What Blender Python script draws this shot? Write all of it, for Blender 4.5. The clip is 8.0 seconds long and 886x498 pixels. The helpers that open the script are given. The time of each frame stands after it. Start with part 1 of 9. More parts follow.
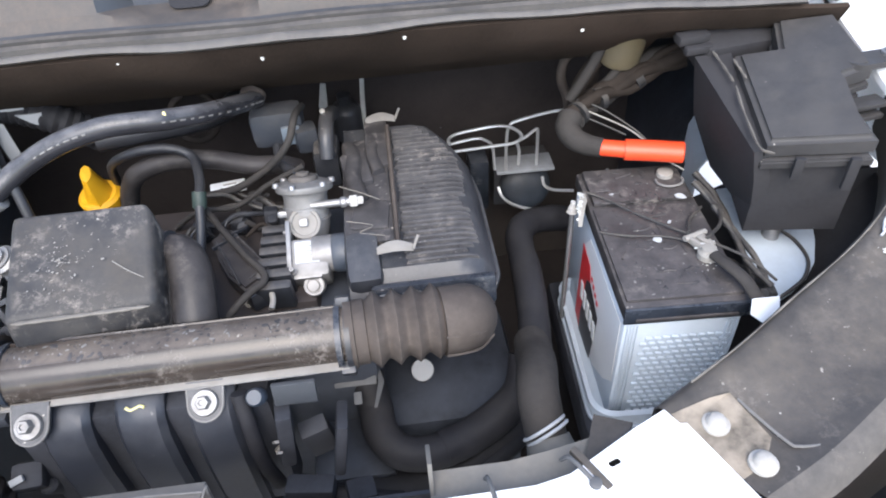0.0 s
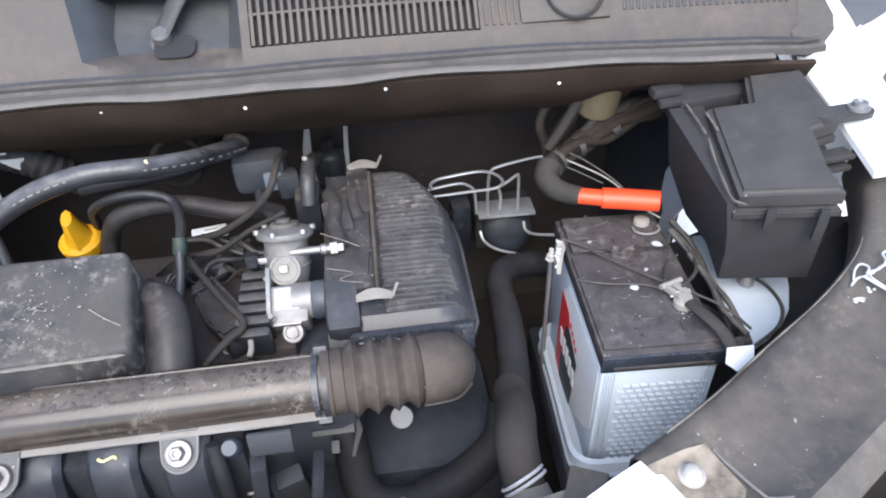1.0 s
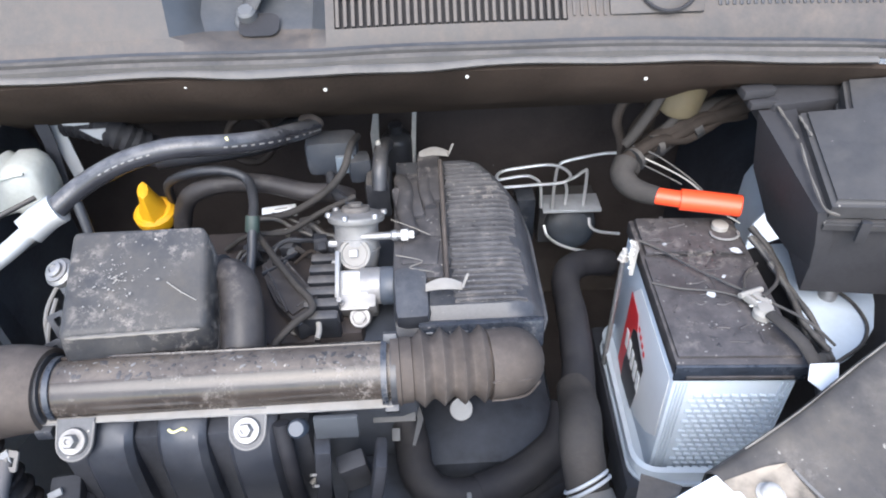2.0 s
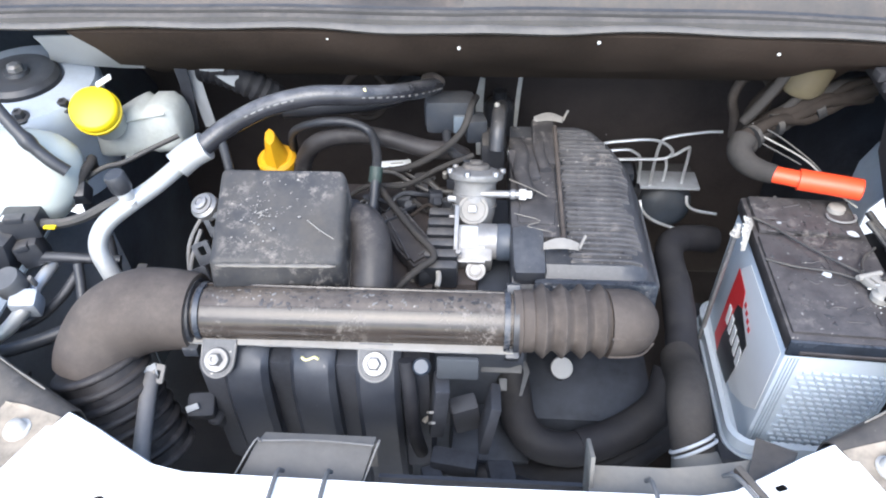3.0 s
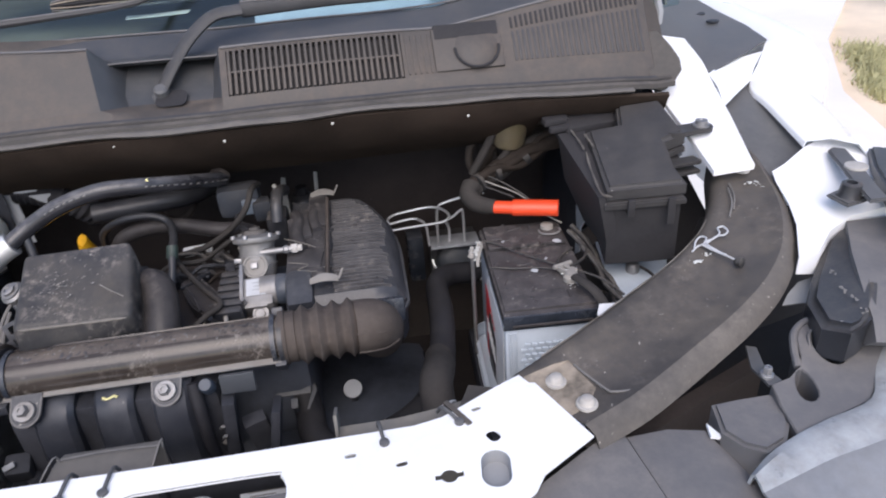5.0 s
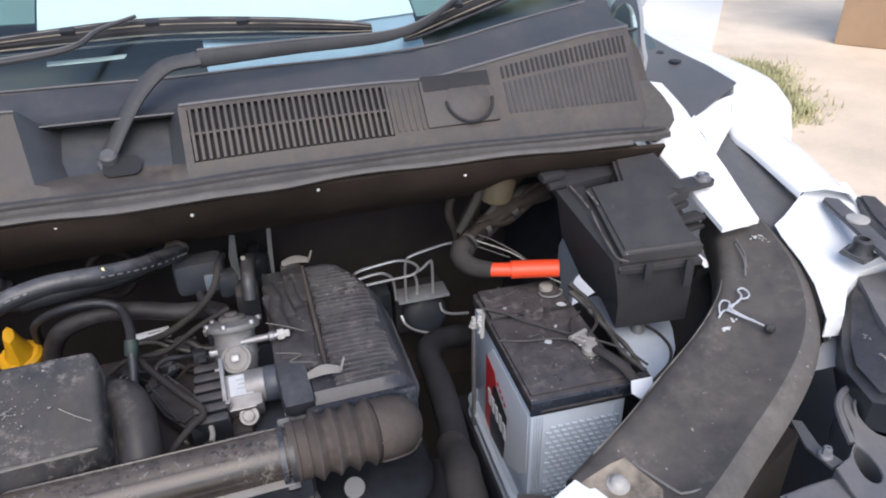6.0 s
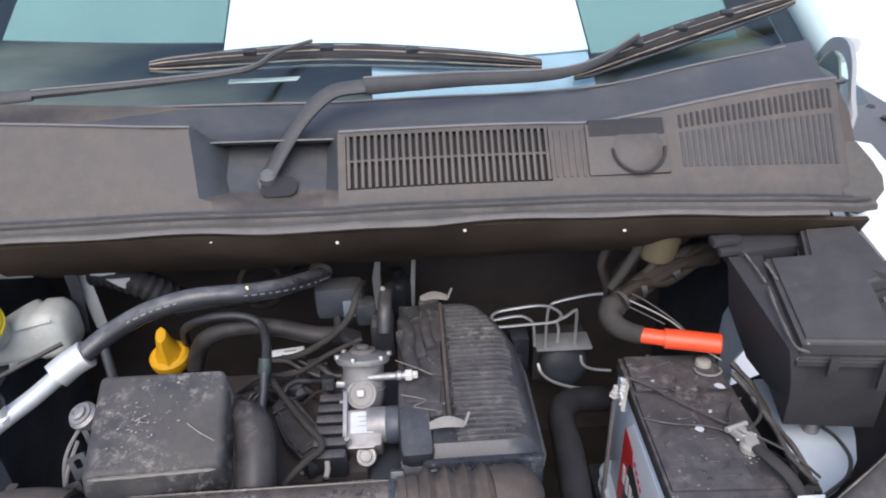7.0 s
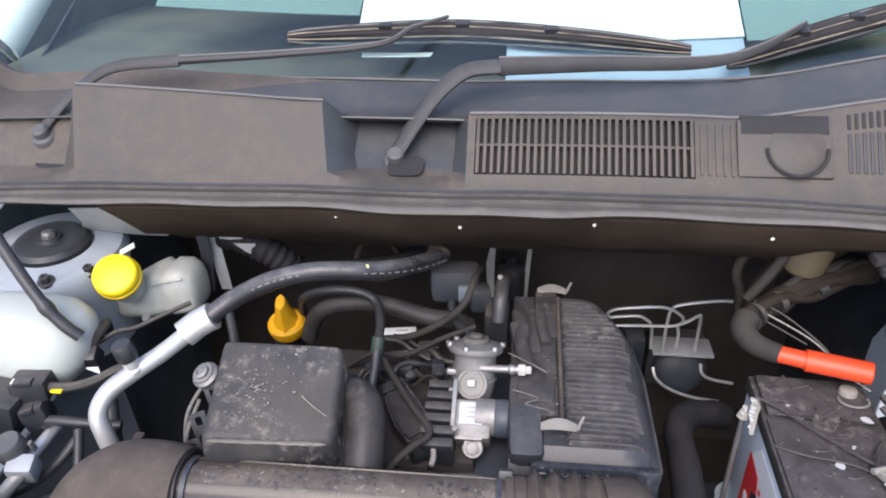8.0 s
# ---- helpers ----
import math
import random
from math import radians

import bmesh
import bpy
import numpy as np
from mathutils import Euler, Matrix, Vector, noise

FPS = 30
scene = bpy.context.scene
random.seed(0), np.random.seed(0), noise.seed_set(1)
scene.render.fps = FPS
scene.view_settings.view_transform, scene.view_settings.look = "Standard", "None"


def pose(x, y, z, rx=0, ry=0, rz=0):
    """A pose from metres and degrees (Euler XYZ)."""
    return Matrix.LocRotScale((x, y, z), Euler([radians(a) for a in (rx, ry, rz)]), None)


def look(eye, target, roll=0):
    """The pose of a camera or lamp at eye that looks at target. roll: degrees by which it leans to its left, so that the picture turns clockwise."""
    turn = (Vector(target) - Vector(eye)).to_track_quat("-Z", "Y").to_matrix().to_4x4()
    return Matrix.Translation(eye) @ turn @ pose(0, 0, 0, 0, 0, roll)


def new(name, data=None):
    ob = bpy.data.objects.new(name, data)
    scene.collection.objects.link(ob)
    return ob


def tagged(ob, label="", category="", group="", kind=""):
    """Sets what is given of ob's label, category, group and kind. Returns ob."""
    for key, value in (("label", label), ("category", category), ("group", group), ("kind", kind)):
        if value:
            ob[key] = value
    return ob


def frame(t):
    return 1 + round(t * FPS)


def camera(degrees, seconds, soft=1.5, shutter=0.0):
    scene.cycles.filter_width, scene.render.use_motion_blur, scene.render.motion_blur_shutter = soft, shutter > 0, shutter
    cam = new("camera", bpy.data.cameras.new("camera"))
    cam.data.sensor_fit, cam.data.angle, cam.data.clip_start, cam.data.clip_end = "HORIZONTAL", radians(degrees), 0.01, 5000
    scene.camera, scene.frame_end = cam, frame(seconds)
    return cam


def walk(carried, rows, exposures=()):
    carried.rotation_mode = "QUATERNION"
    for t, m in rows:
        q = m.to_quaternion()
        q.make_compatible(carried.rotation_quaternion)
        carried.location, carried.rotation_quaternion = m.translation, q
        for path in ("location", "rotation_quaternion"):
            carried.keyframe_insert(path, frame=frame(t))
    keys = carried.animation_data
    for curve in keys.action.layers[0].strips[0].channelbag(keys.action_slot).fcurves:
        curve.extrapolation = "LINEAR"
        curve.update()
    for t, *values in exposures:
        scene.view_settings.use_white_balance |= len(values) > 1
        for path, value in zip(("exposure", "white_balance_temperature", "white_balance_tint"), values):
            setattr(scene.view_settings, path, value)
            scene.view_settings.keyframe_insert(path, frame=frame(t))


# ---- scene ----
cam = camera(66.3, 8.0, 1.9, 0.12)
PATH = [
    (0, (0.13, -0.211, 1.32), (0.249, 1.285, -0.003), -3.5),
    (0.5, (0.134, -0.215, 1.327), (0.362, 1.309, 0.052), -2.3),
    (1, (0.139, -0.209, 1.333), (0.309, 1.35, 0.092), -2.2),
    (1.2, (0.135, -0.202, 1.336), (0.228, 1.359, 0.09), -2.4),
    (2.3, (0.099, -0.195, 1.328), (0.104, 1.354, 0.063), -1.4),
    (2.5, (0.091, -0.198, 1.331), (0.005, 1.355, 0.074), -2.5),
    (3, (0.031, -0.232, 1.331), (-0.078, 1.272, 0.018), -1.1),
    (3.3, (0.017, -0.256, 1.324), (0.01, 1.218, -0.038), -1.2),
    (3.4, (0.029, -0.28, 1.319), (0.038, 1.191, -0.046), -1.7),
    (3.5, (0.036, -0.307, 1.312), (0.008, 1.192, -0.011), -2.2),
    (3.7, (0.05, -0.359, 1.323), (0.039, 1.208, 0.069), -0.2),
    (4, (0.127, -0.42, 1.336), (0.139, 1.227, 0.202), 0.9),
    (4.2, (0.169, -0.465, 1.335), (0.218, 1.186, 0.193), -0.5),
    (4.5, (0.203, -0.502, 1.336), (0.259, 1.183, 0.26), -3.5),
    (5, (0.2, -0.464, 1.331), (0.392, 1.256, 0.328), -4.2),
    (5.2, (0.182, -0.437, 1.35), (0.515, 1.29, 0.399), -4.2),
    (6.3, (0.062, -0.275, 1.37), (0.572, 1.372, 0.357), -1.4),
    (6.5, (0.067, -0.265, 1.366), (0.442, 1.428, 0.37), -2.0),
    (7, (0.094, -0.244, 1.373), (0.181, 1.523, 0.441), -1.6),
    (7.5, (0.078, -0.222, 1.374), (-0.108, 1.509, 0.39), -2.4),
    (8, (0.07, -0.212, 1.372), (-0.148, 1.516, 0.388), -1.6),
]
walk(cam, [(t, look(eye, target, roll)) for t, eye, target, roll in PATH],
     [(0.0, 1.68, 6500, 10), (1.0, 1.68, 6500, 10), (2.5, 2.08, 6300, 9), (3.5, 1.7, 6300, 8), (4.0, 1.2, 6450, 11), (4.5, 0.85, 6650, 14), (5.2, 0.85, 6700, 15), (6.5, 1.0, 6550, 12), (7.0, 1.18, 6600, 13), (7.5, 1.26, 6700, 14), (8.0, 1.3, 6750, 15)])

# ---- world, sun, exposure ----
world = bpy.data.worlds.new("sky")
scene.world = world
world.use_nodes = True
wn = world.node_tree.nodes
sky = wn.new("ShaderNodeTexSky")
sky.sky_type = "NISHITA"
sky.sun_disc = False
sky.sun_elevation, sky.sun_rotation = radians(48), radians(188)
sky.air_density, sky.dust_density = 1.0, 1.6
world.node_tree.links.new(sky.outputs["Color"], wn["Background"].inputs["Color"])
wn["Background"].inputs["Strength"].default_value = 0.15
sun_data = bpy.data.lights.new("sun", "SUN")
sun_data.energy, sun_data.angle, sun_data.color = 1.2, radians(50), (1.0, 0.985, 0.97)
sun = new("sun", sun_data)
SUN_AZ, SUN_EL = radians(188), radians(48)
sun.matrix_world = look((0, 0, 5), (-math.sin(SUN_AZ) * math.cos(SUN_EL), -math.cos(SUN_AZ) * math.cos(SUN_EL), 5 - math.sin(SUN_EL)))


# ---- materials ----
def ramp(nt, src, lo, hi, invert=False):
    """Map a value from lo..hi to 0..1, clamped."""
    m = nt.nodes.new("ShaderNodeMapRange")
    m.inputs["From Min"].default_value, m.inputs["From Max"].default_value = lo, hi
    if invert:
        m.inputs["To Min"].default_value, m.inputs["To Max"].default_value = 1.0, 0.0
    nt.links.new(src, m.inputs["Value"])
    return m.outputs["Result"]


def math_node(nt, op, a, b):
    m = nt.nodes.new("ShaderNodeMath")
    m.operation = op
    for i, v in enumerate((a, b)):
        if isinstance(v, (int, float)):
            m.inputs[i].default_value = v
        else:
            nt.links.new(v, m.inputs[i])
    return m.outputs[0]


def noise_tex(nt, scale, detail=4.0, rough=0.6, stretch=None):
    tc = nt.nodes.new("ShaderNodeTexCoord")
    src = tc.outputs["Object"]
    if stretch:
        mp = nt.nodes.new("ShaderNodeMapping")
        mp.inputs["Scale"].default_value = stretch
        nt.links.new(src, mp.inputs["Vector"])
        src = mp.outputs["Vector"]
    n = nt.nodes.new("ShaderNodeTexNoise")
    n.inputs["Scale"].default_value, n.inputs["Detail"].default_value, n.inputs["Roughness"].default_value = scale, detail, rough
    nt.links.new(src, n.inputs["Vector"])
    return n.outputs["Fac"]


def blend(nt, fac, a, b):
    m = nt.nodes.new("ShaderNodeMix")
    m.data_type = "RGBA"
    if isinstance(fac, (int, float)):
        m.inputs[0].default_value = fac
    else:
        nt.links.new(fac, m.inputs[0])
    for i, v in ((6, a), (7, b)):
        if isinstance(v, tuple):
            m.inputs[i].default_value = (*v, 1)
        else:
            nt.links.new(v, m.inputs[i])
    return m.outputs[2]


def material(name, base, rough=0.5, metal=0.0, vary=0.25, dust=0.0, dust_col=(0.23, 0.2, 0.165), specks=0.0, mud=0.0, bump=0.15,
             fine=160.0, coarse=9.0, transmission=0.0, subsurface=0.0, ior=1.45, top_only=True, spec=0.5, up_from=-0.1, up_to=0.0, film=0.0):
    m = bpy.data.materials.new(name)
    m.use_nodes = True
    nt = m.node_tree
    b = nt.nodes["Principled BSDF"]
    big, small = noise_tex(nt, coarse, 5.0), noise_tex(nt, fine, 3.0)
    dark = tuple(c * (1 - vary) for c in base)
    light = tuple(min(1.0, c * (1 + vary)) for c in base)
    col = blend(nt, ramp(nt, big, 0.3, 0.7), dark, light)
    col = blend(nt, math_node(nt, "MULTIPLY", ramp(nt, small, 0.35, 0.75), 0.35 * min(1.0, vary * 2.5)), col, tuple(min(1.0, c * 1.35 + 0.004) for c in base))
    rgh = math_node(nt, "ADD", math_node(nt, "MULTIPLY", big, 0.22), rough - 0.11)
    if dust > 0:
        geo = nt.nodes.new("ShaderNodeNewGeometry")
        sep = nt.nodes.new("ShaderNodeSeparateXYZ")
        nt.links.new(geo.outputs["Normal"], sep.inputs[0])
        up = ramp(nt, sep.outputs["Z"], up_from, up_to or max(0.85, up_from + 0.3)) if top_only else 1.0
        cloud = math_node(nt, "MULTIPLY", ramp(nt, noise_tex(nt, coarse * 2.3, 7.0, 0.75), 0.33, 0.68), ramp(nt, noise_tex(nt, 55.0, 5.0, 0.75), 0.2, 0.62))
        f = math_node(nt, "MULTIPLY", math_node(nt, "MULTIPLY", cloud, up), dust * 1.5)
        f = math_node(nt, "ADD", f, math_node(nt, "MULTIPLY", up, dust * 0.22))
        f = math_node(nt, "MINIMUM", f, 0.95)
        col = blend(nt, f, col, dust_col)
        rgh = math_node(nt, "ADD", rgh, math_node(nt, "MULTIPLY", f, 0.4))
        if specks > 0:
            s = ramp(nt, noise_tex(nt, 150.0, 2.0, 0.5), 0.74 - 0.1 * specks, 0.80 - 0.1 * specks)
            s = math_node(nt, "MULTIPLY", math_node(nt, "MULTIPLY", s, ramp(nt, noise_tex(nt, 13.0, 2.0), 0.42, 0.6)), up)
            col = blend(nt, math_node(nt, "MULTIPLY", s, 0.85), col, (0.5, 0.46, 0.4))
    if film > 0:
        smear = math_node(nt, "MULTIPLY", ramp(nt, noise_tex(nt, 11.0, 6.0, 0.7), 0.4, 0.68), ramp(nt, noise_tex(nt, 46.0, 4.0, 0.7), 0.25, 0.6))
        col = blend(nt, math_node(nt, "MULTIPLY", smear, film), col, tuple(c * 0.75 for c in dust_col))
        rgh = math_node(nt, "ADD", rgh, math_node(nt, "MULTIPLY", smear, 0.8 * film))
    if mud > 0:
        patch = math_node(nt, "MULTIPLY", ramp(nt, noise_tex(nt, 16.0, 2.0, 0.5), 0.5, 0.66), ramp(nt, noise_tex(nt, 70.0, 6.0, 0.8), 0.5, 0.64))
        col = blend(nt, math_node(nt, "MULTIPLY", patch, mud), col, (0.3, 0.265, 0.235))
        rgh = math_node(nt, "ADD", rgh, math_node(nt, "MULTIPLY", patch, 0.4))
    nt.links.new(col, b.inputs["Base Color"])
    nt.links.new(math_node(nt, "MINIMUM", rgh, 1.0), b.inputs["Roughness"])
    b.inputs["Metallic"].default_value = metal
    b.inputs["IOR"].default_value = ior
    b.inputs["Specular IOR Level"].default_value = spec
    b.inputs["Transmission Weight"].default_value = transmission
    if subsurface:
        b.inputs["Subsurface Weight"].default_value = subsurface
        b.inputs["Subsurface Radius"].default_value = (0.02, 0.02, 0.018)
    if bump > 0:
        bp = nt.nodes.new("ShaderNodeBump")
        bp.inputs["Strength"].default_value, bp.inputs["Distance"].default_value = bump, 0.002
        nt.links.new(math_node(nt, "ADD", math_node(nt, "MULTIPLY", big, 0.6), math_node(nt, "MULTIPLY", small, 0.4)), bp.inputs["Height"])
        nt.links.new(bp.outputs["Normal"], b.inputs["Normal"])
    return m


M_PAINT = material("white_paint", (0.8, 0.81, 0.82), 0.3, vary=0.02, bump=0.02)
# White paint toned bluish for the shaded inner wing, with some dust.
M_PAINT_IN = material("shaded_dusty_paint", (0.45, 0.5, 0.55), 0.45, vary=0.08, dust=0.25, bump=0.05)
M_BEAM = material("dusty_dark_metal", (0.040, 0.036, 0.033), 0.42, vary=0.45, dust=0.34, dust_col=(0.16, 0.138, 0.115), specks=0.3, mud=0.3, bump=0.12, coarse=5.0, film=0.55)
M_EDGE = material("dusty_pressed_edge", (0.15, 0.137, 0.12), 0.7, vary=0.5, dust=0.2, coarse=30.0)
M_RUST = material("rusty_dust", (0.22, 0.185, 0.145), 0.8, vary=0.6, fine=60.0, coarse=30.0)
M_BLACK = material("black_plastic", (0.021, 0.023, 0.028), 0.33, vary=0.35, dust=0.22, specks=0.2)
M_BLACK_DUSTY = material("dusty_black_plastic", (0.025, 0.027, 0.033), 0.32, vary=0.35, dust=0.28, dust_col=(0.17, 0.165, 0.16), specks=0.35)
M_MUDDY = material("mud_splashed_plastic", (0.024, 0.025, 0.028), 0.36, vary=0.45, dust=0.20, dust_col=(0.13, 0.115, 0.10), specks=0.5, mud=0.55, film=0.6, spec=0.33)
M_FUSELID = material("matt_fuse_lid", (0.034, 0.033, 0.034), 0.45, vary=0.3, dust=0.2, dust_col=(0.10, 0.092, 0.085), specks=0.1, coarse=14.0, film=0.35, spec=0.4)
M_WORN = material("worn_plastic_edge", (0.15, 0.145, 0.14), 0.6, vary=0.4, dust=0.2)
M_RIB = material("dusty_rib", (0.026, 0.026, 0.029), 0.40, vary=0.5, film=0.7, dust=0.55, dust_col=(0.17, 0.16, 0.155), specks=0.6, mud=0.8, bump=0.5)
M_CRUST = material("crusted_plastic", (0.027, 0.026, 0.028), 0.46, vary=0.6, dust=0.26, dust_col=(0.14, 0.125, 0.115), specks=0.3, mud=0.5, bump=0.9, fine=70.0)
M_GLOSS = material("glossy_blue_black", (0.018, 0.023, 0.032), 0.24, vary=0.4, dust=0.2, dust_col=(0.2, 0.2, 0.21), mud=0.3, coarse=20.0)
# Near-black: true black parts, and shade put into the colour elsewhere.
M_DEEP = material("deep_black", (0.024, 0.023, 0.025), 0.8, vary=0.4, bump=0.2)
# Bluish tone puts shade into the colour of a white body sheet.
M_SHEETMETAL = material("shaded_white_sheet", (0.5, 0.57, 0.64), 0.5, vary=0.12, dust=0.12, bump=0.05)
# Top is dusty; the dust's sharp border paints the sky reflection's edge.
M_PIPE = material("satin_black_duct", (0.034, 0.027, 0.023), 0.14, vary=0.4, dust=0.85, up_from=0.86, up_to=0.92, dust_col=(0.125, 0.102, 0.084), specks=0.8, mud=0.6, bump=0.10, coarse=9.0, spec=0.55, film=0.3)
M_RUBBER = material("dusty_rubber", (0.040, 0.032, 0.028), 0.6, vary=0.35, dust=0.42, dust_col=(0.146, 0.120, 0.102), up_from=-0.5, bump=0.25, spec=0.35, film=0.35, mud=0.12)
M_RUBBER_DK = material("dark_rubber", (0.024, 0.025, 0.029), 0.38, vary=0.35, dust=0.16, dust_col=(0.15, 0.145, 0.14), bump=0.15)
# Near-black lifted for haze; stands for shade on sheets deep in the bay.
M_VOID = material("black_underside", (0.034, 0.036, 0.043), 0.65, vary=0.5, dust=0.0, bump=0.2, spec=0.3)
M_BLOCK = material("engine_casting", (0.040, 0.045, 0.056), 0.45, vary=0.6, dust=0.0, bump=0.4, fine=90)
M_SHIELD = material("brown_insulation", (0.031, 0.0225, 0.0175), 0.95, spec=0.15, vary=0.4, bump=0.5, fine=220, film=0.25, dust_col=(0.07, 0.055, 0.045))
M_ALU = material("cast_aluminium", (0.27, 0.265, 0.26), 0.42, metal=0.5, vary=0.4, dust=0.3, dust_col=(0.2, 0.18, 0.16), bump=0.3, film=0.5, fine=90.0)
M_STEEL = material("zinc_steel", (0.32, 0.32, 0.325), 0.42, metal=0.8, vary=0.3, dust=0.3, bump=0.1, film=0.3)
M_WHITE_BOLT = material("pale_bolt", (0.46, 0.44, 0.41), 0.45, vary=0.25, dust=0.3, film=0.3)
M_ALPIPE = material("matt_aluminium_tube", (0.55, 0.55, 0.54), 0.42, metal=0.6, vary=0.15, bump=0.05)
M_YELLOW = material("yellow_plastic", (0.85, 0.62, 0.015), 0.4, vary=0.06, bump=0.05)
M_AMBER = material("amber_plastic", (0.75, 0.38, 0.01), 0.4, vary=0.1, bump=0.05, dust=0.1)
M_ORANGE = material("orange_red_plastic", (0.8, 0.075, 0.025), 0.4, vary=0.06, bump=0.04)
M_BATCASE = material("pale_blue_grey_plastic", (0.5, 0.56, 0.62), 0.42, vary=0.08, bump=0.05)
M_BATLID = material("dusty_battery_lid", (0.020, 0.0185, 0.019), 0.42, vary=0.5, film=0.35, dust=0.28, dust_col=(0.17, 0.15, 0.145), specks=0.3, mud=0.6, bump=0.9, fine=60.0, coarse=14.0)
M_TANK = material("grey_translucent_plastic", (0.46, 0.48, 0.455), 0.45, vary=0.3, subsurface=0.3, dust=0.15, bump=0.3)
M_MILKY = material("milky_plastic", (0.45, 0.48, 0.45), 0.4, vary=0.06, subsurface=0.35, bump=0.05)
M_CLAMP = material("pale_clip", (0.27, 0.255, 0.23), 0.5, vary=0.2, dust=0.3)
M_SILVERHOSE = material("dusty_silver_hose", (0.026, 0.026, 0.030), 0.22, vary=0.35, dust=0.42, up_from=0.25, dust_col=(0.22, 0.215, 0.215), coarse=14.0)
M_COWL = material("grey_cowl_plastic", (0.040, 0.038, 0.037), 0.5, vary=0.3, dust=0.46, up_from=-0.5, dust_col=(0.147, 0.117, 0.094), coarse=4.0)
M_COWL_DK = material("dark_cowl_plastic", (0.045, 0.05, 0.057), 0.35, vary=0.2, dust=0.25, dust_col=(0.16, 0.145, 0.13), coarse=4.0)
M_SEAL = material("rubber_seal", (0.04, 0.038, 0.036), 0.62, vary=0.35, dust=0.46, dust_col=(0.16, 0.14, 0.122), coarse=5.0)
M_LIP = material("pale_dusty_sheet", (0.075, 0.071, 0.066), 0.55, vary=0.3, dust=0.4, dust_col=(0.19, 0.17, 0.15), coarse=6.0)
M_BUMPER = material("grey_bumper_plastic", (0.1, 0.1, 0.105), 0.5, vary=0.15, dust=0.35, dust_col=(0.24, 0.22, 0.2), coarse=4.0)
M_LAMP = material("clear_lamp_plastic", (0.29, 0.31, 0.325), 0.25, vary=0.4, dust=0.25, coarse=26.0, spec=0.7)
M_RED = material("red_label", (0.6, 0.03, 0.035), 0.4, vary=0.06, bump=0.0)
M_LABELW = material("white_label", (0.75, 0.76, 0.76), 0.45, vary=0.06, bump=0.0)
M_LABELK = material("black_label", (0.02, 0.02, 0.024), 0.4, vary=0.1, bump=0.0)
M_BLUE = material("blue_plug", (0.02, 0.25, 0.6), 0.4, vary=0.1)
M_CABLE = material("cable_sheath", (0.025, 0.025, 0.026), 0.5, vary=0.2, dust=0.3)
M_LOOM = material("taped_loom", (0.026, 0.024, 0.023), 0.75, vary=0.5, dust=0.12, dust_col=(0.13, 0.112, 0.095), bump=0.7, film=0.25, spec=0.3)
M_BRIGHTPIPE = material("bright_steel_pipe", (0.72, 0.73, 0.74), 0.32, metal=0.6, vary=0.12, bump=0.03)
M_DASH = material("dashboard_plastic", (0.155, 0.148, 0.122), 0.8, vary=0.25, spec=0.2)
M_SHEET = material("white_sheet", (0.85, 0.86, 0.87), 0.7, vary=0.02, bump=0.05)
M_GROUND = material("pale_sandy_ground", (0.68, 0.56, 0.42), 0.9, vary=0.2, bump=0.3, fine=40, coarse=1.2)
M_GRASS = material("dry_grass", (0.42, 0.40, 0.22), 0.8, vary=0.4, fine=60)
M_CONCRETE = material("pale_concrete", (0.75, 0.72, 0.67), 0.85, vary=0.08, bump=0.2, fine=30, coarse=0.8)
M_TEAL = material("teal_reflection", (0.2, 0.28, 0.27), 0.5, vary=0.1, bump=0.02, coarse=3.0)
M_DKGREY = material("dark_grey_plastic", (0.075, 0.077, 0.08), 0.5, vary=0.2, dust=0.25, dust_col=(0.2, 0.19, 0.18), coarse=5.0)
M_CAN = material("tan_canister", (0.115, 0.095, 0.055), 0.6, vary=0.4, dust=0.3, film=0.4)
M_VALVE = material("machined_block", (0.42, 0.45, 0.49), 0.5, metal=0.2, vary=0.25, dust=0.2, film=0.3)
M_CUP = material("grey_cup", (0.28, 0.29, 0.3), 0.6, vary=0.1)
# Tower paint with its shade put into the colour.
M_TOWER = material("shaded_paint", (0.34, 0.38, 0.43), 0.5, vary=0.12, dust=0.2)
M_SOLENOID = material("grey_blue_solenoid", (0.031, 0.036, 0.045), 0.5, vary=0.35, dust=0.2, film=0.3)
M_MOTOR = material("dark_blue_motor", (0.036, 0.048, 0.066), 0.4, vary=0.35, dust=0.15, film=0.2)
M_GREENJ = material("dark_green_rubber", (0.02, 0.04, 0.035), 0.5, vary=0.3, dust=0.15)
M_STICKER = material("faded_sticker", (0.42, 0.43, 0.44), 0.5, vary=0.25, bump=0.0)
M_LOOM_BR = material("brown_taped_loom", (0.021, 0.016, 0.013), 0.8, vary=0.6, dust=0.06, dust_col=(0.10, 0.082, 0.068), bump=0.9, fine=70.0, film=0.2, spec=0.25)
M_RESIDUE = material("white_corrosion", (0.5, 0.5, 0.47), 0.85, vary=0.3, bump=0.8)
M_HOSE = material("matt_black_hose", (0.013, 0.013, 0.016), 0.6, vary=0.45, dust=0.08, dust_col=(0.09, 0.085, 0.08), bump=0.5, fine=60.0, film=0.3, spec=0.3)
# White bay paint toned blue-grey; the shade is in the colour.
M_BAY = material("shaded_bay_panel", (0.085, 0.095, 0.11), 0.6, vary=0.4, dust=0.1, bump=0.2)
M_FIRE = material("dark_bulkhead", (0.036, 0.029, 0.027), 0.75, vary=0.45, bump=0.3)
M_FACE = material("pale_blue_plate", (0.13, 0.16, 0.19), 0.5, vary=0.3, dust=0.3)
M_TICK = material("pale_yellow_paint", (0.72, 0.66, 0.3), 0.5, vary=0.1)
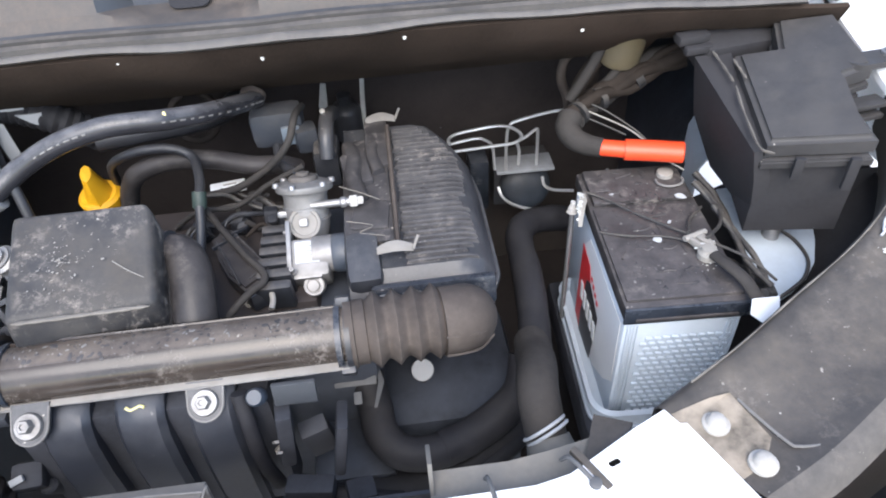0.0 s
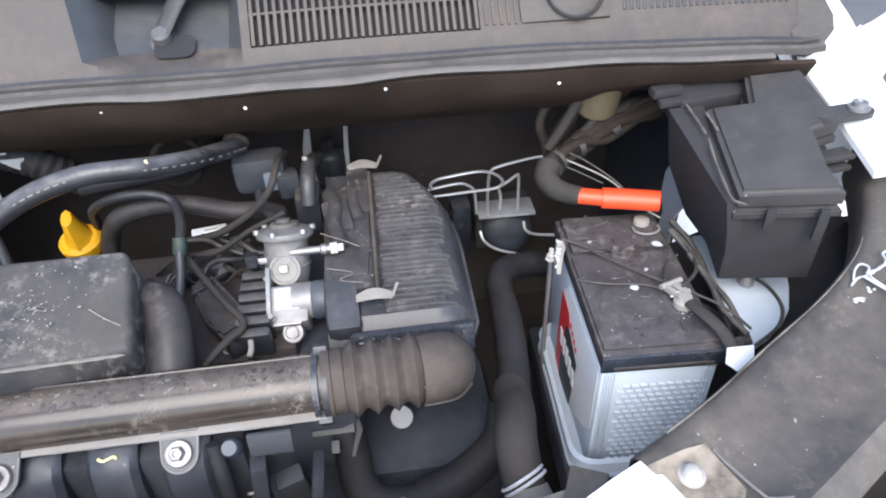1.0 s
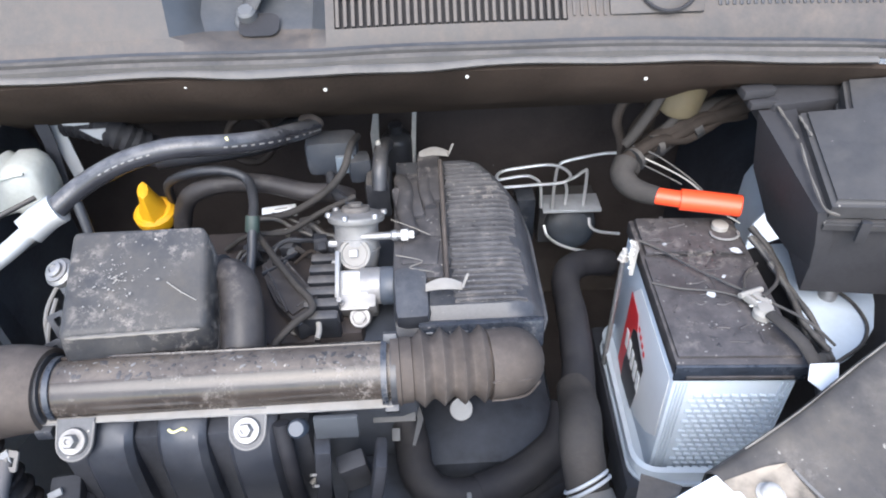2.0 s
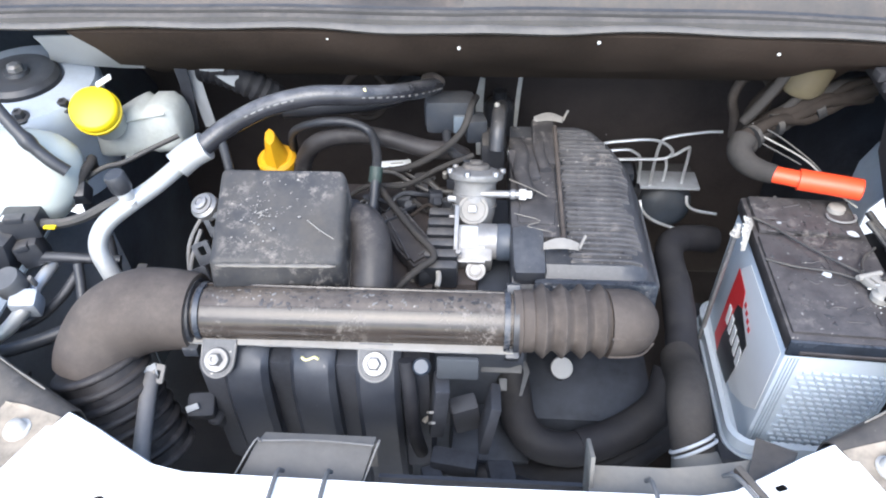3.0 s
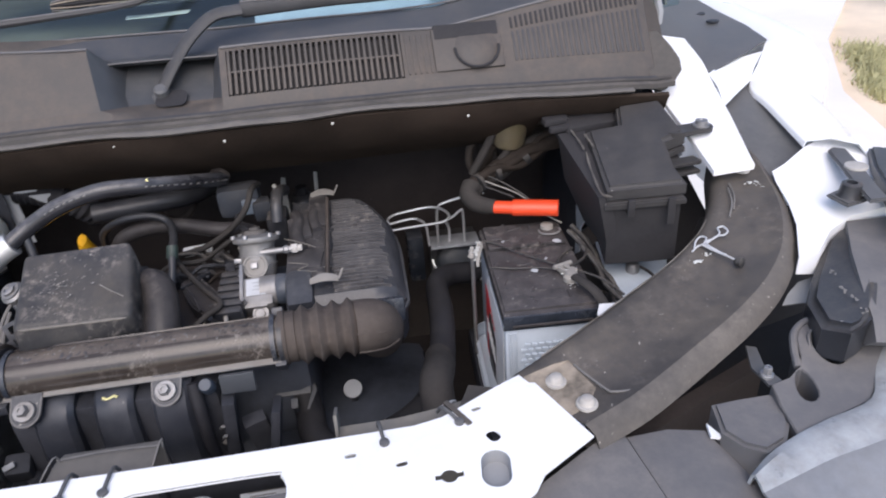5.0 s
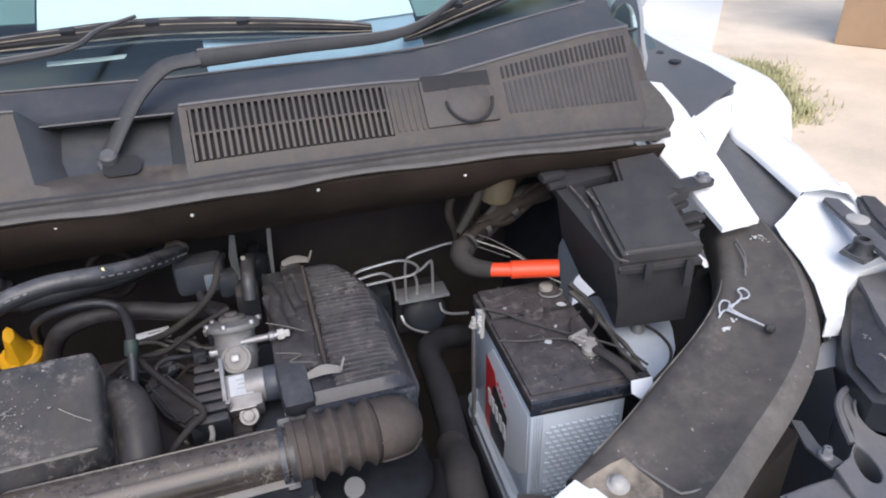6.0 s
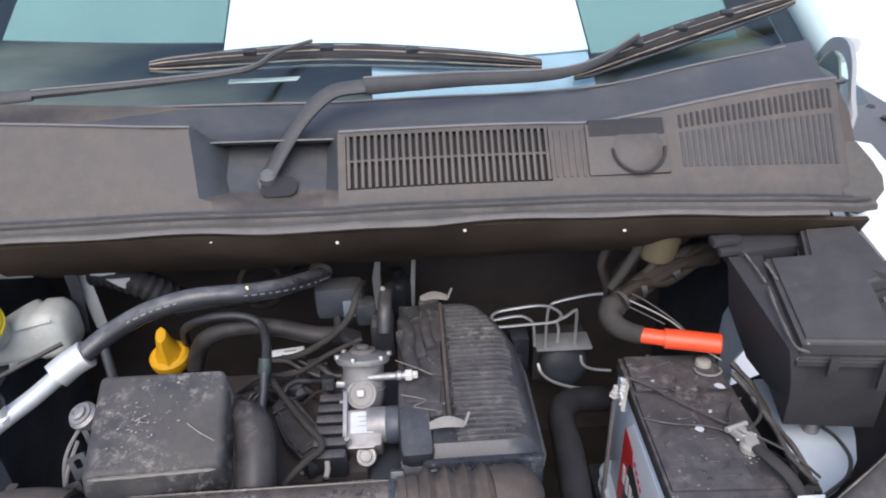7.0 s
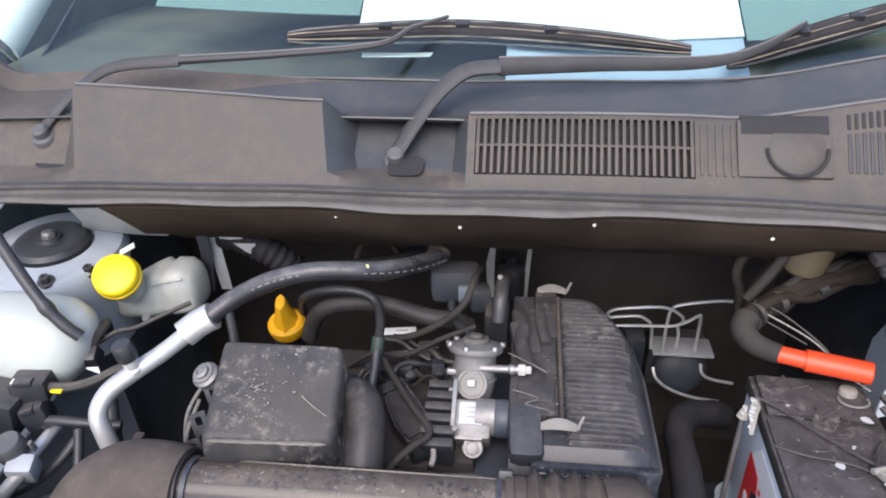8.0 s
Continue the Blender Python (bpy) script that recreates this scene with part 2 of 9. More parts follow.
M_ELBOW = material("dusty_black_elbow", (0.023, 0.021, 0.022), 0.42, vary=0.4, film=0.4, dust=0.16, dust_col=(0.12, 0.105, 0.095), mud=0.2, bump=0.2, spec=0.35)
M_TANKGREY = material("pale_grey_tank_plastic", (0.12, 0.116, 0.105), 0.6, vary=0.3, dust=0.35)
M_SCOOP = material("smoky_scoop_plastic", (0.085, 0.08, 0.074), 0.5, vary=0.3, dust=0.3, dust_col=(0.17, 0.155, 0.14), film=0.4, spec=0.4)
M_LID_CLIP = material("dull_spring_steel", (0.20, 0.19, 0.175), 0.55, vary=0.35, dust=0.3, film=0.5)
M_LENS = material("hazy_lens", (0.17, 0.18, 0.195), 0.3, vary=0.35, dust=0.3, dust_col=(0.2, 0.2, 0.2), coarse=12.0, film=0.4)
M_ARM = material("worn_black_arm", (0.030, 0.031, 0.034), 0.5, vary=0.35, dust=0.3, dust_col=(0.12, 0.112, 0.105), film=0.3)
M_SHEET_BLUE = material("bluish_lit_sheet", (0.42, 0.5, 0.62), 0.6, vary=0.08, bump=0.05)
M_FLANK = material("dust_caked_metal", (0.058, 0.053, 0.049), 0.6, vary=0.45, dust=0.5, dust_col=(0.185, 0.165, 0.145), specks=0.3, mud=0.3, bump=0.2, coarse=5.0, film=0.6, up_from=-0.6)
M_RUNNER = material("blue_black_moulding", (0.019, 0.022, 0.030), 0.4, vary=0.4, dust=0.2, dust_col=(0.11, 0.112, 0.12), film=0.3, specks=0.2)
M_WALL = material("brown_plaster", (0.4, 0.27, 0.17), 0.85, vary=0.15, coarse=2.0)


def glass_material():
    m = bpy.data.materials.new("windscreen_glass")
    m.use_nodes = True
    nt = m.node_tree
    out = nt.nodes["Material Output"]
    nt.nodes.remove(nt.nodes["Principled BSDF"])
    clear, gloss, mix = (nt.nodes.new("ShaderNodeBsdf" + k) if k in ("Transparent", "Glossy") else nt.nodes.new(k)
                             for k in ("Transparent", "Glossy", "ShaderNodeMixShader"))
    clear.inputs["Color"].default_value = (0.85, 0.93, 0.91, 1)
    gloss.inputs["Roughness"].default_value = 0.06
    mix.inputs[0].default_value = 0.07
    nt.links.new(clear.outputs[0], mix.inputs[1])
    nt.links.new(gloss.outputs[0], mix.inputs[2])
    nt.links.new(mix.outputs[0], out.inputs["Surface"])
    return m


M_GLASS = glass_material()


# ---- shape helpers ----
def thing(name, at, label, category, group="", kind=""):
    """An Empty that carries the parts of one thing."""
    ob = new(name)
    ob.empty_display_size = 0.05
    ob.matrix_world = Matrix.Translation(at)
    return tagged(ob, label, category, group, kind)


def part(name, bm, mat, parent=None, label="", sharp=40):
    """Link a bmesh, given in world metres, as one mesh object under a thing or a part."""
    me = bpy.data.meshes.new(name)
    bmesh.ops.recalc_face_normals(bm, faces=bm.faces)
    bm.to_mesh(me)
    bm.free()
    for p in me.polygons:
        p.use_smooth = True
    me.set_sharp_from_angle(angle=radians(sharp))
    me.materials.append(mat)
    ob = new(name, me)
    if parent is not None:
        ob.parent = parent
        ob.matrix_parent_inverse = parent.matrix_basis.inverted() if parent.type == "EMPTY" else Matrix.Identity(4)
    if label:
        ob["label"] = label
    return ob


def solo(name, bm, mat, label, category, group="", kind="", sharp=40):
    return tagged(part(name, bm, mat, None, "", sharp), label, category, group, kind)


def smooth_path(pts, n=8):
    """Catmull-Rom through the points."""
    p = [Vector(q) for q in pts]
    p = [2 * p[0] - p[1]] + p + [2 * p[-1] - p[-2]]
    out = []
    for i in range(1, len(p) - 2):
        a, b, c, d = p[i - 1], p[i], p[i + 1], p[i + 2]
        for k in range(n):
            t = k / n
            out.append(0.5 * (2 * b + (c - a) * t + (2 * a - 5 * b + 4 * c - d) * t * t + (3 * b - a - 3 * c + d) * t ** 3))
    out.append(p[-2])
    return out


def tube(bm, pts, r, seg=14, n=8, radii=None, cap=True, flat=1.0, straight=False):
    """A round bar along a path; radii(u) scales r for u from 0 to 1."""
    path = [Vector(p) for p in pts] if straight else smooth_path(pts, n)
    t0 = (path[1] - path[0]).normalized()
    side = t0.cross(Vector((0, 0, 1)))
    if side.length < 0.05:
        side = t0.cross(Vector((1, 0, 0)))
    side.normalize()
    rings = []
    for i, c in enumerate(path):
        t = (path[min(i + 1, len(path) - 1)] - path[max(i - 1, 0)]).normalized()
        side = (side - t * side.dot(t)).normalized()
        up = side.cross(t)
        rr = r * (radii(i / (len(path) - 1)) if radii else 1.0)
        rings.append([bm.verts.new(c + rr * (math.cos(a) * side + math.sin(a) * flat * up)) for a in (2 * math.pi * k / seg for k in range(seg))])
    for a, b in zip(rings, rings[1:]):
        for k in range(seg):
            bm.faces.new((a[k], a[(k + 1) % seg], b[(k + 1) % seg], b[k]))
    if cap:
        bm.faces.new(rings[0])
        bm.faces.new(rings[-1])
    return bm


def lathe(bm, prof, m=None, seg=24):
    """Turn a profile of (radius, height) round z, then place it by m."""
    m = m or Matrix.Identity(4)
    rings = []
    for r, z in prof:
        if r < 1e-5:
            rings.append([bm.verts.new(m @ Vector((0, 0, z)))])
        else:
            rings.append([bm.verts.new(m @ Vector((r * math.cos(2 * math.pi * k / seg), r * math.sin(2 * math.pi * k / seg), z))) for k in range(seg)])
    for a, b in zip(rings, rings[1:]):
        for k in range(seg):
            q = (k + 1) % seg
            if len(a) == 1 and len(b) > 1:
                bm.faces.new((a[0], b[k], b[q]))
            elif len(b) == 1 and len(a) > 1:
                bm.faces.new((a[k], a[q], b[0]))
            elif len(a) > 1:
                bm.faces.new((a[k], a[q], b[q], b[k]))
    for e in (rings[0], rings[-1]):
        if len(e) > 1:
            bm.faces.new(e)
    return bm


def box(bm, c, s, bevel=0.0, rot=(0, 0, 0), m=None, taper=1.0):
    """A bevelled block: centre, size, turn in degrees; taper narrows the top."""
    mm = (m or Matrix.Identity(4)) @ pose(*c, *rot)
    vs = bmesh.ops.create_cube(bm, size=1.0)["verts"]
    for v in vs:
        k = taper if v.co.z > 0 else 1.0
        v.co = mm @ Vector((v.co.x * s[0] * k, v.co.y * s[1] * k, v.co.z * s[2]))
    if bevel > 0:
        es = list({e for v in vs for e in v.link_edges})
        bmesh.ops.bevel(bm, geom=es, offset=bevel, segments=2, profile=0.6, affect="EDGES", clamp_overlap=True)
    return bm


def ring2(cx, cy, w, h, r, n=5, turn=0.0):
    """A rounded rectangle as a 2D outline."""
    r = min(r, w / 2 - 1e-5, h / 2 - 1e-5)
    out = []
    for sx, sy, a0 in ((1, 1, 0), (-1, 1, 90), (-1, -1, 180), (1, -1, 270)):
        for k in range(n + 1):
            a = radians(a0 + 90 * k / n)
            out.append((sx * (w / 2 - r) + r * math.cos(a), sy * (h / 2 - r) + r * math.sin(a)))
    c, s = math.cos(radians(turn)), math.sin(radians(turn))
    return [(cx + c * x - s * y, cy + s * x + c * y) for x, y in out]


def plate(bm, outline, z0, z1, holes=(), height=None, m=None):
    """A flat sheet with holes, from z0 to z1; height(x, y) adds to z."""
    m = m or Matrix.Identity(4)
    height = height or (lambda x, y: 0.0)
    loops = []
    edges = []
    for loop in (outline, *holes):
        vs = [bm.verts.new((x, y, 0)) for x, y in loop]
        es = [bm.edges.new((vs[i], vs[(i + 1) % len(vs)])) for i in range(len(vs))]
        loops.append(vs)
        edges += es
    fill = bmesh.ops.triangle_fill(bm, use_beauty=True, use_dissolve=False, edges=edges, normal=(0, 0, 1))
    faces = [g for g in fill["geom"] if isinstance(g, bmesh.types.BMFace)]
    ext = bmesh.ops.extrude_face_region(bm, geom=faces)
    top = [g for g in ext["geom"] if isinstance(g, bmesh.types.BMVert)]
    low = {v for lp in loops for v in lp}
    for v in top:
        v.co = m @ Vector((v.co.x, v.co.y, z1 + height(v.co.x, v.co.y)))
    for v in low:
        v.co = m @ Vector((v.co.x, v.co.y, z0 + height(v.co.x, v.co.y)))
    return bm


def loft(bm, sections, close=False, thick=0.0):
    """Join rows of points, all of one length, into a skin; thick gives it depth along its normals."""
    rows = [[bm.verts.new(p) for p in s] for s in sections]
    faces = []
    for a, b in zip(rows, rows[1:]):
        n = len(a)
        for k in range(n if close else n - 1):
            faces.append(bm.faces.new((a[k], a[(k + 1) % n], b[(k + 1) % n], b[k])))
    if close:
        bm.faces.new(rows[0])
        bm.faces.new(rows[-1])
    if thick:
        bmesh.ops.recalc_face_normals(bm, faces=faces)
        bmesh.ops.solidify(bm, geom=faces, thickness=thick)
    return bm


def bolt(bm, at, r=0.008, axis=(0, 0, 1), washer=1.7):
    """A hex flange bolt on a washer, its axis pointing out."""
    m = Matrix.Translation(at) @ Vector(axis).to_track_quat("Z", "Y").to_matrix().to_4x4()
    lathe(bm, [(r * washer, -0.001), (r * washer, 0.0022), (r * washer * 0.93, 0.003), (0, 0.003)], m, 20)
    lathe(bm, [(r * 1.02, 0.002), (r, 0.0105), (r * 0.86, 0.012), (r * 0.45, 0.012), (r * 0.4, 0.010), (0, 0.010)], m, 6)
    return bm


def B():
    return bmesh.new()


# ---- ground and distance ----
bm = B()
loft(bm, [[(x, y, 0.0) for x in (-400, -6, 0, 6, 400)] for y in (-400, -6, 0, 6, 400)])
solo("ground", bm, M_GROUND, "pale sandy sunlit ground round the car", "ground", kind="structure")

bm = B()
plate(bm, [(-60, -60), (2.0, -60), (2.0, 0.4), (2.72, 2.3), (2.93, 2.95), (3.55, 4.0), (30, 36), (-60, 36)], 0.0, 0.03)
solo("pavement", bm, M_CONCRETE, "bright sunlit pale concrete yard under the car", "pavement", kind="structure")

bm = B()
box(bm, (5.75, 2.85, 1.5), (3.1, 0.25, 3.0), 0.02, (0, 0, -54))
solo("wall_east", bm, M_WALL, "brown plastered wall beyond the yard", "wall", kind="structure")

rng = random.Random(4)
verts, faces = [], []
for i in range(5000):
    t = rng.random()
    x, y = 3.02 + 0.55 * t + abs(rng.gauss(0, 0.14)), 2.75 + 0.98 * t + rng.gauss(0, 0.10)
    h, a, lean = rng.uniform(0.02, 0.07), rng.uniform(0, 6.3), rng.uniform(0.01, 0.05)
    w = 0.006
    k = len(verts)
    verts += [(x - w * math.cos(a), y - w * math.sin(a), 0), (x + w * math.cos(a), y + w * math.sin(a), 0), (x + lean * math.sin(a), y - lean * math.cos(a), h)]
    faces.append((k, k + 1, k + 2))
me = bpy.data.meshes.new("grass")
me.from_pydata(verts, [], faces)
me.materials.append(M_GRASS)
tagged(new("grass", me), "strip of dry green grass on sandy ground", "grass", kind="stuff")

# ---- car body ----
car = thing("car", (0, 0.4, 0.3), "white car body with the bonnet and bumper removed", "car")
PANEL_Z = 0.811


def panel_height(x, y):
    return 0.004 - 0.05 * max(0.0, -y - 0.045)


half = [(0.0, 0.061), (0.215, 0.063), (0.245, 0.069), (0.274, 0.084), (0.310, 0.103), (0.347, 0.120), (0.392, 0.010),
        (0.331, -0.027), (0.318, -0.045), (0.300, -0.058), (0.275, -0.068), (0.248, -0.070), (0.204, -0.068), (0.192, -0.053)]
outline = half + [(0.046, -0.053), (0.044, -0.066), (0.034, -0.105), (-0.050, -0.105), (-0.055, -0.066), (-0.105, -0.066), (-0.118, -0.068)] + [(-x, y) for x, y in half[7:12][::-1]] + [(-x, y) for x, y in half[1:7][::-1]]
slot = [(-0.084, -0.015), (-0.086, 0.006), (-0.081, 0.021), (-0.069, 0.030), (-0.045, 0.031), (0.068, 0.031), (0.078, 0.025), (0.084, 0.012),
        (0.084, -0.006), (0.077, -0.022), (0.066, -0.030), (0.045, -0.031), (0.030, -0.038), (0.015, -0.042), (-0.008, -0.042), (-0.026, -0.036),
        (-0.042, -0.029), (-0.070, -0.027), (-0.079, -0.024)]


def keyhole(cx, cy, r=0.0085, w=0.028, h=0.007):
    """A round hole with a slot to either side."""
    pts = []
    a0 = math.asin(h / 2 / r)
    for k in range(9):
        a = a0 + (math.pi - 2 * a0) * k / 8
        pts.append((cx + r * math.cos(a), cy + r * math.sin(a)))
    pts += [(cx - w / 2, cy + h / 2), (cx - w / 2, cy - h / 2)]
    for k in range(9):
        a = math.pi + a0 + (math.pi - 2 * a0) * k / 8
        pts.append((cx + r * math.cos(a), cy + r * math.sin(a)))
    pts += [(cx + w / 2, cy - h / 2), (cx + w / 2, cy + h / 2)]
    return pts


slot = [(p.x, p.y) for p in smooth_path([(x, y, 0) for x, y in slot + slot[:1]], 3)[:-1]]
holes = [slot, keyhole(-0.225, 0.003), keyhole(-0.153, -0.006), keyhole(0.241, -0.010),
         ring2(-0.279, 0.030, 0.020, 0.015, 0.007, turn=30), ring2(0.293, 0.032, 0.013, 0.016, 0.006, turn=30),
         ring2(-0.292, -0.010, 0.029, 0.046, 0.0144, 6, 8), ring2(0.287, -0.010, 0.029, 0.046, 0.0144, 6, -8),
         ring2(0.147, 0.035, 0.012, 0.0065, 0.003), ring2(0.197, 0.014, 0.012, 0.0065, 0.003, turn=8), ring2(0.283, 0.074, 0.011, 0.006, 0.0025, turn=20),
         ring2(-0.117, -0.015, 0.004, 0.004, 0.0019), ring2(0.106, -0.022, 0.0055, 0.0055, 0.0026), ring2(0.210, -0.036, 0.003, 0.003, 0.0014), ring2(-0.054, -0.0570, 0.035, 0.0115, 0.0036)]
bm = B()
plate(bm, outline, PANEL_Z - 0.002, PANEL_Z, holes, panel_height)
front_panel = part("front_panel", bm, M_PAINT, car, "white painted front crossmember with punched holes", 30)

# rolled lips along the rear edge and the slot
bm = B()
rear = [(-x, y) for x, y in half[5:0:-1]] + half[0:6]
loft(bm, [[(x, y + 0.0005, PANEL_Z + 0.003) for x, y in rear], [(x, y + 0.003, PANEL_Z - 0.002) for x, y in rear], [(x, y + 0.003, PANEL_Z - 0.03) for x, y in rear]], thick=0.0012)
part("rear_flange", bm, M_PAINT, front_panel)
bm = B()
loft(bm, [[(x, y, PANEL_Z + 0.001) for x, y in slot + slot[:1]], [(x, y, PANEL_Z - 0.001) for x, y in slot + slot[:1]]], thick=0.0006)
part("slot_flange", bm, M_PAINT, front_panel)
for cx, tr in ((-0.292, 8), (0.287, -8)):
    # Closed cup and its grey stand in for the lit surface behind.
    bm = B()
    o = ring2(cx, -0.010, 0.0288, 0.0458, 0.0142, 6, tr)
    i = ring2(cx, -0.010, 0.026, 0.043, 0.0128, 6, tr)
    loft(bm, [[(x, y, PANEL_Z + 0.0035) for x, y in o + o[:1]], [(x, y, PANEL_Z - 0.012) for x, y in i + i[:1]]])
    plate(bm, i, PANEL_Z - 0.0125, PANEL_Z - 0.0115)
    part("drainage_cup", bm, M_CUP, front_panel, "grey cup standing for the lit surface behind the oval hole")

# under the slot: black sheets painted for the shaded hollow
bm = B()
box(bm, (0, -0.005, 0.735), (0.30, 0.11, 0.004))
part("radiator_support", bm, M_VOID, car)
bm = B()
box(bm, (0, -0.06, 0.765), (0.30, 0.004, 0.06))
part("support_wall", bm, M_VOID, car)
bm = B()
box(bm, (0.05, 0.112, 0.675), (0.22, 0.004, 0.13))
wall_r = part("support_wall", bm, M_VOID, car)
bm = B()
box(bm, (0.043, 0.1080, 0.700), (0.074, 0.0012, 0.017), 0, (-38, 0, 0))
stk = part("sticker", bm, M_LABELW, wall_r, "white printed sticker")
for x, z, w in ((0.040, 0.7035, 0.050), (0.032, 0.7000, 0.030), (0.045, 0.6965, 0.058)):
    bm = B()
    box(bm, (x, 0.1070 + 0.78 * (z - 0.70), z), (w, 0.0008, 0.0013), 0, (-38, 0, 0))
    part("print_bar", bm, M_CLAMP, stk)


def side_beam(sx, name):
    """The curved dark rail that runs back from the corner of the front panel."""
    inner = [(0.338, 0.122, 0.812), (0.424, 0.164, 0.825), (0.50, 0.209, 0.833), (0.580, 0.254, 0.846), (0.638, 0.295, 0.860), (0.672, 0.335, 0.870), (0.701, 0.385, 0.886), (0.733, 0.458, 0.900)]
    outer = [(0.400, 0.006, 0.806), (0.466, 0.033, 0.810), (0.548, 0.078, 0.818), (0.630, 0.124, 0.831), (0.694, 0.170, 0.846), (0.744, 0.230, 0.862), (0.778, 0.315, 0.880), (0.803, 0.450, 0.898)]
    a, b = smooth_path(inner, 5), smooth_path(outer, 5)
    rows = []
    for p, q in zip(a, b):
        w = (q - p)
        side = Vector((w.x, w.y, 0)).normalized()
        row = [p + Vector((0, 0, -0.05)) - side * 0.004, p + Vector((0, 0, -0.006)) - side * 0.004, p, p + w * 0.05 + Vector((0, 0, 0.004)),
               p + w * 0.16 + Vector((0, 0, 0.004)), p + w * 0.2 + Vector((0, 0, 0.0015)), p + w * 0.5 + Vector((0, 0, 0.001)), p + w * 0.64 + Vector((0, 0, 0.002)),
               p + w * 0.72 + Vector((0, 0, 0.005)), p + w * 0.82 + Vector((0, 0, 0.009)), p + w * 0.93 + Vector((0, 0, 0.004)),
               q + Vector((0, 0, -0.010)) - side * 0.002, q + Vector((0, 0, -0.022)) - side * 0.022]
        rows.append([(sx * v.x, v.y, v.z) for v in row])
    bm = B()
    loft(bm, [r[:10] for r in rows], thick=0.0015)
    beam = part(name, bm, M_BEAM, car, "dust-covered dark rail bolted to the front panel", 50)
    bm = B()
    loft(bm, [r[9:] for r in rows], thick=0.0015)
    part("outer_flank", bm, M_FLANK, beam, "pale dust-caked outer flank", 50)
    for x, y, z in ((0.378, 0.096, 0.816), (0.400, 0.055, 0.816)):
        bm = B()
        lathe(bm, [(0.0118, -0.002), (0.0118, 0.0012), (0.0090, 0.002), (0.0086, 0.003), (0.0072, 0.0075), (0.0055, 0.009), (0, 0.0095)], Matrix.Translation((sx * x, y, z)), 22)
        part("bolt", bm, M_WHITE_BOLT, beam, "pale round-headed bolt")
    bm = B()
    tube(bm, [(sx * 0.405, 0.115, 0.8195), (sx * 0.412, 0.098, 0.8195), (sx * 0.427, 0.069, 0.8185), (sx * 0.434, 0.064, 0.8185), (sx * 0.456, 0.062, 0.8185)], 0.0014, 6, 5)
    part("raised_rib", bm, M_WORN, beam, "thin worn pressing line")
    for k, line in enumerate(([(0.712, 0.362, 0.8895), (0.702, 0.33, 0.8835), (0.687, 0.306, 0.874)], [(0.719, 0.372, 0.8915), (0.713, 0.345, 0.8855), (0.70, 0.32, 0.877)], [(0.771, 0.33, 0.886), (0.764, 0.305, 0.880), (0.752, 0.278, 0.873)])):
        bm = B()
        tube(bm, [(sx * x, y, z) for x, y, z in line], 0.0012, 6, 6)
        part("pressing_line", bm, M_WORN, beam)
    rng = random.Random(11)
    for x, y, z, n in ((0.750, 0.368, 0.8905, 10), (0.760, 0.352, 0.8905, 7), (0.610, 0.246, 0.8505, 18), (0.630, 0.252, 0.854, 4)):
        bm = B()
        for k in range(n):
            bmesh.ops.create_icosphere(bm, subdivisions=1, radius=rng.uniform(0.001, 0.003), matrix=Matrix.Translation((sx * (x + rng.gauss(0, 0.005)), y + rng.gauss(0, 0.0035), z)) @ Matrix.Rotation(rng.uniform(0, 3), 4, "Z") @ Matrix.Diagonal((rng.uniform(0.6, 1.8), rng.uniform(0.5, 1.0), 0.35, 1)))
        tagged(part("bird_dropping", bm, M_RESIDUE, beam, "dried white droppings"), kind="stuff")
    bm = B()
    loft(bm, [[(sx * v.x, v.y, v.z + up) for v, up in ((a[i].lerp(b[i], f), u) for f, u in ((lo, 0.0052), (0.2, 0.0032), (0.4, 0.0026), (hi, 0.0026)))] for i, lo, hi in ((0, 0.10, 0.66), (1, 0.13, 0.66), (2, 0.16, 0.64), (3, 0.21, 0.56))], thick=0.0004)
    part("rust_patch", bm, M_RUST, beam, "rusty dust caked round the bolts")
    for f, up, i0, i1, r in ((0.0, 0.0012, 2, 24, 0.0011),):
        bm = B()
        tube(bm, [(sx * v.x, v.y, v.z + up) for v in (a[i].lerp(b[i], f) for i in range(i0, i1))], r, 6, 2, radii=lambda u: 0.75 + 0.35 * math.sin(31 * u) * math.sin(13 * u + 1))
        part("pressed_edge", bm, M_EDGE, beam, "pale dust along the pressed edge")
    return beam


beam_l = side_beam(1, "side_rail")
side_beam(-1, "side_rail")
bm = B()
lathe(bm, [(0.012, 0), (0.012, 0.004), (0.008, 0.012), (0, 0.013)], Matrix.Translation((0.757, 0.406, 0.892)), 16)
part("bolt", bm, M_WHITE_BOLT, beam_l)

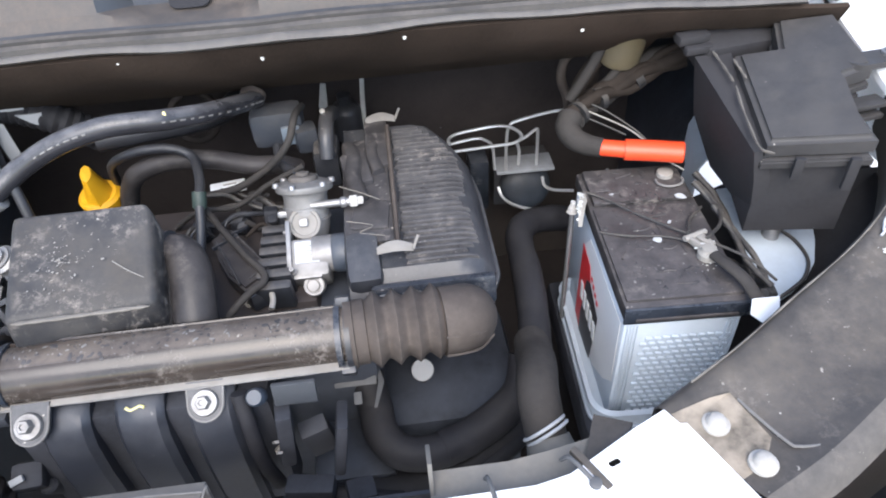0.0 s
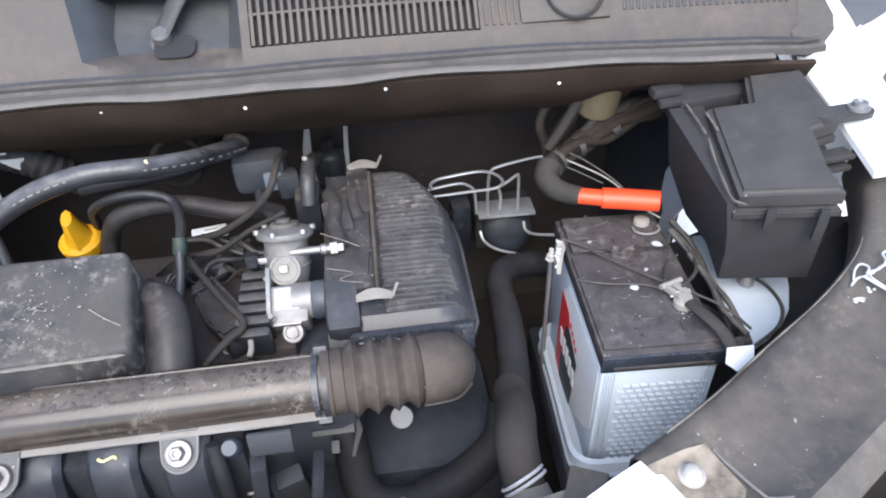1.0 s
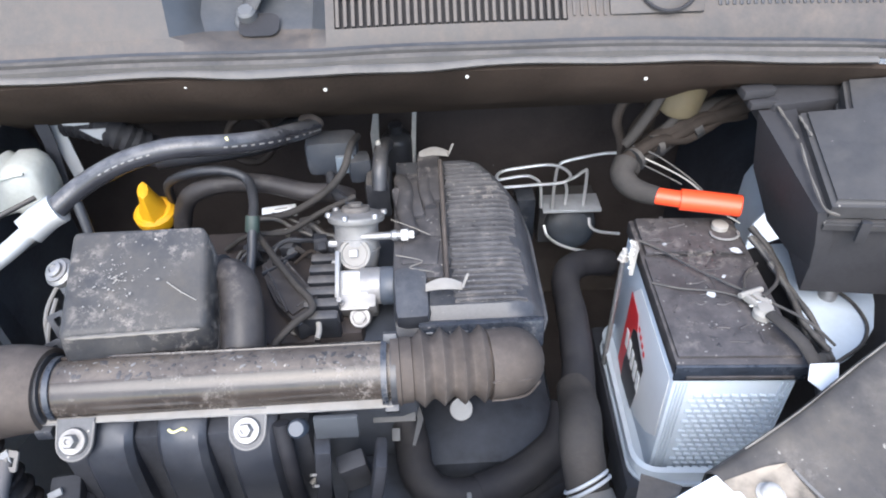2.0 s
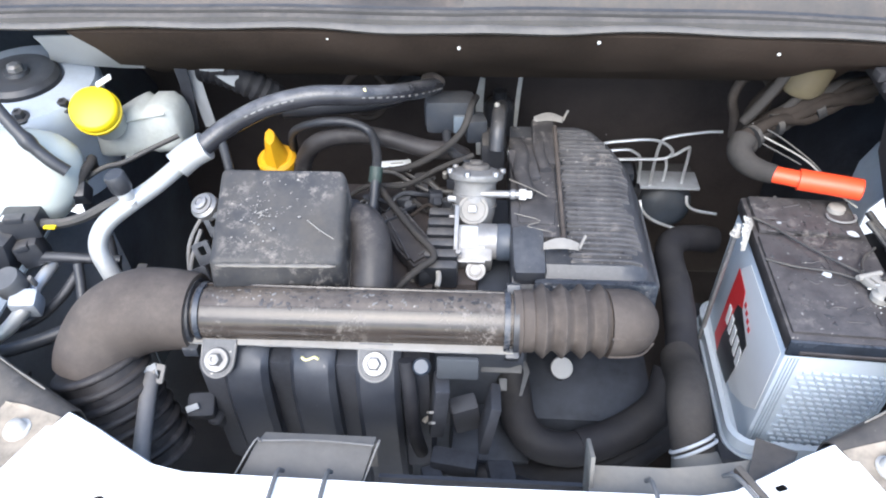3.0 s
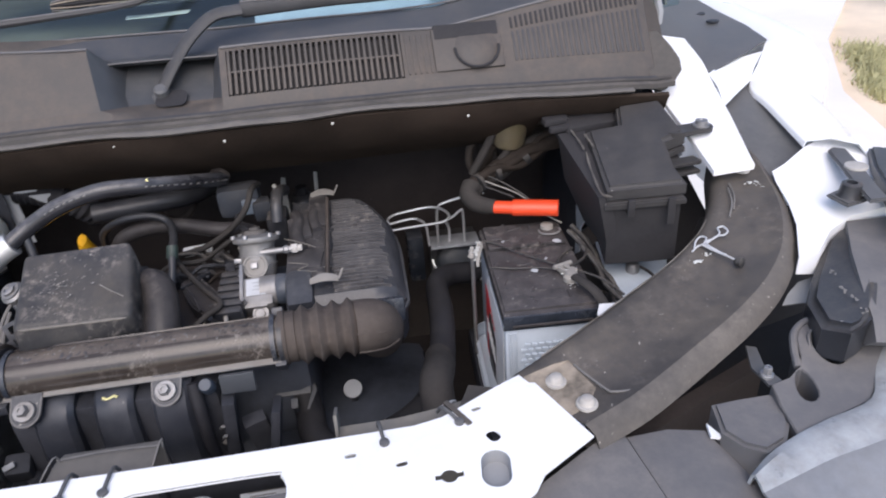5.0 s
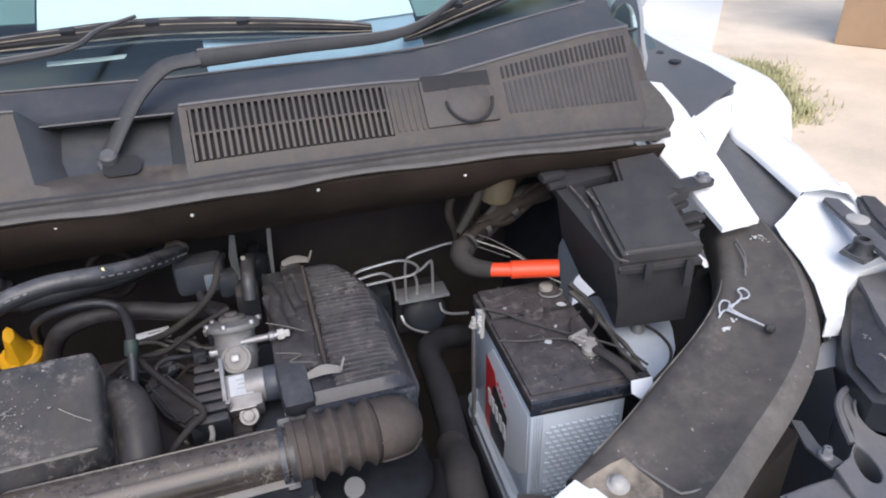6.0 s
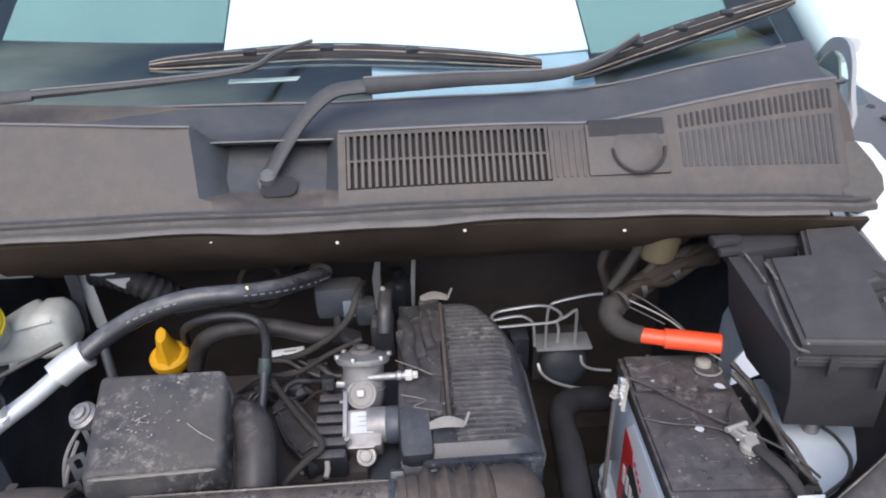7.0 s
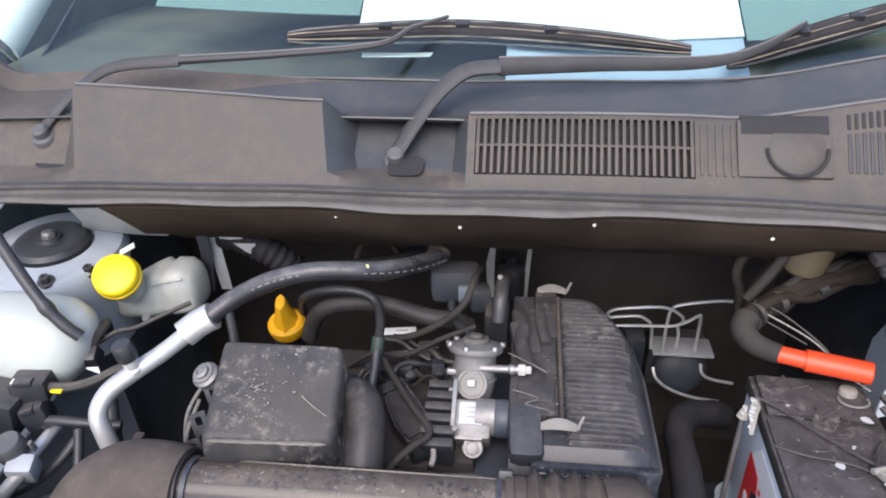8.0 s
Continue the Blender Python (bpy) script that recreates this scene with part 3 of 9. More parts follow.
# inner aprons, rails and fenders, both sides
for sx in (1, -1):
    bm = B()
    loft(bm, [[(sx * x, y, z) for x, y, z in row] for row in (
        [(0.548, 0.53, 0.45), (0.552, 0.528, 0.76), (0.572, 0.525, 0.80), (0.62, 0.53, 0.82), (0.74, 0.56, 0.86)],
        [(0.575, 0.63, 0.45), (0.578, 0.63, 0.77), (0.595, 0.635, 0.80), (0.62, 0.63, 0.83), (0.74, 0.64, 0.88)])], thick=0.002)
    # Both tones hold shade over white body paint.
    part("inner_apron", bm, M_PAINT_IN if sx > 0 else M_BAY, car, "white inner wing panel, shade painted into its colour", 60)
    bm = B()
    loft(bm, [[(sx * x, y, z) for x, y, z in row] for row in (
        [(0.52, 0.05, 0.40), (0.53, 0.10, 0.64), (0.60, 0.17, 0.70), (0.70, 0.22, 0.80)],
        [(0.56, 0.20, 0.40), (0.565, 0.22, 0.66), (0.62, 0.25, 0.71), (0.71, 0.28, 0.80)],
        [(0.593, 0.323, 0.40), (0.583, 0.323, 0.66), (0.63, 0.333, 0.70), (0.74, 0.355, 0.78)],
        [(0.56, 0.46, 0.42), (0.565, 0.46, 0.66), (0.64, 0.46, 0.70), (0.74, 0.46, 0.80)],
        [(0.513, 0.528, 0.45), (0.523, 0.526, 0.70), (0.62, 0.528, 0.74), (0.74, 0.555, 0.84)])], thick=0.002)
    # Near-black and blue-grey here are shade put into the paint.
    part("front_apron", bm, M_DEEP if sx > 0 else M_BAY, car, "front of the inner wing, painted dark for shade", 60)
    bm = B()
    # White sheet; its pale blue is shade put into the colour.
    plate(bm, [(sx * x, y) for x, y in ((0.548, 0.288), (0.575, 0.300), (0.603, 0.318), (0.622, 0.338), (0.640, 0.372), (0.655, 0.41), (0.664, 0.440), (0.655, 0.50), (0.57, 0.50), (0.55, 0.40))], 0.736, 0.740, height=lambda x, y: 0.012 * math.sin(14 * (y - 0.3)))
    part("apron_shelf", bm, M_SHEETMETAL, car, "white sheet beside the battery, coloured pale blue for shade")
    bm = B()
    loft(bm, [[(sx * 0.58, 0.575, 0.30), (sx * 0.57, 0.575, 0.72), (sx * 0.62, 0.578, 0.76), (sx * 0.74, 0.60, 0.9)], [(sx * 0.60, 0.93, 0.30), (sx * 0.60, 0.93, 0.72), (sx * 0.64, 0.93, 0.80), (sx * 0.74, 0.93, 1.0)]], thick=0.003)
    # Dark tones paint the shade at the rear of the wing.
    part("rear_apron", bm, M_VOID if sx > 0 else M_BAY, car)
    bm = B()
    rl = smooth_path([(0.693, 0.372, 0.918), (0.690, 0.42, 0.935), (0.687, 0.46, 0.950), (0.681, 0.55, 0.981), (0.680, 0.61, 1.010), (0.686, 0.68, 1.045)], 5)
    rr = smooth_path([(0.757, 0.376, 0.919), (0.764, 0.43, 0.938), (0.770, 0.48, 0.957), (0.780, 0.564, 0.984), (0.788, 0.62, 1.003), (0.785, 0.68, 1.025)], 5)
    loft(bm, [[(sx * p.x, p.y, p.z - 0.012), (sx * p.x, p.y, p.z - 0.004), (sx * (p.x + 0.005), p.y, p.z), (sx * (q.x - 0.005), q.y, q.z + 0.001),
               (sx * q.x, q.y, q.z - 0.004), (sx * q.x, q.y, q.z - 0.012)] for p, q in zip(rl, rr)], close=True)
    part("apron_rail", bm, M_PAINT, car, "white upper wing rail")
    bm = B()
    edge = smooth_path([(0.852, 0.404, 0.929), (0.854, 0.45, 0.938), (0.857, 0.52, 0.952), (0.860, 0.585, 0.964), (0.915, 0.655, 0.983), (0.955, 0.73, 1.003), (0.967, 0.95, 1.01), (0.97, 1.3, 1.02)], 5)
    wide = [0.10 + 0.03 * min(1.0, max(0.0, (p.y - 0.3) / 0.25)) for p in edge]
    loft(bm, [[(sx * (p.x - 0.003), p.y, p.z - 0.010), (sx * (p.x - 0.002), p.y, p.z - 0.004), (sx * p.x, p.y, p.z), (sx * (p.x + 0.3 * w), p.y - 0.01, p.z + 0.004), (sx * (p.x + 0.65 * w), p.y - 0.02, p.z - 0.006),
               (sx * (p.x + 0.9 * w), p.y - 0.025, p.z - 0.04), (sx * (p.x + w), p.y - 0.03, p.z - 0.12), (sx * (p.x + 1.05 * w), p.y - 0.03, p.z - 0.5)] for p, w in zip(edge, wide)], thick=0.0015)
    part("fender", bm, M_PAINT, car, "white painted front wing", 60)
    bm = B()
    loft(bm, [[(sx * x, y, z) for x, y, z in row] for row in (
        [(0.755, 0.345, 0.868), (0.80, 0.35, 0.876), (0.862, 0.39, 0.900)], [(0.758, 0.42, 0.890), (0.81, 0.44, 0.905), (0.863, 0.46, 0.92)],
        [(0.770, 0.50, 0.930), (0.82, 0.53, 0.942), (0.866, 0.57, 0.952)], [(0.78, 0.57, 0.955), (0.83, 0.60, 0.965), (0.88, 0.64, 0.975)])], thick=0.002)
    part("wing_gap_liner", bm, M_DKGREY, car, "dark grey liner between rail and wing")
    bm = B()
    loft(bm, [[(sx * x, y, z) for x, y, z in row] for row in (
        [(0.774, 0.508, 0.958), (0.81, 0.54, 0.964), (0.856, 0.580, 0.970)],
        [(0.79, 0.565, 0.972), (0.83, 0.595, 0.977), (0.885, 0.62, 0.979)],
        [(0.797, 0.612, 0.980), (0.845, 0.645, 0.987), (0.93, 0.675, 0.990)])], thick=0.002)
    part("wing_bracket", bm, M_PAINT, car, "white bracket joining rail and wing")
    # white gusset between rail, lamp bracket and wing
    bm = B()
    loft(bm, [[(sx * x, y, z) for x, y, z in row] for row in (
        [(0.724, 0.199, 0.840), (0.748, 0.197, 0.838), (0.79, 0.232, 0.842), (0.83, 0.255, 0.85), (0.885, 0.262, 0.855)],
        [(0.724, 0.200, 0.866), (0.748, 0.199, 0.868), (0.788, 0.236, 0.875), (0.832, 0.258, 0.880), (0.90, 0.265, 0.884)],
        [(0.753, 0.256, 0.879), (0.775, 0.26, 0.881), (0.80, 0.27, 0.884), (0.85, 0.28, 0.887), (0.94, 0.29, 0.886)],
        [(0.766, 0.296, 0.887), (0.79, 0.30, 0.888), (0.82, 0.31, 0.892), (0.87, 0.33, 0.896), (0.955, 0.34, 0.893)],
        [(0.777, 0.350, 0.897), (0.80, 0.358, 0.900), (0.83, 0.372, 0.905), (0.89, 0.40, 0.910), (0.96, 0.40, 0.905)],
        [(0.784, 0.372, 0.902), (0.81, 0.384, 0.906), (0.850, 0.405, 0.918), (0.90, 0.43, 0.922), (0.965, 0.43, 0.915)])], thick=0.0015)
    part("wing_gusset", bm, M_PAINT, car, "white painted corner gusset", 60)
    # Added tub: paints the dark void and hides the ground below.
    bm = B()
    loft(bm, [[(sx * x, y, z) for x, y, z in row] for row in (
        [(0.42, -0.06, 0.56), (0.70, -0.10, 0.56), (1.02, 0.02, 0.56)], [(0.50, 0.16, 0.56), (0.75, 0.16, 0.56), (1.02, 0.20, 0.56)], [(0.60, 0.36, 0.60), (0.80, 0.36, 0.62), (1.02, 0.40, 0.64)], [(0.72, 0.44, 0.80), (0.86, 0.44, 0.80), (1.0, 0.44, 0.82)])], thick=0.003)
    part("void_tub", bm, M_DEEP, car, "black tub added for the dark void by the lamp")
    bm = B()
    loft(bm, [[(sx * x, y, z) for x, y, z in row] for row in (
        [(0.793, 0.610, 0.976), (0.845, 0.632, 0.991), (0.945, 0.69, 1.006)],
        [(0.765, 0.72, 1.015), (0.85, 0.75, 1.004), (0.965, 0.80, 1.008)],
        [(0.742, 0.83, 1.09), (0.85, 0.86, 1.02), (0.97, 0.93, 1.012)],
        [(0.742, 1.0, 1.18), (0.82, 1.05, 1.10), (0.93, 1.1, 1.05)])], thick=0.003)
    part("pillar_cover", bm, M_DKGREY, car, "dark grey cover below the pillar")
    # Black discs stand in for the shaded insides of two holes.
    for at in ((0.915, 0.835, 1.011), (0.918, 0.90, 1.013)):
        bm = B()
        lathe(bm, [(0, 0), (0.012, 0), (0.012, 0.003), (0, 0.003)], pose(sx * at[0], at[1], at[2]), 12)
        part("plug", bm, M_VOID, car)
    # bonnet hinge
    bm = B()
    arm = smooth_path([(0.712, 0.635, 1.075), (0.708, 0.645, 1.105), (0.712, 0.665, 1.142), (0.726, 0.71, 1.162), (0.738, 0.765, 1.155), (0.742, 0.80, 1.125)], 6)
    loft(bm, [[(sx * (p.x + u), p.y + 0.3 * u, p.z + v) for u, v in ((-0.004, -0.010), (0.004, -0.010), (0.005, 0.010), (-0.003, 0.010))] for p in arm], close=True)
    part("bonnet_hinge", bm, M_CUP, car, "dusty white bonnet hinge arm")

# firewall, floor of the bay and the pillars
bm = B()
box(bm, (0, 0.93, 0.66), (1.56, 0.02, 0.82))
box(bm, (0, 0.47, 0.27), (1.56, 1.02, 0.02))
box(bm, (0.5, 0.08, 0.5), (0.35, 0.02, 0.5), rot=(0, 0, 24))
box(bm, (-0.5, 0.08, 0.5), (0.35, 0.02, 0.5), rot=(0, 0, -24))
part("firewall", bm, M_FIRE, car, "dark firewall and floor of the engine bay")

# ---- windscreen and cabin ----
def glass_y(x):
    return 0.725 + 0.03 * x * x / 0.36


def glass_z(x):
    return 1.103 + 0.01 * x * x / 0.2


bm = B()
xs = [-0.77 + 0.055 * i for i in range(29)]
loft(bm, [[(x * (1 - 0.10 * u), glass_y(x) + 0.68 * u, glass_z(x) + 0.42 * u + 0.03 * math.sin(math.pi * u)) for x in xs] for u in [k / 10 for k in range(-1, 11)]], thick=0.004)
windscreen = part("windscreen", bm, M_GLASS, car, "large curved glass windscreen", 80)
windscreen.visible_shadow = False
bm = B()
loft(bm, [[(x, glass_y(x) + 0.015 + 0.62 * u, glass_z(x) - 0.03 + 0.02 * math.sin(3 * u)) for x in xs] for u in (0, 0.25, 0.5, 0.75, 1.0)])
loft(bm, [[(x, glass_y(x) + 0.635 + 0.2 * u, glass_z(x) - 0.027 - 0.3 * u) for x in xs] for u in (0, 0.5, 1.0)])
# Added curtain under the front edge blocks the bright ground.
loft(bm, [[(x, glass_y(x) + 0.014, glass_z(x) - 0.029) for x in xs], [(x, glass_y(x) + 0.016, glass_z(x) - 0.16) for x in xs]])
part("dashboard", bm, M_DASH, car, "dark grey-green dashboard top behind the glass")
bm = B()
loft(bm, [[(x, 2.2, z) for x in (-0.75, 0.75)] for z in (0.5, 1.6)])
loft(bm, [[(x, y, 1.56) for x in (-0.66, 0.66)] for y in (1.4, 2.2)])
loft(bm, [[(-0.75, y, z) for y in (0.95, 1.5, 2.2)] for z in (0.5, 1.12)])
loft(bm, [[(0.75, y, z) for y in (0.95, 1.5, 2.2)] for z in (0.5, 1.12)])
part("cabin_shell", bm, M_DASH, car)
for sx in (1, -1):
    bm = B()
    tube(bm, [(sx * 0.815, 0.86, 1.12), (sx * 0.785, 1.1, 1.28), (sx * 0.70, 1.45, 1.52), (sx * 0.65, 1.9, 1.60)], 0.035, 12, 5)
    part("roof_pillar", bm, M_PAINT, car)
    # Added side sheet keeps the bright ground out of the windscreen.
    bm = B()
    loft(bm, [[(sx * 0.80, 0.80, 1.06), (sx * 0.80, 0.83, 1.12)], [(sx * 0.80, 1.1, 1.06), (sx * 0.765, 1.1, 1.29)], [(sx * 0.80, 1.5, 1.06), (sx * 0.68, 1.5, 1.55)], [(sx * 0.80, 2.2, 1.06), (sx * 0.66, 2.2, 1.56)]], thick=0.004)
    part("cabin_blocker", bm, M_DASH, car, "unseen dark side sheet blocking the bright ground")
    bm = B()
    box(bm, (sx * 0.83, 1.6, 0.7), (0.03, 1.0, 0.7), 0.02)
    part("door", bm, M_PAINT, car)
bm = B()
loft(bm, [[(x, y, z - 0.06 * (x / 0.62) ** 2) for x in (-0.62, -0.4, -0.15, 0.15, 0.4, 0.62)] for y, z in ((1.40, 1.545), (1.7, 1.60), (2.1, 1.61), (2.2, 1.60))], thick=0.004)
part("roof", bm, M_PAINT, car, "white roof panel", 60)
shade = thing("sun_shade", (0.1, 0.9, 1.15), "folding sun shade with a white middle behind the glass", "sun shade")
# Teal side panels put the reflection in the glass into their colour.
for x0, x1, u0, mat, label in ((-0.53, -0.186, 0.17, M_TEAL, "teal panel standing for the tint reflected in the glass"), (-0.183, 0.385, 0.11, M_SHEET, "white shade panel"), (0.388, 0.63, 0.10, M_TEAL, "teal panel standing for the tint reflected in the glass")):
    bm = B()
    cols = [x0 + (x1 - x0) * k / 10 for k in range(11)]
    loft(bm, [[(x * (1 - 0.10 * u), glass_y(x) + 0.68 * u + 0.006, glass_z(x) + 0.42 * u + 0.03 * math.sin(math.pi * u) - 0.016) for x in cols] for u in [u0 + (0.92 - u0) * k / 8 for k in range(9)]], thick=0.002)
    part("shade_panel", bm, mat, shade, label)
# This band's blue is light on glass and sheet, put into its colour.
bm = B()
cols = [0.045 + 0.034 * k for k in range(11)]
loft(bm, [[(x * (1 - 0.10 * u), glass_y(x) + 0.68 * u + 0.010, glass_z(x) + 0.42 * u + 0.03 * math.sin(math.pi * u) - 0.020) for x in cols] for u in (0.030, 0.06, 0.09, 0.125)], thick=0.002)
part("lower_band", bm, M_SHEET_BLUE, shade, "lower band tinted blue for the light on the white shade")
bm = B()
loft(bm, [[(-0.178, 0.828, 1.124), (-0.12, 0.822, 1.125), (-0.066, 0.812, 1.128)], [(-0.176, 0.812, 1.122), (-0.12, 0.808, 1.123), (-0.070, 0.803, 1.125)]], thick=0.0015)
part("loose_flap", bm, M_SHEET, shade, "loose white flap")


# ---- cowl, seal and shield ----
def cy(x):
    return 0.54 + 0.9 * max(0.0, abs(x) - 0.66) ** 1.5


def cz(x):
    return 1.0258 - 0.02 * x - 0.045 * x * x + max(0.0, 0.042 * x - 0.03 * x * x) * (x > 0) + 1.6 * max(0.0, abs(x) - 0.68) ** 1.4


P_GRILLE = [(0, 0), (0.003, 0.006), (0.006, 0.012), (0.010, 0.018), (0.020, 0.012), (0.067, 0.066), (0.058, 0.072), (0.064, 0.077), (0.078, 0.058), (0.14, 0.058), (0.18, 0.076), (0.192, 0.073)]
P_PLAIN = [(0, 0), (0.003, 0.006), (0.006, 0.012), (0.010, 0.018), (0.0105, 0.0185), (0.058, 0.0715), (0.0585, 0.072), (0.064, 0.077), (0.078, 0.058), (0.14, 0.058), (0.18, 0.076), (0.192, 0.073)]
P_PAN = [(0, 0), (0.004, 0.006), (0.008, 0.010), (0.010, 0.012), (0.012, 0.014), (0.050, 0.088), (0.053, 0.0905), (0.061, 0.092), (0.11, 0.058), (0.16, 0.060), (0.18, 0.082), (0.192, 0.078)]
P_WELL = [(0, 0), (0.010, 0.004), (0.022, 0.006), (0.030, 0.008), (0.036, 0.010), (0.06, 0.02), (0.08, 0.034), (0.095, 0.043), (0.112, 0.048), (0.16, 0.056), (0.18, 0.077), (0.192, 0.074)]
stops = [(-0.725, P_WELL), (-0.535, P_WELL), (-0.505, P_PAN), (-0.178, P_PAN), (-0.145, P_WELL), (-0.015, P_WELL), (0.004, P_PLAIN), (0.014, P_PLAIN), (0.0145, P_GRILLE),
         (0.275, P_GRILLE), (0.2755, P_PLAIN), (0.463, P_PLAIN), (0.6685, P_PLAIN), (0.705, P_WELL), (0.725, P_WELL)]


def grow(x):
    """The panel stands taller towards the end beyond the round cover."""
    return max(0.0, min(1.0, (x - 0.35) / 0.3))


def profile_at(x):
    for (x0, a), (x1, b) in zip(stops, stops[1:]):
        if x0 <= x <= x1:
            t = (x - x0) / (x1 - x0)
            g, h = grow(x), max(0.0, min(1.0, (-0.20 - x) / 0.3)) * 0.022
            return [(p[0] + (q[0] - p[0]) * t + (0.028 * g if k > 4 else 0), p[1] + (q[1] - p[1]) * t + (0.055 * g + h if k > 4 else 0)) for k, (p, q) in enumerate(zip(a, b))]
    return stops[-1][1]


def lean(x, k):
    """The ends of the raised pan splay outwards towards the sill."""
    right = max(0.0, min(1.0, (x + 0.26) / 0.08, (-0.06 - x) / 0.085))
    left = max(0.0, min(1.0, (-0.42 - x) / 0.08, (x + 0.62) / 0.085))
    return (0.024 * right - 0.014 * left) * max(0.0, 1 - max(0, k - 2) / 3.0)


xs = sorted({round(-0.725 + 0.0181 * i, 4) for i in range(81)} | {s[0] for s in stops})
bm = B()
for x0, x1 in ((-0.725, -0.178), (0.004, 0.705)):
    loft(bm, [[(x + lean(x, k), cy(x) + p, cz(x) + q) for k, (p, q) in enumerate(profile_at(x))] for x in xs if x0 <= x <= x1], thick=0.003)
cowl = solo("cowl_panel", bm, M_COWL, "dusty grey plastic cowl panel below the windscreen", "cowl panel", sharp=28)

bm = B()
loft(bm, [[(x + lean(x, k + 4), cy(x) + p, cz(x) + q) for k, (p, q) in enumerate(profile_at(x)[4:])] for x in xs if -0.178 <= x <= 0.004], thick=0.003)
part("spindle_well", bm, M_COWL_DK, cowl, "smooth dark well round the wiper spindle", sharp=28)
bm = B()
loft(bm, [[(x + lean(x, k), cy(x) + p, cz(x) + q) for k, (p, q) in enumerate(profile_at(x)[:5])] for x in xs if -0.178 <= x <= 0.004], thick=0.003)
part("well_sill", bm, M_COWL, cowl, "dusty sill in front of the well", sharp=28)
# black sheet painted for the shade behind the vents, bars and cross bar
x0, x1 = 0.0155, 0.274
bm = B()
loft(bm, [[(x, cy(x) + 0.0185, cz(x) + 0.0135), (x, cy(x) + 0.065 + 0.028 * grow(x), cz(x) + 0.0665 + 0.055 * grow(x))] for x in (x0, (2 * x0 + x1) / 3, (x0 + 2 * x1) / 3, x1)])
part("vent_opening", bm, M_DEEP, cowl)
slat_mesh = None
x0, x1, n = 0.0175, 0.272, 30
for i in range(n):
    x = x0 + (x1 - x0) * i / (n - 1)
    if slat_mesh is None:
        bm = B()
        box(bm, (0, 0, 0), (0.0042, 0.073, 0.007), 0.0008, (48.5, 0, 0))
        ob = part("slat", bm, M_COWL, cowl)
        slat_mesh = ob.data
    else:
        ob = new("slat", slat_mesh)
        ob.parent = cowl
    g = grow(x)
    ob.location = (x, cy(x) + 0.0365 + 0.014 * g, cz(x) + 0.0452 + 0.0275 * g)
    ob.scale = (1, 1 + 0.35 * g, 1 + 1.1 * g)
bm = B()
tube(bm, [(x0 - 0.003 + (x1 - x0 + 0.006) * k / 6, cy(x0 + (x1 - x0) * k / 6) + 0.0360 + 0.014 * grow(x0 + (x1 - x0) * k / 6), cz(x0 + (x1 - x0) * k / 6) + 0.0458 + 0.0275 * grow(x0 + (x1 - x0) * k / 6)) for k in range(7)], 0.0022, 6, 2)
part("cross_bar", bm, M_COWL, cowl)
# shallow blind slots beside the vents
for i in range(7):
    x = 0.283 + 0.0088 * i
    bm = B()
    box(bm, (x, cy(x) + 0.0342, cz(x) + 0.0455), (0.0035, 0.064, 0.003), 0.0006, (48, 0, 0))
    part("blind_slat", bm, M_COWL, cowl)
# short slots in the upper half of the panel beyond the round cover
for i in range(26):
    x = 0.450 + 0.0082 * i
    g = grow(x)
    ya, za, yb, zb = 0.0105, 0.0185, 0.058 + 0.028 * g, 0.0715 + 0.055 * g
    ln = math.hypot(yb - ya, zb - za)
    for mid, span_, mat in ((0.84, 0.20, M_DEEP), (0.42, 0.52, M_RUBBER_DK)):
        # Dark bars put the slots' shade on the surface.
        bm = B()
        box(bm, (x, cy(x) + ya + mid * (yb - ya), cz(x) + za + mid * (zb - za) + 0.0006), (0.0038, span_ * ln, 0.0024), 0.0006, (math.degrees(math.atan2(zb - za, yb - ya)), 0, 0))
        part("vent_slot", bm, mat, cowl)
# raised block with its round cover
bm = B()
box(bm, (0.377, cy(0.377) + 0.0385, cz(0.377) + 0.048), (0.108, 0.072, 0.012), 0.004, (49, 0, 0))
block = part("cover_block", bm, M_COWL, cowl)
bm = B()
# Dark bar and arc paint the shade in the recess and cover edge.
box(bm, (0.377, cy(0.4) + 0.0545, cz(0.4) + 0.0728), (0.100, 0.024, 0.006), 0.002, (49, 0, 0))
part("block_slot", bm, M_DEEP, block)
bm = B()
lathe(bm, [(0.033, -0.006), (0.033, 0.0004), (0.032, 0.0012), (0, 0.0012)], pose(0.390, cy(0.4) + 0.0342, cz(0.4) + 0.0520, 49, 0, 0), 28)
part("round_cover", bm, M_COWL, block)
bm = B()
tube(bm, [(0.390 + 0.034 * math.cos(a), cy(0.4) + 0.0310 + 0.034 * 0.66 * math.sin(a), cz(0.4) + 0.0535 + 0.034 * 0.75 * math.sin(a)) for a in [math.pi + math.pi * k / 10 for k in range(11)]], 0.0022, 6, 2)
part("cover_edge", bm, M_DEEP, block)
bm = B()
loft(bm, [[(0.655, 0.588, 1.060), (0.672, 0.586, 1.066), (0.684, 0.580, 1.067)], [(0.660, 0.572, 1.036), (0.684, 0.564, 1.044), (0.698, 0.560, 1.048)], [(0.660, 0.560, 1.024), (0.692, 0.548, 1.026), (0.708, 0.546, 1.030)], [(0.660, 0.546, 1.012), (0.694, 0.538, 1.012), (0.709, 0.538, 1.014)], [(0.660, 0.536, 1.000), (0.684, 0.530, 0.998), (0.696, 0.532, 1.000)], [(0.655, 0.530, 0.992), (0.672, 0.524, 0.988), (0.680, 0.526, 0.990)]], thick=0.004)
part("curled_corner", bm, M_SEAL, cowl, "curled dusty rubber corner")
# dark trough strip with the bright rear edge
bm = B()
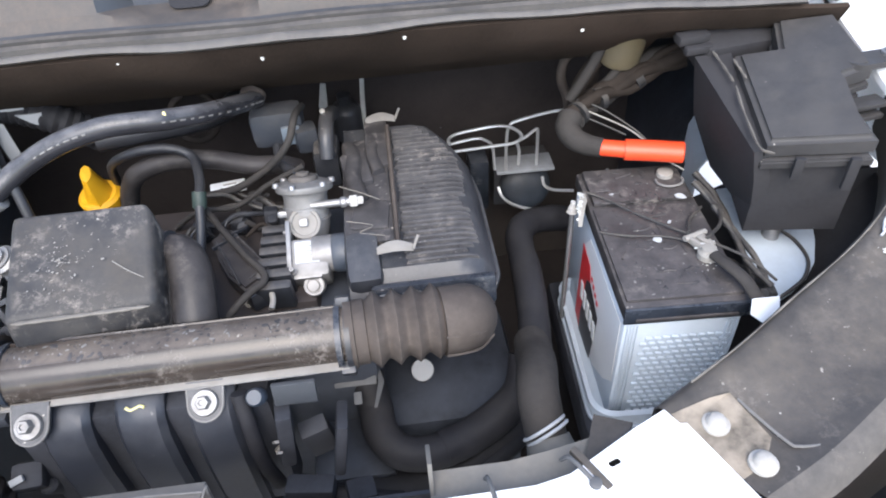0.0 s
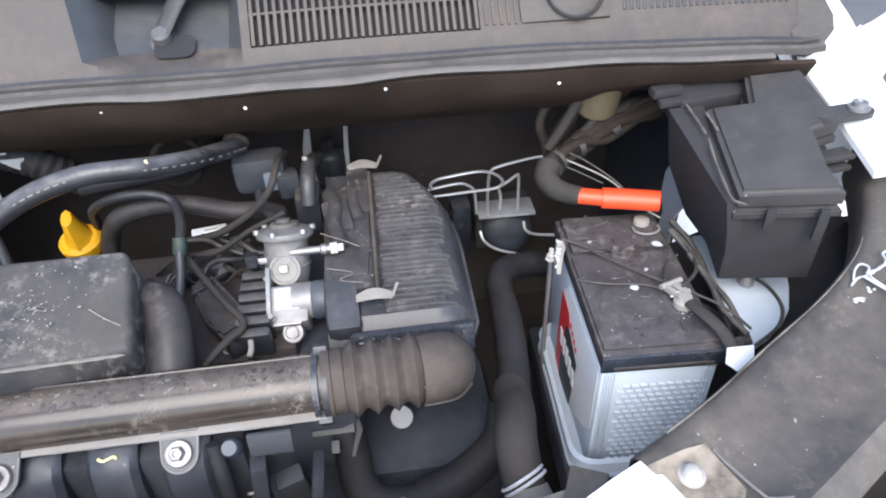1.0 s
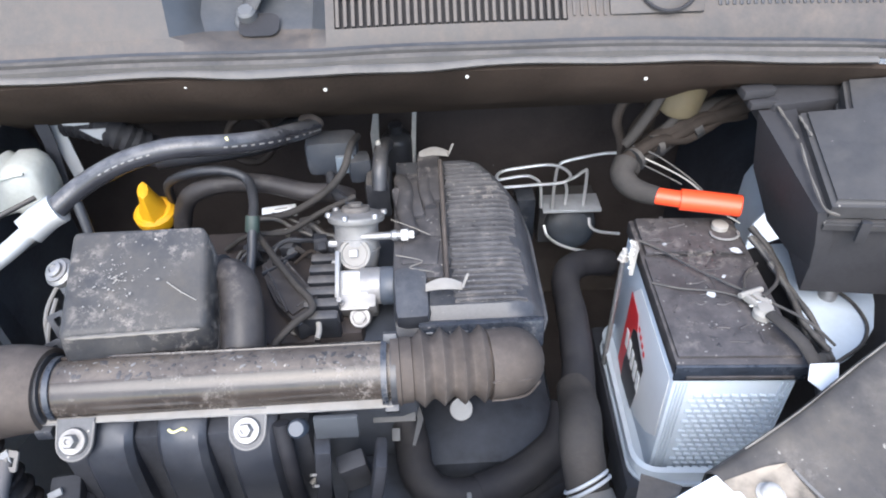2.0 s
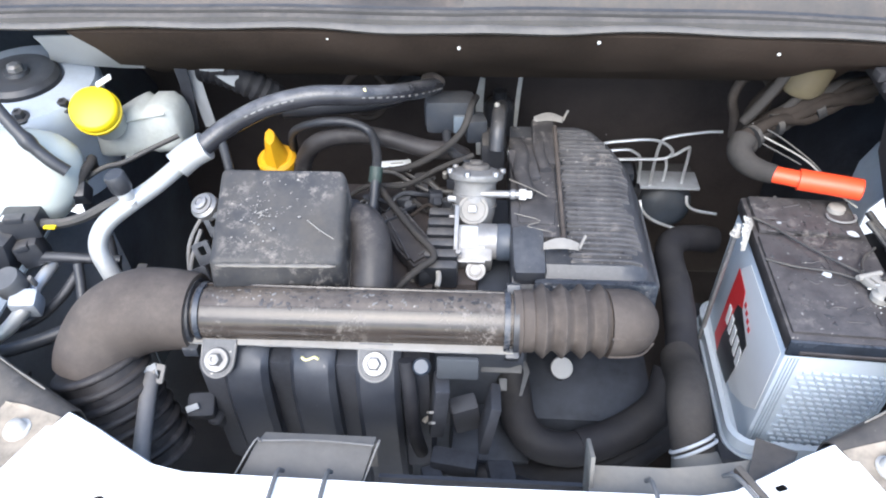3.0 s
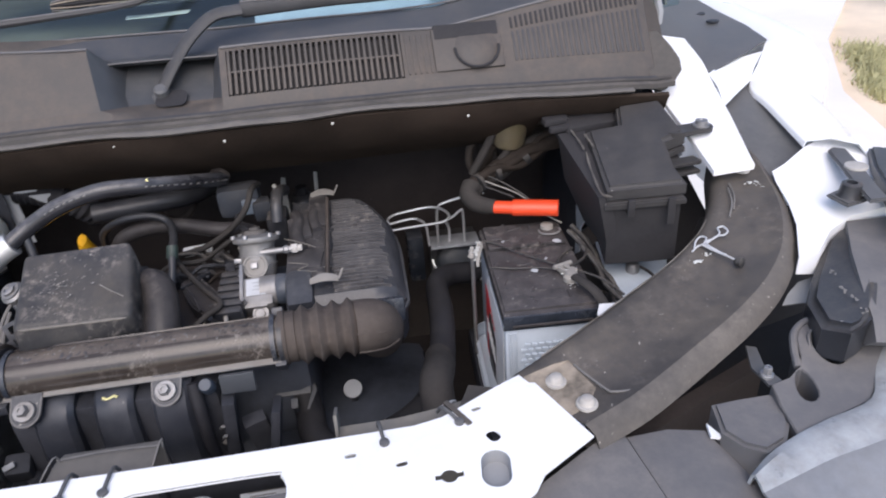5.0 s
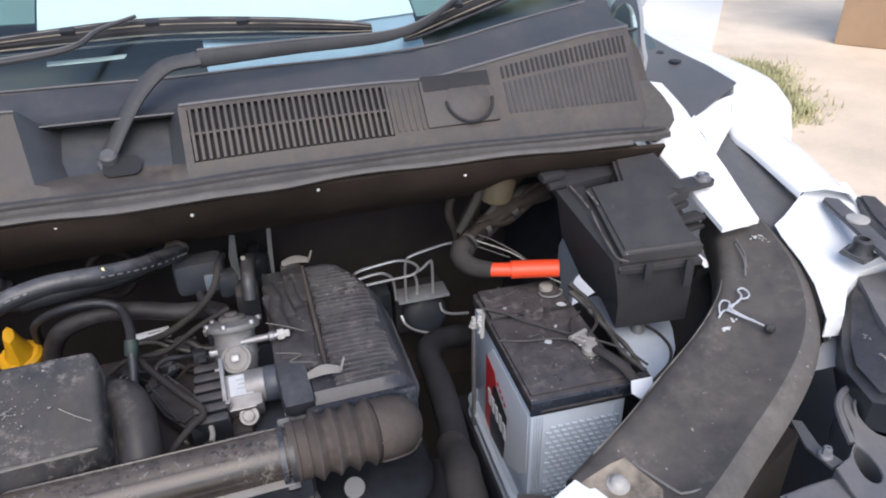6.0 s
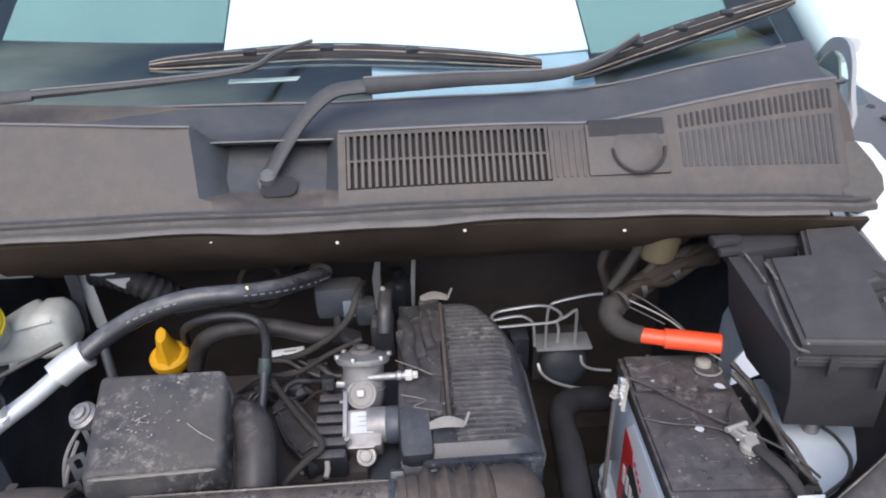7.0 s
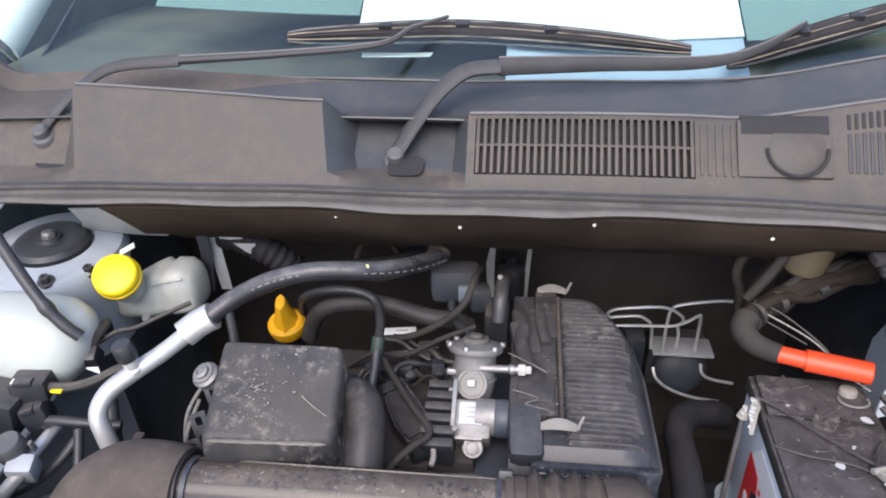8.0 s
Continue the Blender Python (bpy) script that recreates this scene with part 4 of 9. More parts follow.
loft(bm, [[(x, cy(x) + p + 0.028 * grow(x), cz(x) + q + 0.055 * grow(x)) for p, q in ((0.074, 0.066), (0.082, 0.0600), (0.14, 0.0605), (0.178, 0.0805 + 0.02 * x * x), (0.196, 0.081 + 0.03 * x * x))] for x in [-0.70 + 0.05 * i for i in range(29)]], thick=0.002)
part("trough", bm, M_COWL_DK, cowl, "darker trough strip along the glass")
bm = B()
tube(bm, [(x, cy(x) + 0.0630 + 0.028 * grow(x), cz(x) + 0.0775 + 0.055 * grow(x)) for x in [0.006 + 0.0664 * k for k in range(11)]], 0.0022, 8, 3)
tube(bm, [(x, cy(x) + 0.0565, cz(x) + 0.0925 + 0.022 * max(0.0, min(1.0, (-0.20 - x) / 0.3))) for x in [-0.505 + 0.0545 * k for k in range(7)]], 0.0018, 8, 3)
tube(bm, [(x, cy(x) + 0.186 + 0.028 * grow(x), cz(x) + 0.083 + 0.025 * x * x + 0.055 * grow(x)) for x in [-0.66 + 0.132 * k for k in range(11)]], 0.0018, 8, 3)
part("edge_strip", bm, M_BUMPER, cowl)
for x, yy in ((-0.088, 0.04), (-0.575, 0.05)):
    bm = B()
    plate(bm, ring2(0.014, -0.004, 0.046, 0.034, 0.012), 0.0, 0.0015, m=pose(x, cy(x) + yy, cz(x) + 0.0165, 25, 0, 0))
    part("spindle_opening", bm, M_DEEP, cowl)

span = [-0.72 + 0.03 * i for i in range(48)]


def lip_bulge(x):
    """The sheet lip reaches further out over the middle of the engine."""
    return 0.35 * max(0.0, min(1.0, (0.16 - abs(x - 0.01)) / 0.06))


seal = thing("bonnet_seal", (0, 0.53, 1.02), "dusty grey rubber seal strip along the cowl edge", "seal")
for name, mat, label, prof in (("rear_bead", M_RUBBER_DK, "dark rubber bead", ((0.0, -0.006), (0.0, 0.0005), (-0.003, 0.0025), (-0.006, 0.0005), (-0.0065, -0.006))),
                               ("middle_band", M_SEAL, "dusty grey band", ((-0.0065, -0.006), (-0.0068, -0.001), (-0.011, 0.0022), (-0.0165, 0.001), (-0.0175, -0.006))),
                               ("groove", M_RUBBER_DK, "dark groove", ((-0.0175, -0.010), (-0.0178, -0.0045), (-0.0205, -0.0035), (-0.0210, -0.010))),
                               ("front_band", M_SEAL, "dusty grey band", ((-0.0210, -0.010), (-0.0212, -0.002), (-0.025, 0.0005), (-0.0305, -0.002), (-0.032, -0.009)))):
    bm = B()
    loft(bm, [[(x, cy(x) + p, cz(x) + q + 0.0006 * math.sin(23 * x)) for p, q in prof] for x in span], thick=0.001)
    part(name, bm, mat, seal, label)
bm = B()
loft(bm, [[(x, cy(x) + p - u * lip_bulge(x), cz(x) + q - v * lip_bulge(x) + 0.0012 * math.sin(31 * x + 1)) for p, q, u, v in ((-0.026, -0.0085, 0, 0), (-0.032, -0.0065, 0.003, 0), (-0.037, -0.0075, 0.009, 0.001), (-0.0395, -0.0105, 0.011, 0.003), (-0.037, -0.0135, 0.009, 0.005), (-0.028, -0.016, 0, 0.004))]
          for x in (-0.60 + 0.02 * i for i in range(62))], thick=0.0015)
solo("cowl_lip", bm, M_LIP, "pale grey dusty sheet lip under the bonnet seal", "trim", kind="structure")

bm = B()
rows = []
for i in range(57):
    x = -0.44 + 0.02 * i
    low = 0.0 if x < 0.50 else 0.02
    rows.append([(x - 0.02 * max(0.0, 1 - i / 2), cy(x) - 0.029, cz(x) - 0.016), (x, cy(x) - 0.017 + 0.003 * math.sin(13 * x), cz(x) - 0.041), (x, cy(x) + 0.028 + 0.005 * math.sin(17 * x), 0.946 + 0.003 * math.sin(29 * x)), (x, cy(x) + 0.072 + 0.004 * math.sin(23 * x + 1), 0.917 + low + 0.004 * math.sin(11 * x)), (x, cy(x) + 0.118, 0.888 + low)])
loft(bm, rows, thick=0.006)
PANEL = [(-0.53, 0.545, 0.985), (-0.455, 0.545, 0.988), (-0.44, 0.555, 0.965), (-0.405, 0.565, 0.946)]
PINS = ((0.0, 0.513, 0.990), (-0.152, 0.510, 1.002), (0.159, 0.510, 1.000), (0.362, 0.512, 0.988))
shield = solo("bulkhead_shield", bm, M_SHIELD, "dark brown fibrous heat shield under the cowl", "heat shield")
for x, y, z in PINS:
    bm = B()
    lathe(bm, [(0.0022, -0.004), (0.0022, 0.001), (0.0014, 0.0018), (0, 0.002)], pose(x, y, z, 60, 0, 0), 10)
    part("push_pin", bm, M_RESIDUE, shield, "small white push pin")

bm = B()
loft(bm, [PANEL, [(-0.53, 0.552, 0.975), (-0.468, 0.556, 0.968), (-0.452, 0.562, 0.950), (-0.415, 0.570, 0.940)], [(-0.54, 0.575, 0.950), (-0.49, 0.575, 0.943), (-0.46, 0.580, 0.937), (-0.425, 0.582, 0.934)], [(-0.56, 0.60, 0.925), (-0.50, 0.60, 0.920), (-0.46, 0.60, 0.918), (-0.43, 0.60, 0.918)]], thick=0.002)
solo("bulkhead_side_panel", bm, M_CUP, "dusty pale painted sheet at the end of the heat shield", "body panel", sharp=60)


# ---- wipers ----
def wiper(name, nut, arm, blade, label, wide, rod, upright):
    w = thing(name, nut, label, "wiper", "windscreen wipers")
    bm = B()
    m = pose(*nut, 25, 0, 0)
    lathe(bm, [(0.016, -0.022), (0.0165, 0.002), (0.0145, 0.005), (0.0112, 0.006), (0.0110, 0.015), (0.008, 0.018), (0, 0.018)], m, 20)
    part("spindle_nut", bm, M_DKGREY, w, "dusty grey spindle nut")
    bm = B()
    k = len(arm) // 2 + 1
    tube(bm, arm[:k], wide, 12, 6, radii=lambda u: 0.85 + 0.25 * u, flat=0.5)
    part("arm", bm, M_ARM, w)
    bm = B()
    tube(bm, arm[k - 1:], rod, 8, 6, radii=lambda u: 1.1 - 0.72 * u, flat=upright)
    rodp = part("arm_rod", bm, M_ARM, w)
    bm = B()
    tube(bm, [(x, y - 0.001, z + rod * upright * (1.08 - 0.72 * q / (len(arm) - k))) for q, (x, y, z) in enumerate(arm[k - 1:])], 0.0015, 6, 6)
    part("top_edge", bm, M_BUMPER, rodp, "bright upper edge of the arm")
    bm = B()
    tube(bm, blade, 0.0085, 8, 8, radii=lambda u: 0.45 + 0.65 * math.sin(math.pi * u) ** 0.5, flat=1.7)
    bl = part("blade", bm, M_DEEP, w, "worn black wiper blade")
    for dy, dz, r, mat, nm, lab in ((-0.002, 0.0120, 0.0019, M_WORN, "spine", "thin pale metal spine"), (-0.007, 0.0065, 0.0014, M_RUST, "side_strip", "brown dusty strip"), (-0.008, 0.0005, 0.0022, M_DEEP, "side_strip", ""), (-0.009, -0.0060, 0.0016, M_RUST, "side_strip", "brown dusty strip"), (-0.006, -0.0150, 0.0040, M_RUBBER_DK, "rubber", "dusty rubber edge")):
        bm = B()
        p = smooth_path(blade, 5)
        n = len(p) - 1
        tube(bm, [(v.x, v.y + dy, v.z + dz * (0.45 + 0.65 * math.sin(math.pi * q / n) ** 0.5)) for q, v in enumerate(p)], r, 6, 1, radii=lambda u: 0.7 + 0.3 * math.sin(47 * u + dz * 900) * math.sin(19 * u), straight=True)
        part(nm, bm, mat, bl, lab)
    for u in (0.3, 0.5, 0.7):
        bm = B()
        p = smooth_path(blade, 20)[int(u * 20 * (len(blade) - 1))]
        box(bm, tuple(p + Vector((0, -0.004, 0.008))), (0.020, 0.010, 0.012), 0.002, (25, 0, 0))
        part("bridge", bm, M_RUBBER_DK, bl, "worn bridge clip")
    return w


wiper("wiper", (-0.088, 0.590, 1.043), [(-0.088, 0.590, 1.053), (-0.066, 0.615, 1.085), (-0.04, 0.645, 1.115), (-0.005, 0.668, 1.138), (0.038, 0.678, 1.142), (0.17, 0.690, 1.143), (0.30, 0.705, 1.141), (0.37, 0.725, 1.152), (0.44, 0.765, 1.178)],
      [(0.345, 0.755, 1.130), (0.45, 0.775, 1.160), (0.57, 0.80, 1.188), (0.70, 0.83, 1.215)], "black wiper with a dusty blade resting on the glass", 0.0145, 0.0090, 1.25)
wiper("wiper", (-0.576, 0.602, 1.062), [(-0.576, 0.602, 1.072), (-0.57, 0.62, 1.085), (-0.54, 0.645, 1.115), (-0.49, 0.665, 1.142), (-0.40, 0.680, 1.148), (-0.26, 0.70, 1.152), (-0.13, 0.73, 1.158), (-0.09, 0.77, 1.172), (-0.04, 0.80, 1.182)],
      [(-0.28, 0.795, 1.156), (-0.16, 0.803, 1.159), (-0.02, 0.808, 1.161), (0.14, 0.797, 1.153), (0.30, 0.778, 1.141)], "black wiper with its long arm lying over the cowl", 0.0095, 0.0062, 0.9)


# ---- engine ----
engine = thing("engine", (-0.05, 0.40, 0.40), "dusty black three-cylinder petrol engine", "engine")
bm = B()
box(bm, (-0.10, 0.41, 0.58), (0.38, 0.26, 0.36), 0.02)
part("engine_block", bm, M_BLOCK, engine, "grey cast engine block")
bm = B()
box(bm, (-0.155, 0.43, 0.757), (0.27, 0.21, 0.05), 0.012)
box(bm, (-0.02, 0.44, 0.755), (0.10, 0.20, 0.045), 0.010)
headc = part("cylinder_head_cover", bm, M_FIRE, engine, "ribbed black cylinder head cover")
for i in range(6):
    bm = B()
    box(bm, (-0.014, 0.340 + 0.0195 * i, 0.793), (0.040, 0.0125, 0.044), 0.0045, (14, 0, 0))
    part("rib", bm, M_BLACK, headc)
for x, y, r in ((-0.046, 0.340, 0.003), (-0.004, 0.343, 0.0036)):
    bm = B()
    bolt(bm, (x, y, 0.784), r, (0, -0.3, 1), 1.5)
    part("cover_bolt", bm, M_CLAMP, headc)


def intake_runner(x):
    bm = B()
    w = 0.0235
    loft(bm, [[(x - w, y + 0.035, z - 0.01), (x - w, y + 0.007, z - 0.003), (x - w + 0.006, y + 0.001, z), (x, y, z + 0.001), (x + w - 0.006, y + 0.001, z), (x + w, y + 0.007, z - 0.003), (x + w, y + 0.035, z - 0.01)]
              for y, z in ((0.245, 0.803), (0.222, 0.799), (0.208, 0.794), (0.197, 0.783), (0.190, 0.762), (0.187, 0.72), (0.188, 0.66), (0.196, 0.56))])
    return part("intake_runner", bm, M_RUNNER, engine)


for x in (-0.208, -0.138, -0.070):
    intake_runner(x)
bm = B()
box(bm, (-0.14, 0.232, 0.69), (0.25, 0.05, 0.19), 0.015)
part("manifold_body", bm, M_VOID, engine, "black moulded intake manifold")
bm = B()
tube(bm, [(-0.1475, 0.2075, 0.7955), (-0.143, 0.2050, 0.7945), (-0.138, 0.2065, 0.7950), (-0.134, 0.2080, 0.7955), (-0.130, 0.2060, 0.7950)], 0.0016, 6, 4, flat=0.6)
part("paint_mark", bm, M_TICK, engine, "small yellow paint mark")
for x, y, z in ((-0.231, 0.196, 0.800), (-0.071, 0.199, 0.799)):
    bm = B()
    m = Matrix.Translation((x, y, z)) @ Vector((0, -0.6, 0.8)).to_track_quat("Z", "Y").to_matrix().to_4x4()
    u = [(0.0165 * math.cos(math.pi * (1 + k / 12)), 0.0165 * math.sin(math.pi * (1 + k / 12)) - 0.001) for k in range(13)]
    plate(bm, u + [(0.0175, 0.021), (-0.0175, 0.021)], -0.008, -0.0015, m=m)
    tab = part("fixing_tab", bm, M_BLACK_DUSTY, engine)
    bm = B()
    tube(bm, [tuple(m @ Vector((px, py, -0.002))) for px, py in [(-0.0172, 0.017)] + u + [(0.0172, 0.017)]], 0.0012, 6, 1, straight=True)
    part("tab_rim", bm, M_WORN, tab, "pale worn rim")
    bm = B()
    lathe(bm, [(0.0128, -0.002), (0.0128, 0.0015), (0.0118, 0.003), (0.0075, 0.0032)], m, 24)
    part("washer", bm, M_STEEL, tab, "round steel washer")
    bm = B()
    lathe(bm, [(0.0072, 0.002), (0.0070, 0.0095), (0.0058, 0.011), (0.0032, 0.011), (0.0028, 0.0095), (0, 0.0095)], m, 6)
    part("flange_bolt", bm, M_STEEL, tab, "bright hex bolt head")

# engine top box with rounded lid
TOP = [(-0.250, 0.363, 0.921), (-0.112, 0.353, 0.929), (-0.110, 0.275, 0.864), (-0.241, 0.256, 0.878)]


def quad_box(bm, top, drop, bevel, flare=0.006):
    """A lidded box from the four corners of its top (back left, back right, front right, front left)."""
    c = sum((Vector(p) for p in top), Vector()) / 4
    up = [bm.verts.new(p) for p in top]
    dn = [bm.verts.new(Vector(p) + Vector(((p[0] - c.x) * flare * 10, (p[1] - c.y) * flare * 10, -drop))) for p in top]
    fs = [bm.faces.new(up), bm.faces.new(dn[::-1])] + [bm.faces.new((up[i], dn[i], dn[(i + 1) % 4], up[(i + 1) % 4])) for i in range(4)]
    es = list({e for f in fs for e in f.edges})
    bmesh.ops.bevel(bm, geom=es, offset=bevel, segments=3, profile=0.55, affect="EDGES", clamp_overlap=True)
    return bm


breather = thing("oil_separator_box", (-0.18, 0.33, 0.80), "dusty black plastic box on top of the engine", "engine cover")
bm = B()
quad_box(bm, TOP, 0.045, 0.0075)
lid = part("lid", bm, M_MUDDY, breather, "flat lid speckled with dried mud")
bm = B()
a, b = Vector(TOP[3]), Vector(TOP[2])
tube(bm, [tuple(a.lerp(b, u) + Vector((0, -0.0010, -0.0024))) for u in (0.05, 0.2, 0.4, 0.6, 0.8, 0.95)], 0.0024, 8, 6, flat=0.7, radii=lambda u: min(1.0, 0.2 + 9 * u, 0.2 + 9 * (1 - u)) * (1.0 + 0.25 * math.sin(31 * u) * math.sin(13 * u)))
part("front_lip", bm, M_EDGE, lid, "pale lip along the lid's front edge")
bm = B()
quad_box(bm, [(x * 1.0 + (x + 0.18) * 0.07, y + (y - 0.325) * 0.05, z - 0.036) for x, y, z in TOP], 0.055, 0.006)
part("box_body", bm, M_BLACK, breather)
for x, y, z in ((-0.270, 0.350, 0.850), (-0.276, 0.318, 0.835), (-0.270, 0.286, 0.826)):
    bm = B()
    plate(bm, ring2(0, 0, 0.020, 0.026, 0.003), -0.002, 0.002, [ring2(0, 0.003, 0.008, 0.010, 0.002)], m=pose(x, y, z, 60, -20, 10))
    part("side_clip", bm, M_BLACK_DUSTY, breather)
for pts in ([(-0.274, 0.372, 0.868), (-0.290, 0.345, 0.850), (-0.298, 0.330, 0.832), (-0.300, 0.318, 0.806), (-0.292, 0.300, 0.79)], [(-0.28, 0.335, 0.855), (-0.288, 0.318, 0.835), (-0.292, 0.306, 0.815), (-0.285, 0.29, 0.80)]):
    bm = B()
    tube(bm, pts, 0.0022, 6, 5)
    part("wire_stay", bm, M_WORN, breather, "thin grey wire stay")
bm = B()
lathe(bm, [(0.016, -0.012), (0.016, 0.0), (0.0125, 0.003), (0.0125, 0.005), (0.0085, 0.0055), (0.0085, 0.009), (0.005, 0.010), (0.004, 0.008), (0, 0.008)], pose(-0.283, 0.362, 0.868, 25, -15, 0), 20)
part("collar_bolt", bm, M_STEEL, breather, "bright collared bolt")

def crumbs(name, parent, mat, label, n, seed, place, size=0.0013):
    """Flat crumbs of dried dirt scattered by place(rng), which gives a point and its normal."""
    r = random.Random(seed)
    bm = B()
    for k in range(n):
        p, up = place(r)
        m = Matrix.Translation(p) @ Vector(up).to_track_quat("Z", "Y").to_matrix().to_4x4() @ Matrix.Rotation(r.uniform(0, 6.28), 4, "Z")
        bmesh.ops.create_icosphere(bm, subdivisions=1, radius=size * (0.3 + 0.9 * r.random() ** 2), matrix=m @ Matrix.Diagonal((r.uniform(0.8, 2.4), r.uniform(0.6, 1.2), 0.3, 1)))
    return tagged(part(name, bm, mat, parent, label), kind="stuff")


def lid_point(u, v):
    """A place on the lid of the top box, u to the right and v to the front from 0 to 1."""
    a, b, c, d = (Vector(p) for p in TOP)
    return a.lerp(b, u).lerp(d.lerp(c, u), v)


bm = B()
tube(bm, [tuple(lid_point(u, v) + Vector((0, 0, 0.0004))) for u, v in ((0.72, 0.56), (0.82, 0.66), (0.93, 0.75))], 0.0005, 5, 4)
part("scratch", bm, M_CLAMP, lid, "pale scratch")

rng = random.Random(29)
bm = B()
for k in range(110):
    a, far = rng.uniform(0, 6.28), abs(rng.gauss(0, 0.19))
    u, v = 0.36 + far * math.cos(a), 0.50 + 1.1 * far * math.sin(a)
    if 0.06 < u < 0.94 and 0.08 < v < 0.92:
        s, l = 0.0003 + 0.0009 * rng.random() ** 2, rng.uniform(1.0, 2.6)
        bmesh.ops.create_icosphere(bm, subdivisions=1, radius=s, matrix=Matrix.Translation(lid_point(u, v) + Vector((0, 0, 0.0004))) @ Matrix.Rotation(-a + rng.gauss(0, 0.4), 4, "Z") @ Matrix.Diagonal((l, rng.uniform(0.7, 1.6), 0.22, 1)))
tagged(part("dried_splash", bm, M_CLAMP, lid, "pale dried mud splash"), kind="stuff")

# breather elbow beside the box
bm = B()
tube(bm, [(-0.128, 0.346, 0.858), (-0.110, 0.346, 0.864), (-0.096, 0.340, 0.864), (-0.087, 0.322, 0.856), (-0.084, 0.295, 0.836), (-0.085, 0.262, 0.80)], 0.0215, 20, 8, radii=lambda u: 0.90 + 0.16 * u)
belbow = thing("breather_elbow", (-0.09, 0.31, 0.80), "dusty black rubber breather elbow joining the intake duct", "hose")
part("elbow", bm, M_ELBOW, belbow)
bm = B()
tube(bm, [(-0.108, 0.327, 0.868), (-0.098, 0.312, 0.860), (-0.092, 0.292, 0.850), (-0.091, 0.268, 0.824)], 0.003, 8, 6)
part("mould_ridge", bm, M_ELBOW, belbow)
bm = B()
tube(bm, [(-0.106, 0.330, 0.866), (-0.1055, 0.322, 0.858), (-0.105, 0.305, 0.846), (-0.1055, 0.285, 0.828), (-0.107, 0.265, 0.806)], 0.0042, 8, 6)
part("side_fold", bm, M_ELBOW, belbow)
bm = B()
lathe(bm, [(0.0215, -0.003), (0.0238, -0.003), (0.0238, 0.003), (0.0215, 0.003)], Matrix.Translation((-0.108, 0.3455, 0.8645)) @ Vector((0.9, -0.1, 0.15)).to_track_quat("Z", "Y").to_matrix().to_4x4(), 24)
part("collar", bm, M_BLACK, belbow)

# oil filler cap
cap = thing("oil_filler_cap", (-0.264, 0.57, 0.77), "amber yellow oil filler cap with a grip", "oil cap")
bm = B()
m = pose(-0.2629, 0.5691, 0.7942, 14, 0, 0) @ Matrix.Scale(1.22, 4)
lathe(bm, [(0.020, -0.014), (0.0225, -0.006), (0.0225, 0.001), (0.019, 0.005), (0, 0.006)], m, 28)
part("cap_disc", bm, M_AMBER, cap)
bm = B()
gm = m @ pose(0, 0, 0.004, 0, 0, 14)
loft(bm, [[tuple(gm @ Vector((px * w, py * l, z))) for px, py in ((0, -1), (0.75, -0.62), (1, 0), (0.75, 0.62), (0, 1), (-0.75, 0.62), (-1, 0), (-0.75, -0.62))] for z, w, l in ((0.0, 0.0155, 0.0205), (0.006, 0.0130, 0.0195), (0.016, 0.0092, 0.0180), (0.028, 0.0070, 0.0150), (0.0325, 0.0058, 0.0130), (0.0335, 0.0032, 0.010))], close=True)
part("grip", bm, M_AMBER, cap, "upright wedge grip")
bm = B()
lathe(bm, [(0.02, 0), (0.024, 0.02), (0.021, 0.06)], pose(-0.266, 0.585, 0.735), 20)
part("filler_neck", bm, M_BLACK, cap)

# ---- intake duct ----
duct = thing("intake_duct", (-0.1, 0.245, 0.80), "satin black intake duct across the engine, dusty on top", "air duct")
AXY, AXZ, AXR = 0.2445, 0.8185, 0.0290
bm = B()
tube(bm, [(-0.265, AXY - 0.001, AXZ), (-0.16, AXY, AXZ), (-0.05, AXY + 0.001, AXZ), (0.07, AXY + 0.002, AXZ)], AXR, 36, 6)
part("straight_tube", bm, M_PIPE, duct)
for x, r in ((-0.262, 0.0350), (-0.253, 0.0320), (0.060, 0.0330), (0.069, 0.0335)):
    bm = B()
    lathe(bm, [(AXR - 0.001, -0.003), (r, -0.0028), (r, 0.0028), (AXR - 0.001, 0.003)], pose(x, AXY, AXZ, 0, 90, 0), 36)
    part("collar", bm, M_BLACK if x < -0.26 or x > 0.065 else M_GLOSS, duct)
bm = B()
box(bm, (-0.10, AXY - 0.0290, AXZ - 0.0105), (0.335, 0.009, 0.0028), 0.0009, (20, 0, 0))
flange = part("seam_flange", bm, M_LID_CLIP, duct, "moulded seam flange")
bm = B()
tube(bm, [(-0.262 + 0.0168 * k, AXY - 0.0332, AXZ - 0.0114) for k in range(20)], 0.0012, 6, 2, radii=lambda u: 0.7 + 0.4 * math.sin(41 * u) * math.sin(17 * u + 1))
part("worn_line", bm, M_WORN, flange, "pale worn edge of the seam")
bm = B()
box(bm, (-0.10, AXY + 0.018, AXZ + 0.0235), (0.33, 0.008, 0.003), 0.0008, (-35, 0, 0))
part("seam_flange", bm, M_PIPE, duct)
for c, sz, rot in (((0.066, AXY - 0.028, AXZ - 0.017), (0.014, 0.012, 0.016), (30, 0, 0)), ((0.066, AXY + 0.018, AXZ + 0.029), (0.014, 0.010, 0.012), (-30, 0, 0)), ((-0.262, AXY - 0.032, AXZ - 0.020), (0.016, 0.016, 0.012), (0, 0, 0))):
    bm = B()
    box(bm, c, sz, 0.002, rot)
    part("latch", bm, M_BLACK_DUSTY, duct)

